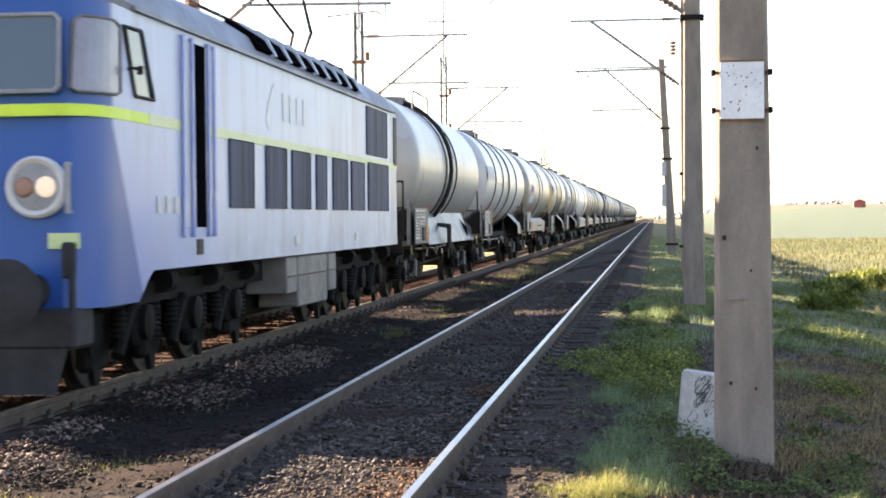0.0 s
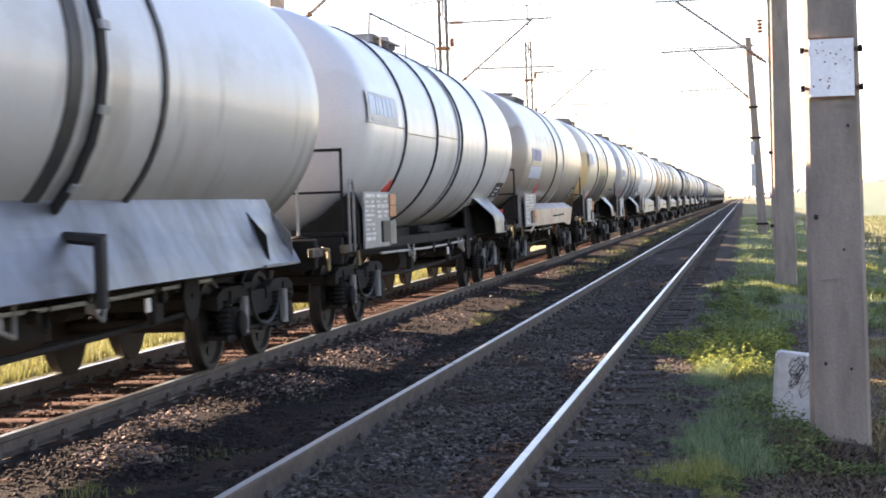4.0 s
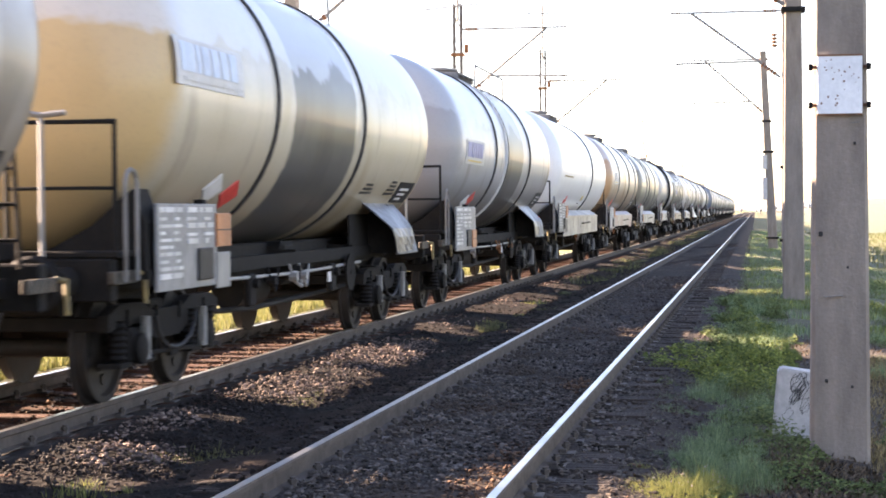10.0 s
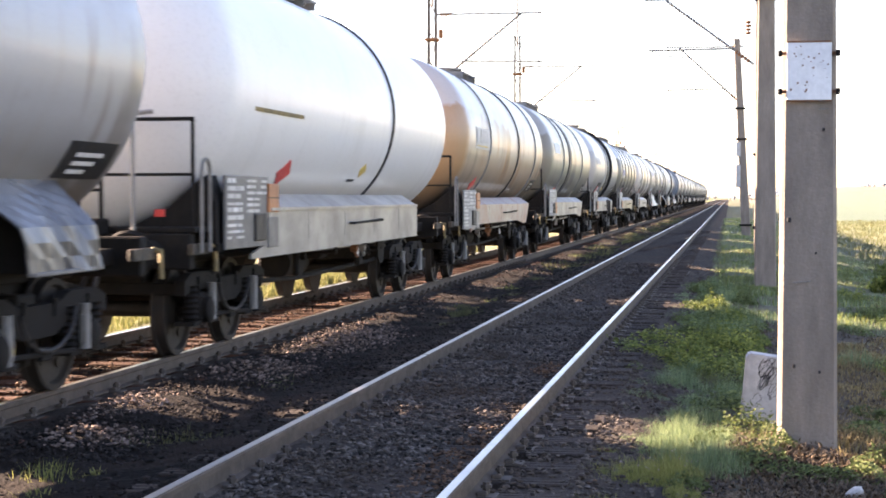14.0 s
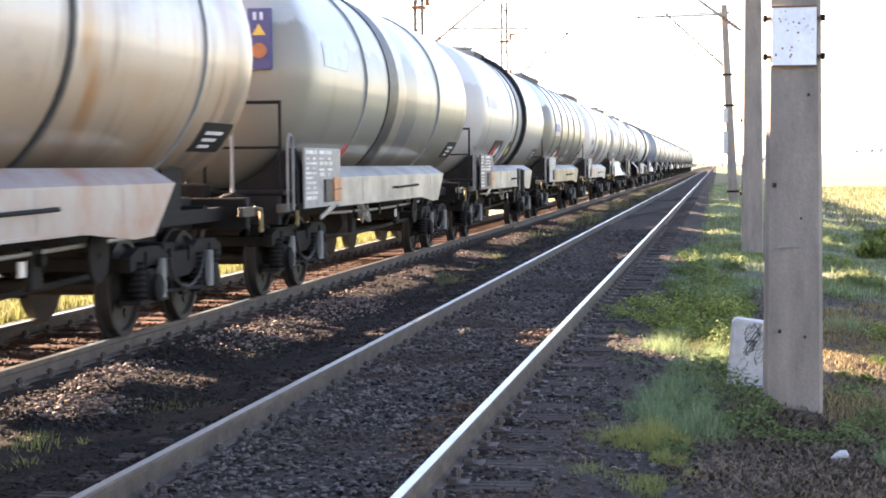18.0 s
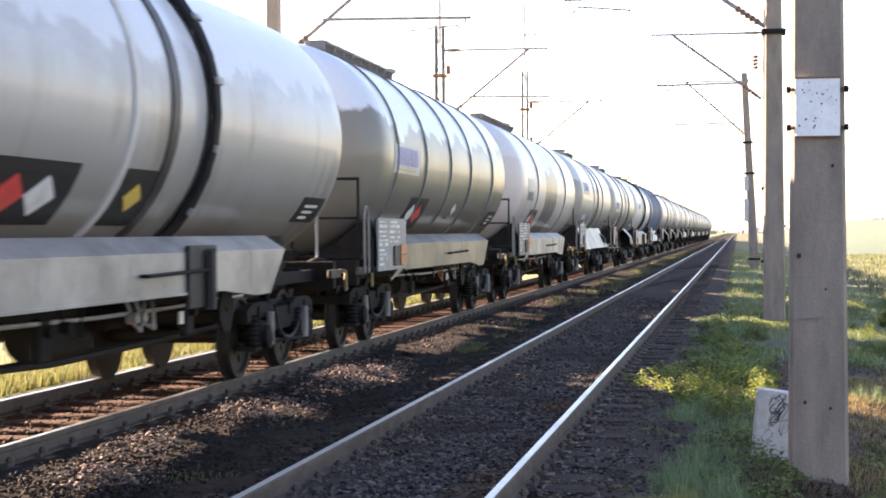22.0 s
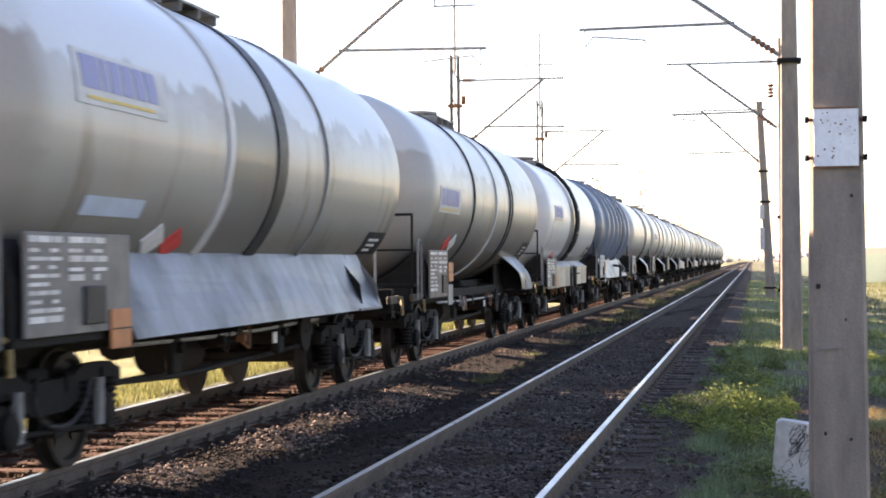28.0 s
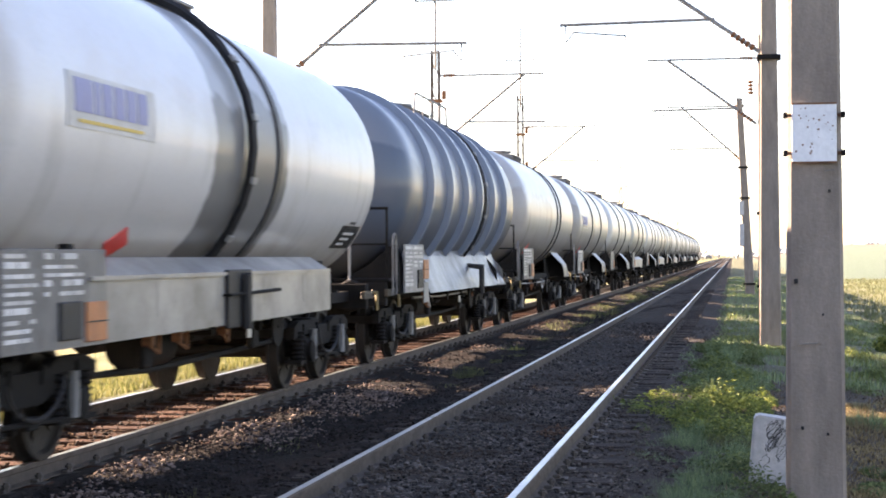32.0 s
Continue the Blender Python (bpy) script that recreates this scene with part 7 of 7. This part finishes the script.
    blades("field_grass", scatter(36000, 6.5, 40, 22, 190, 1.2), 0.2, 0.026, M_GRASS, "rough grass at the edge of the field", 0.6)
    blades("far_side_grass", np.concatenate([scatter(60000, -11, -7.0, 15, 60, 1.3), scatter(14000, -40, -10, 20, 160, 1.3)]), 0.15, 0.011, M_FARGRASS, "sunlit yellow-green grass beyond the train", 0.6)
    blades("ballast_tufts", tufts([(-3.05, 16.6), (-2.85, 15.9), (-2.3, 11.9), (-2.55, 12.2), (-2.2, 23.5), (-2.5, 26), (-2.3, 31), (-2.6, 37), (-2.4, 44), (-2.8, 52), (-2.3, 60), (-2.5, 70)], 0.13, 260),
           0.09, 0.004, M_GRASS, "small grass tufts growing in the ballast", 0.8)
    tall = [(-2.6, 9.7, 0.16, 0.13), (-2.8, 10.3, 0.26, 0.17), (-2.5, 10.5, 0.14, 0.1), (-2.9, 10.7, 0.16, 0.1), (-2.78, 15.7, 0.13, 0.1), (-2.9, 16.1, 0.1, 0.08), (-2.7, 27.5, 0.3, 0.12), (-2.5, 29.5, 0.3, 0.12), (-2.75, 33, 0.4, 0.14)]
    mounds("grass_tufts", np.array(tall), 260, None, 0.004, M_YELLOWGRASS, "bright grass tufts between the two tracks", 0.8)
    strip = scatter(9000, -3.3, -2.0, 40, 150, 1.0, 0.05)
    strip[:, 2] = -0.24
    blades("six_foot_grass", strip, 0.12, 0.012, M_GRASS, "grass strip between the two tracks", 0.6)
    # leafy weeds in mounds
    w = [(1.42, 12.75, 0.24, 0.12), (1.62, 13.3, 0.26, 0.15), (1.75, 12.6, 0.2, 0.1), (1.5, 14.2, 0.24, 0.16), (1.4, 14.9, 0.24, 0.18), (1.7, 11.95, 0.22, 0.1), (2.0, 11.75, 0.2, 0.08), (2.3, 11.9, 0.22, 0.1), (2.52, 12.3, 0.2, 0.12), (2.75, 12.9, 0.22, 0.12),
         (2.55, 13.9, 0.2, 0.08), (1.55, 15.3, 0.24, 0.16), (3.1, 16.6, 0.2, 0.08), (1.2, 11.0, 0.16, 0.08), (2.7, 11.5, 0.16, 0.12), (1.85, 14.0, 0.16, 0.08), (0.5, 17.6, 0.2, 0.12), (1.62, 16.9, 0.26, 0.2)]
    leaves("leafy_weeds", np.array(w) * [1, 1, 1.1, 1.15], 650, 0.028, M_WEED, "low leafy weeds round the mast")
    leaves("verge_weeds", np.concatenate([clumps(60, 0.8, 1.9, 22, 36, 0.12, 0.3, 0.08, 0.22), clumps(8, 2.6, 4.2, 11.5, 16, 0.1, 0.18, 0.04, 0.07), clumps(42, 2.4, 5.0, 21, 34, 0.12, 0.4, 0.06, 0.2, 0.1), clumps(110, 4.5, 9, 22, 60, 0.2, 0.6, 0.1, 0.3, 0.0)]),
           300, 0.04, M_WEED, "low leafy weeds among the grass")
    w = [(0.08, 20.5, 0.18, 0.14), (0.3, 20.2, 0.22, 0.16), (0.55, 19.6, 0.28, 0.2), (0.8, 19.2, 0.3, 0.24), (1.05, 18.9, 0.32, 0.26), (1.3, 18.6, 0.32, 0.28), (1.55, 18.9, 0.3, 0.26), (0.5, 21.4, 0.28, 0.16), (0.85, 21.0, 0.3, 0.2), (1.2, 20.6, 0.32, 0.24),
         (1.55, 20.6, 0.32, 0.3), (1.75, 19.7, 0.25, 0.24), (1.0, 18.0, 0.22, 0.18), (1.4, 17.6, 0.25, 0.2), (1.45, 21.8, 0.3, 0.26), (1.7, 21.4, 0.26, 0.24), (3.4, 19.6, 0.3, 0.14), (1.5, 25.5, 0.3, 0.2), (1.2, 28.0, 0.3, 0.2)]
    leaves("bright_weeds", np.array(w) * [1, 1, 1.1, 1.1], 1000, 0.034, M_BRIGHTWEED, "bank of yellow-green leafy weeds beside the track")
    leaves("bank_weeds", clumps(70, 2.6, 8, 20, 50, 0.2, 0.5, 0.1, 0.26, 0.1), 300, 0.04, M_BRIGHTWEED, "yellow-green leafy weeds on the bank")
    blades("dry_stalks", np.concatenate([scatter(34000, 2.25, 5.2, 12.4, 24, 1.1, -0.7), scatter(9000, 4.0, 8.0, 16, 40, 1.1, 0.0)]), 0.06, 0.0035, M_STRAW, "dry straw-coloured grass beside the mast", 1.3)
    fl = tufts([(1.02, 10.9), (1.1, 11.2)], 0.1, 12)
    fl[:, 2] += RNG.uniform(0.1, 0.17, len(fl))
    blades("pale_flowers", fl, 0.006, 0.006, M_FLOWER, "small pale pink flowers in the grass", 1.5, "flowers")
    # shrubs at the foot of the slope
    for cx, cy, r in ((6.8, 52, 0.6), (8.6, 60, 0.8), (5.4, 40, 0.45)):
        n = 2000
        d = RNG.normal(0, 1, (n, 3))
        d /= np.linalg.norm(d, axis=1)[:, None]
        q = d * (r * RNG.uniform(0.35, 1, n) ** 0.4 * (1 + 0.3 * np.sin(d[:, 0] * 5) * np.cos(d[:, 1] * 4)))[:, None] * [1.5, 1.2, 0.55]
        q = q[q[:, 2] > -0.3]
        ob_z = float(ground_z(np.array([cx]), np.array([cy]))[0])
        blades("shrub", q + [cx, cy, ob_z + 0.2], 0.1, 0.035, M_BRIGHTWEED, "low yellow-green shrub on the bank", 1.4, "shrub")


plants()


# ---------------------------------------------------------------- movement
def motions():
    # a smooth course through the metres gone at each second
    coef = np.polynomial.polynomial.Polynomial.fit(np.arange(33), GONE, 6)
    for ob in [LOCO] + WAGONS:
        x, y, z = ob.location
        walk(ob, [(t, pose(x, y - float(coef(t)), z)) for t in range(0, 33)])
    steps = [k / 15 for k in range(0, 481)]
    for w, (x, y, z), r in TURNING:
        turn = [pose(x, y, z, math.degrees(float(coef(t)) / r) % 360) for t in steps]
        walk(w, list(zip(steps, turn)))


motions()
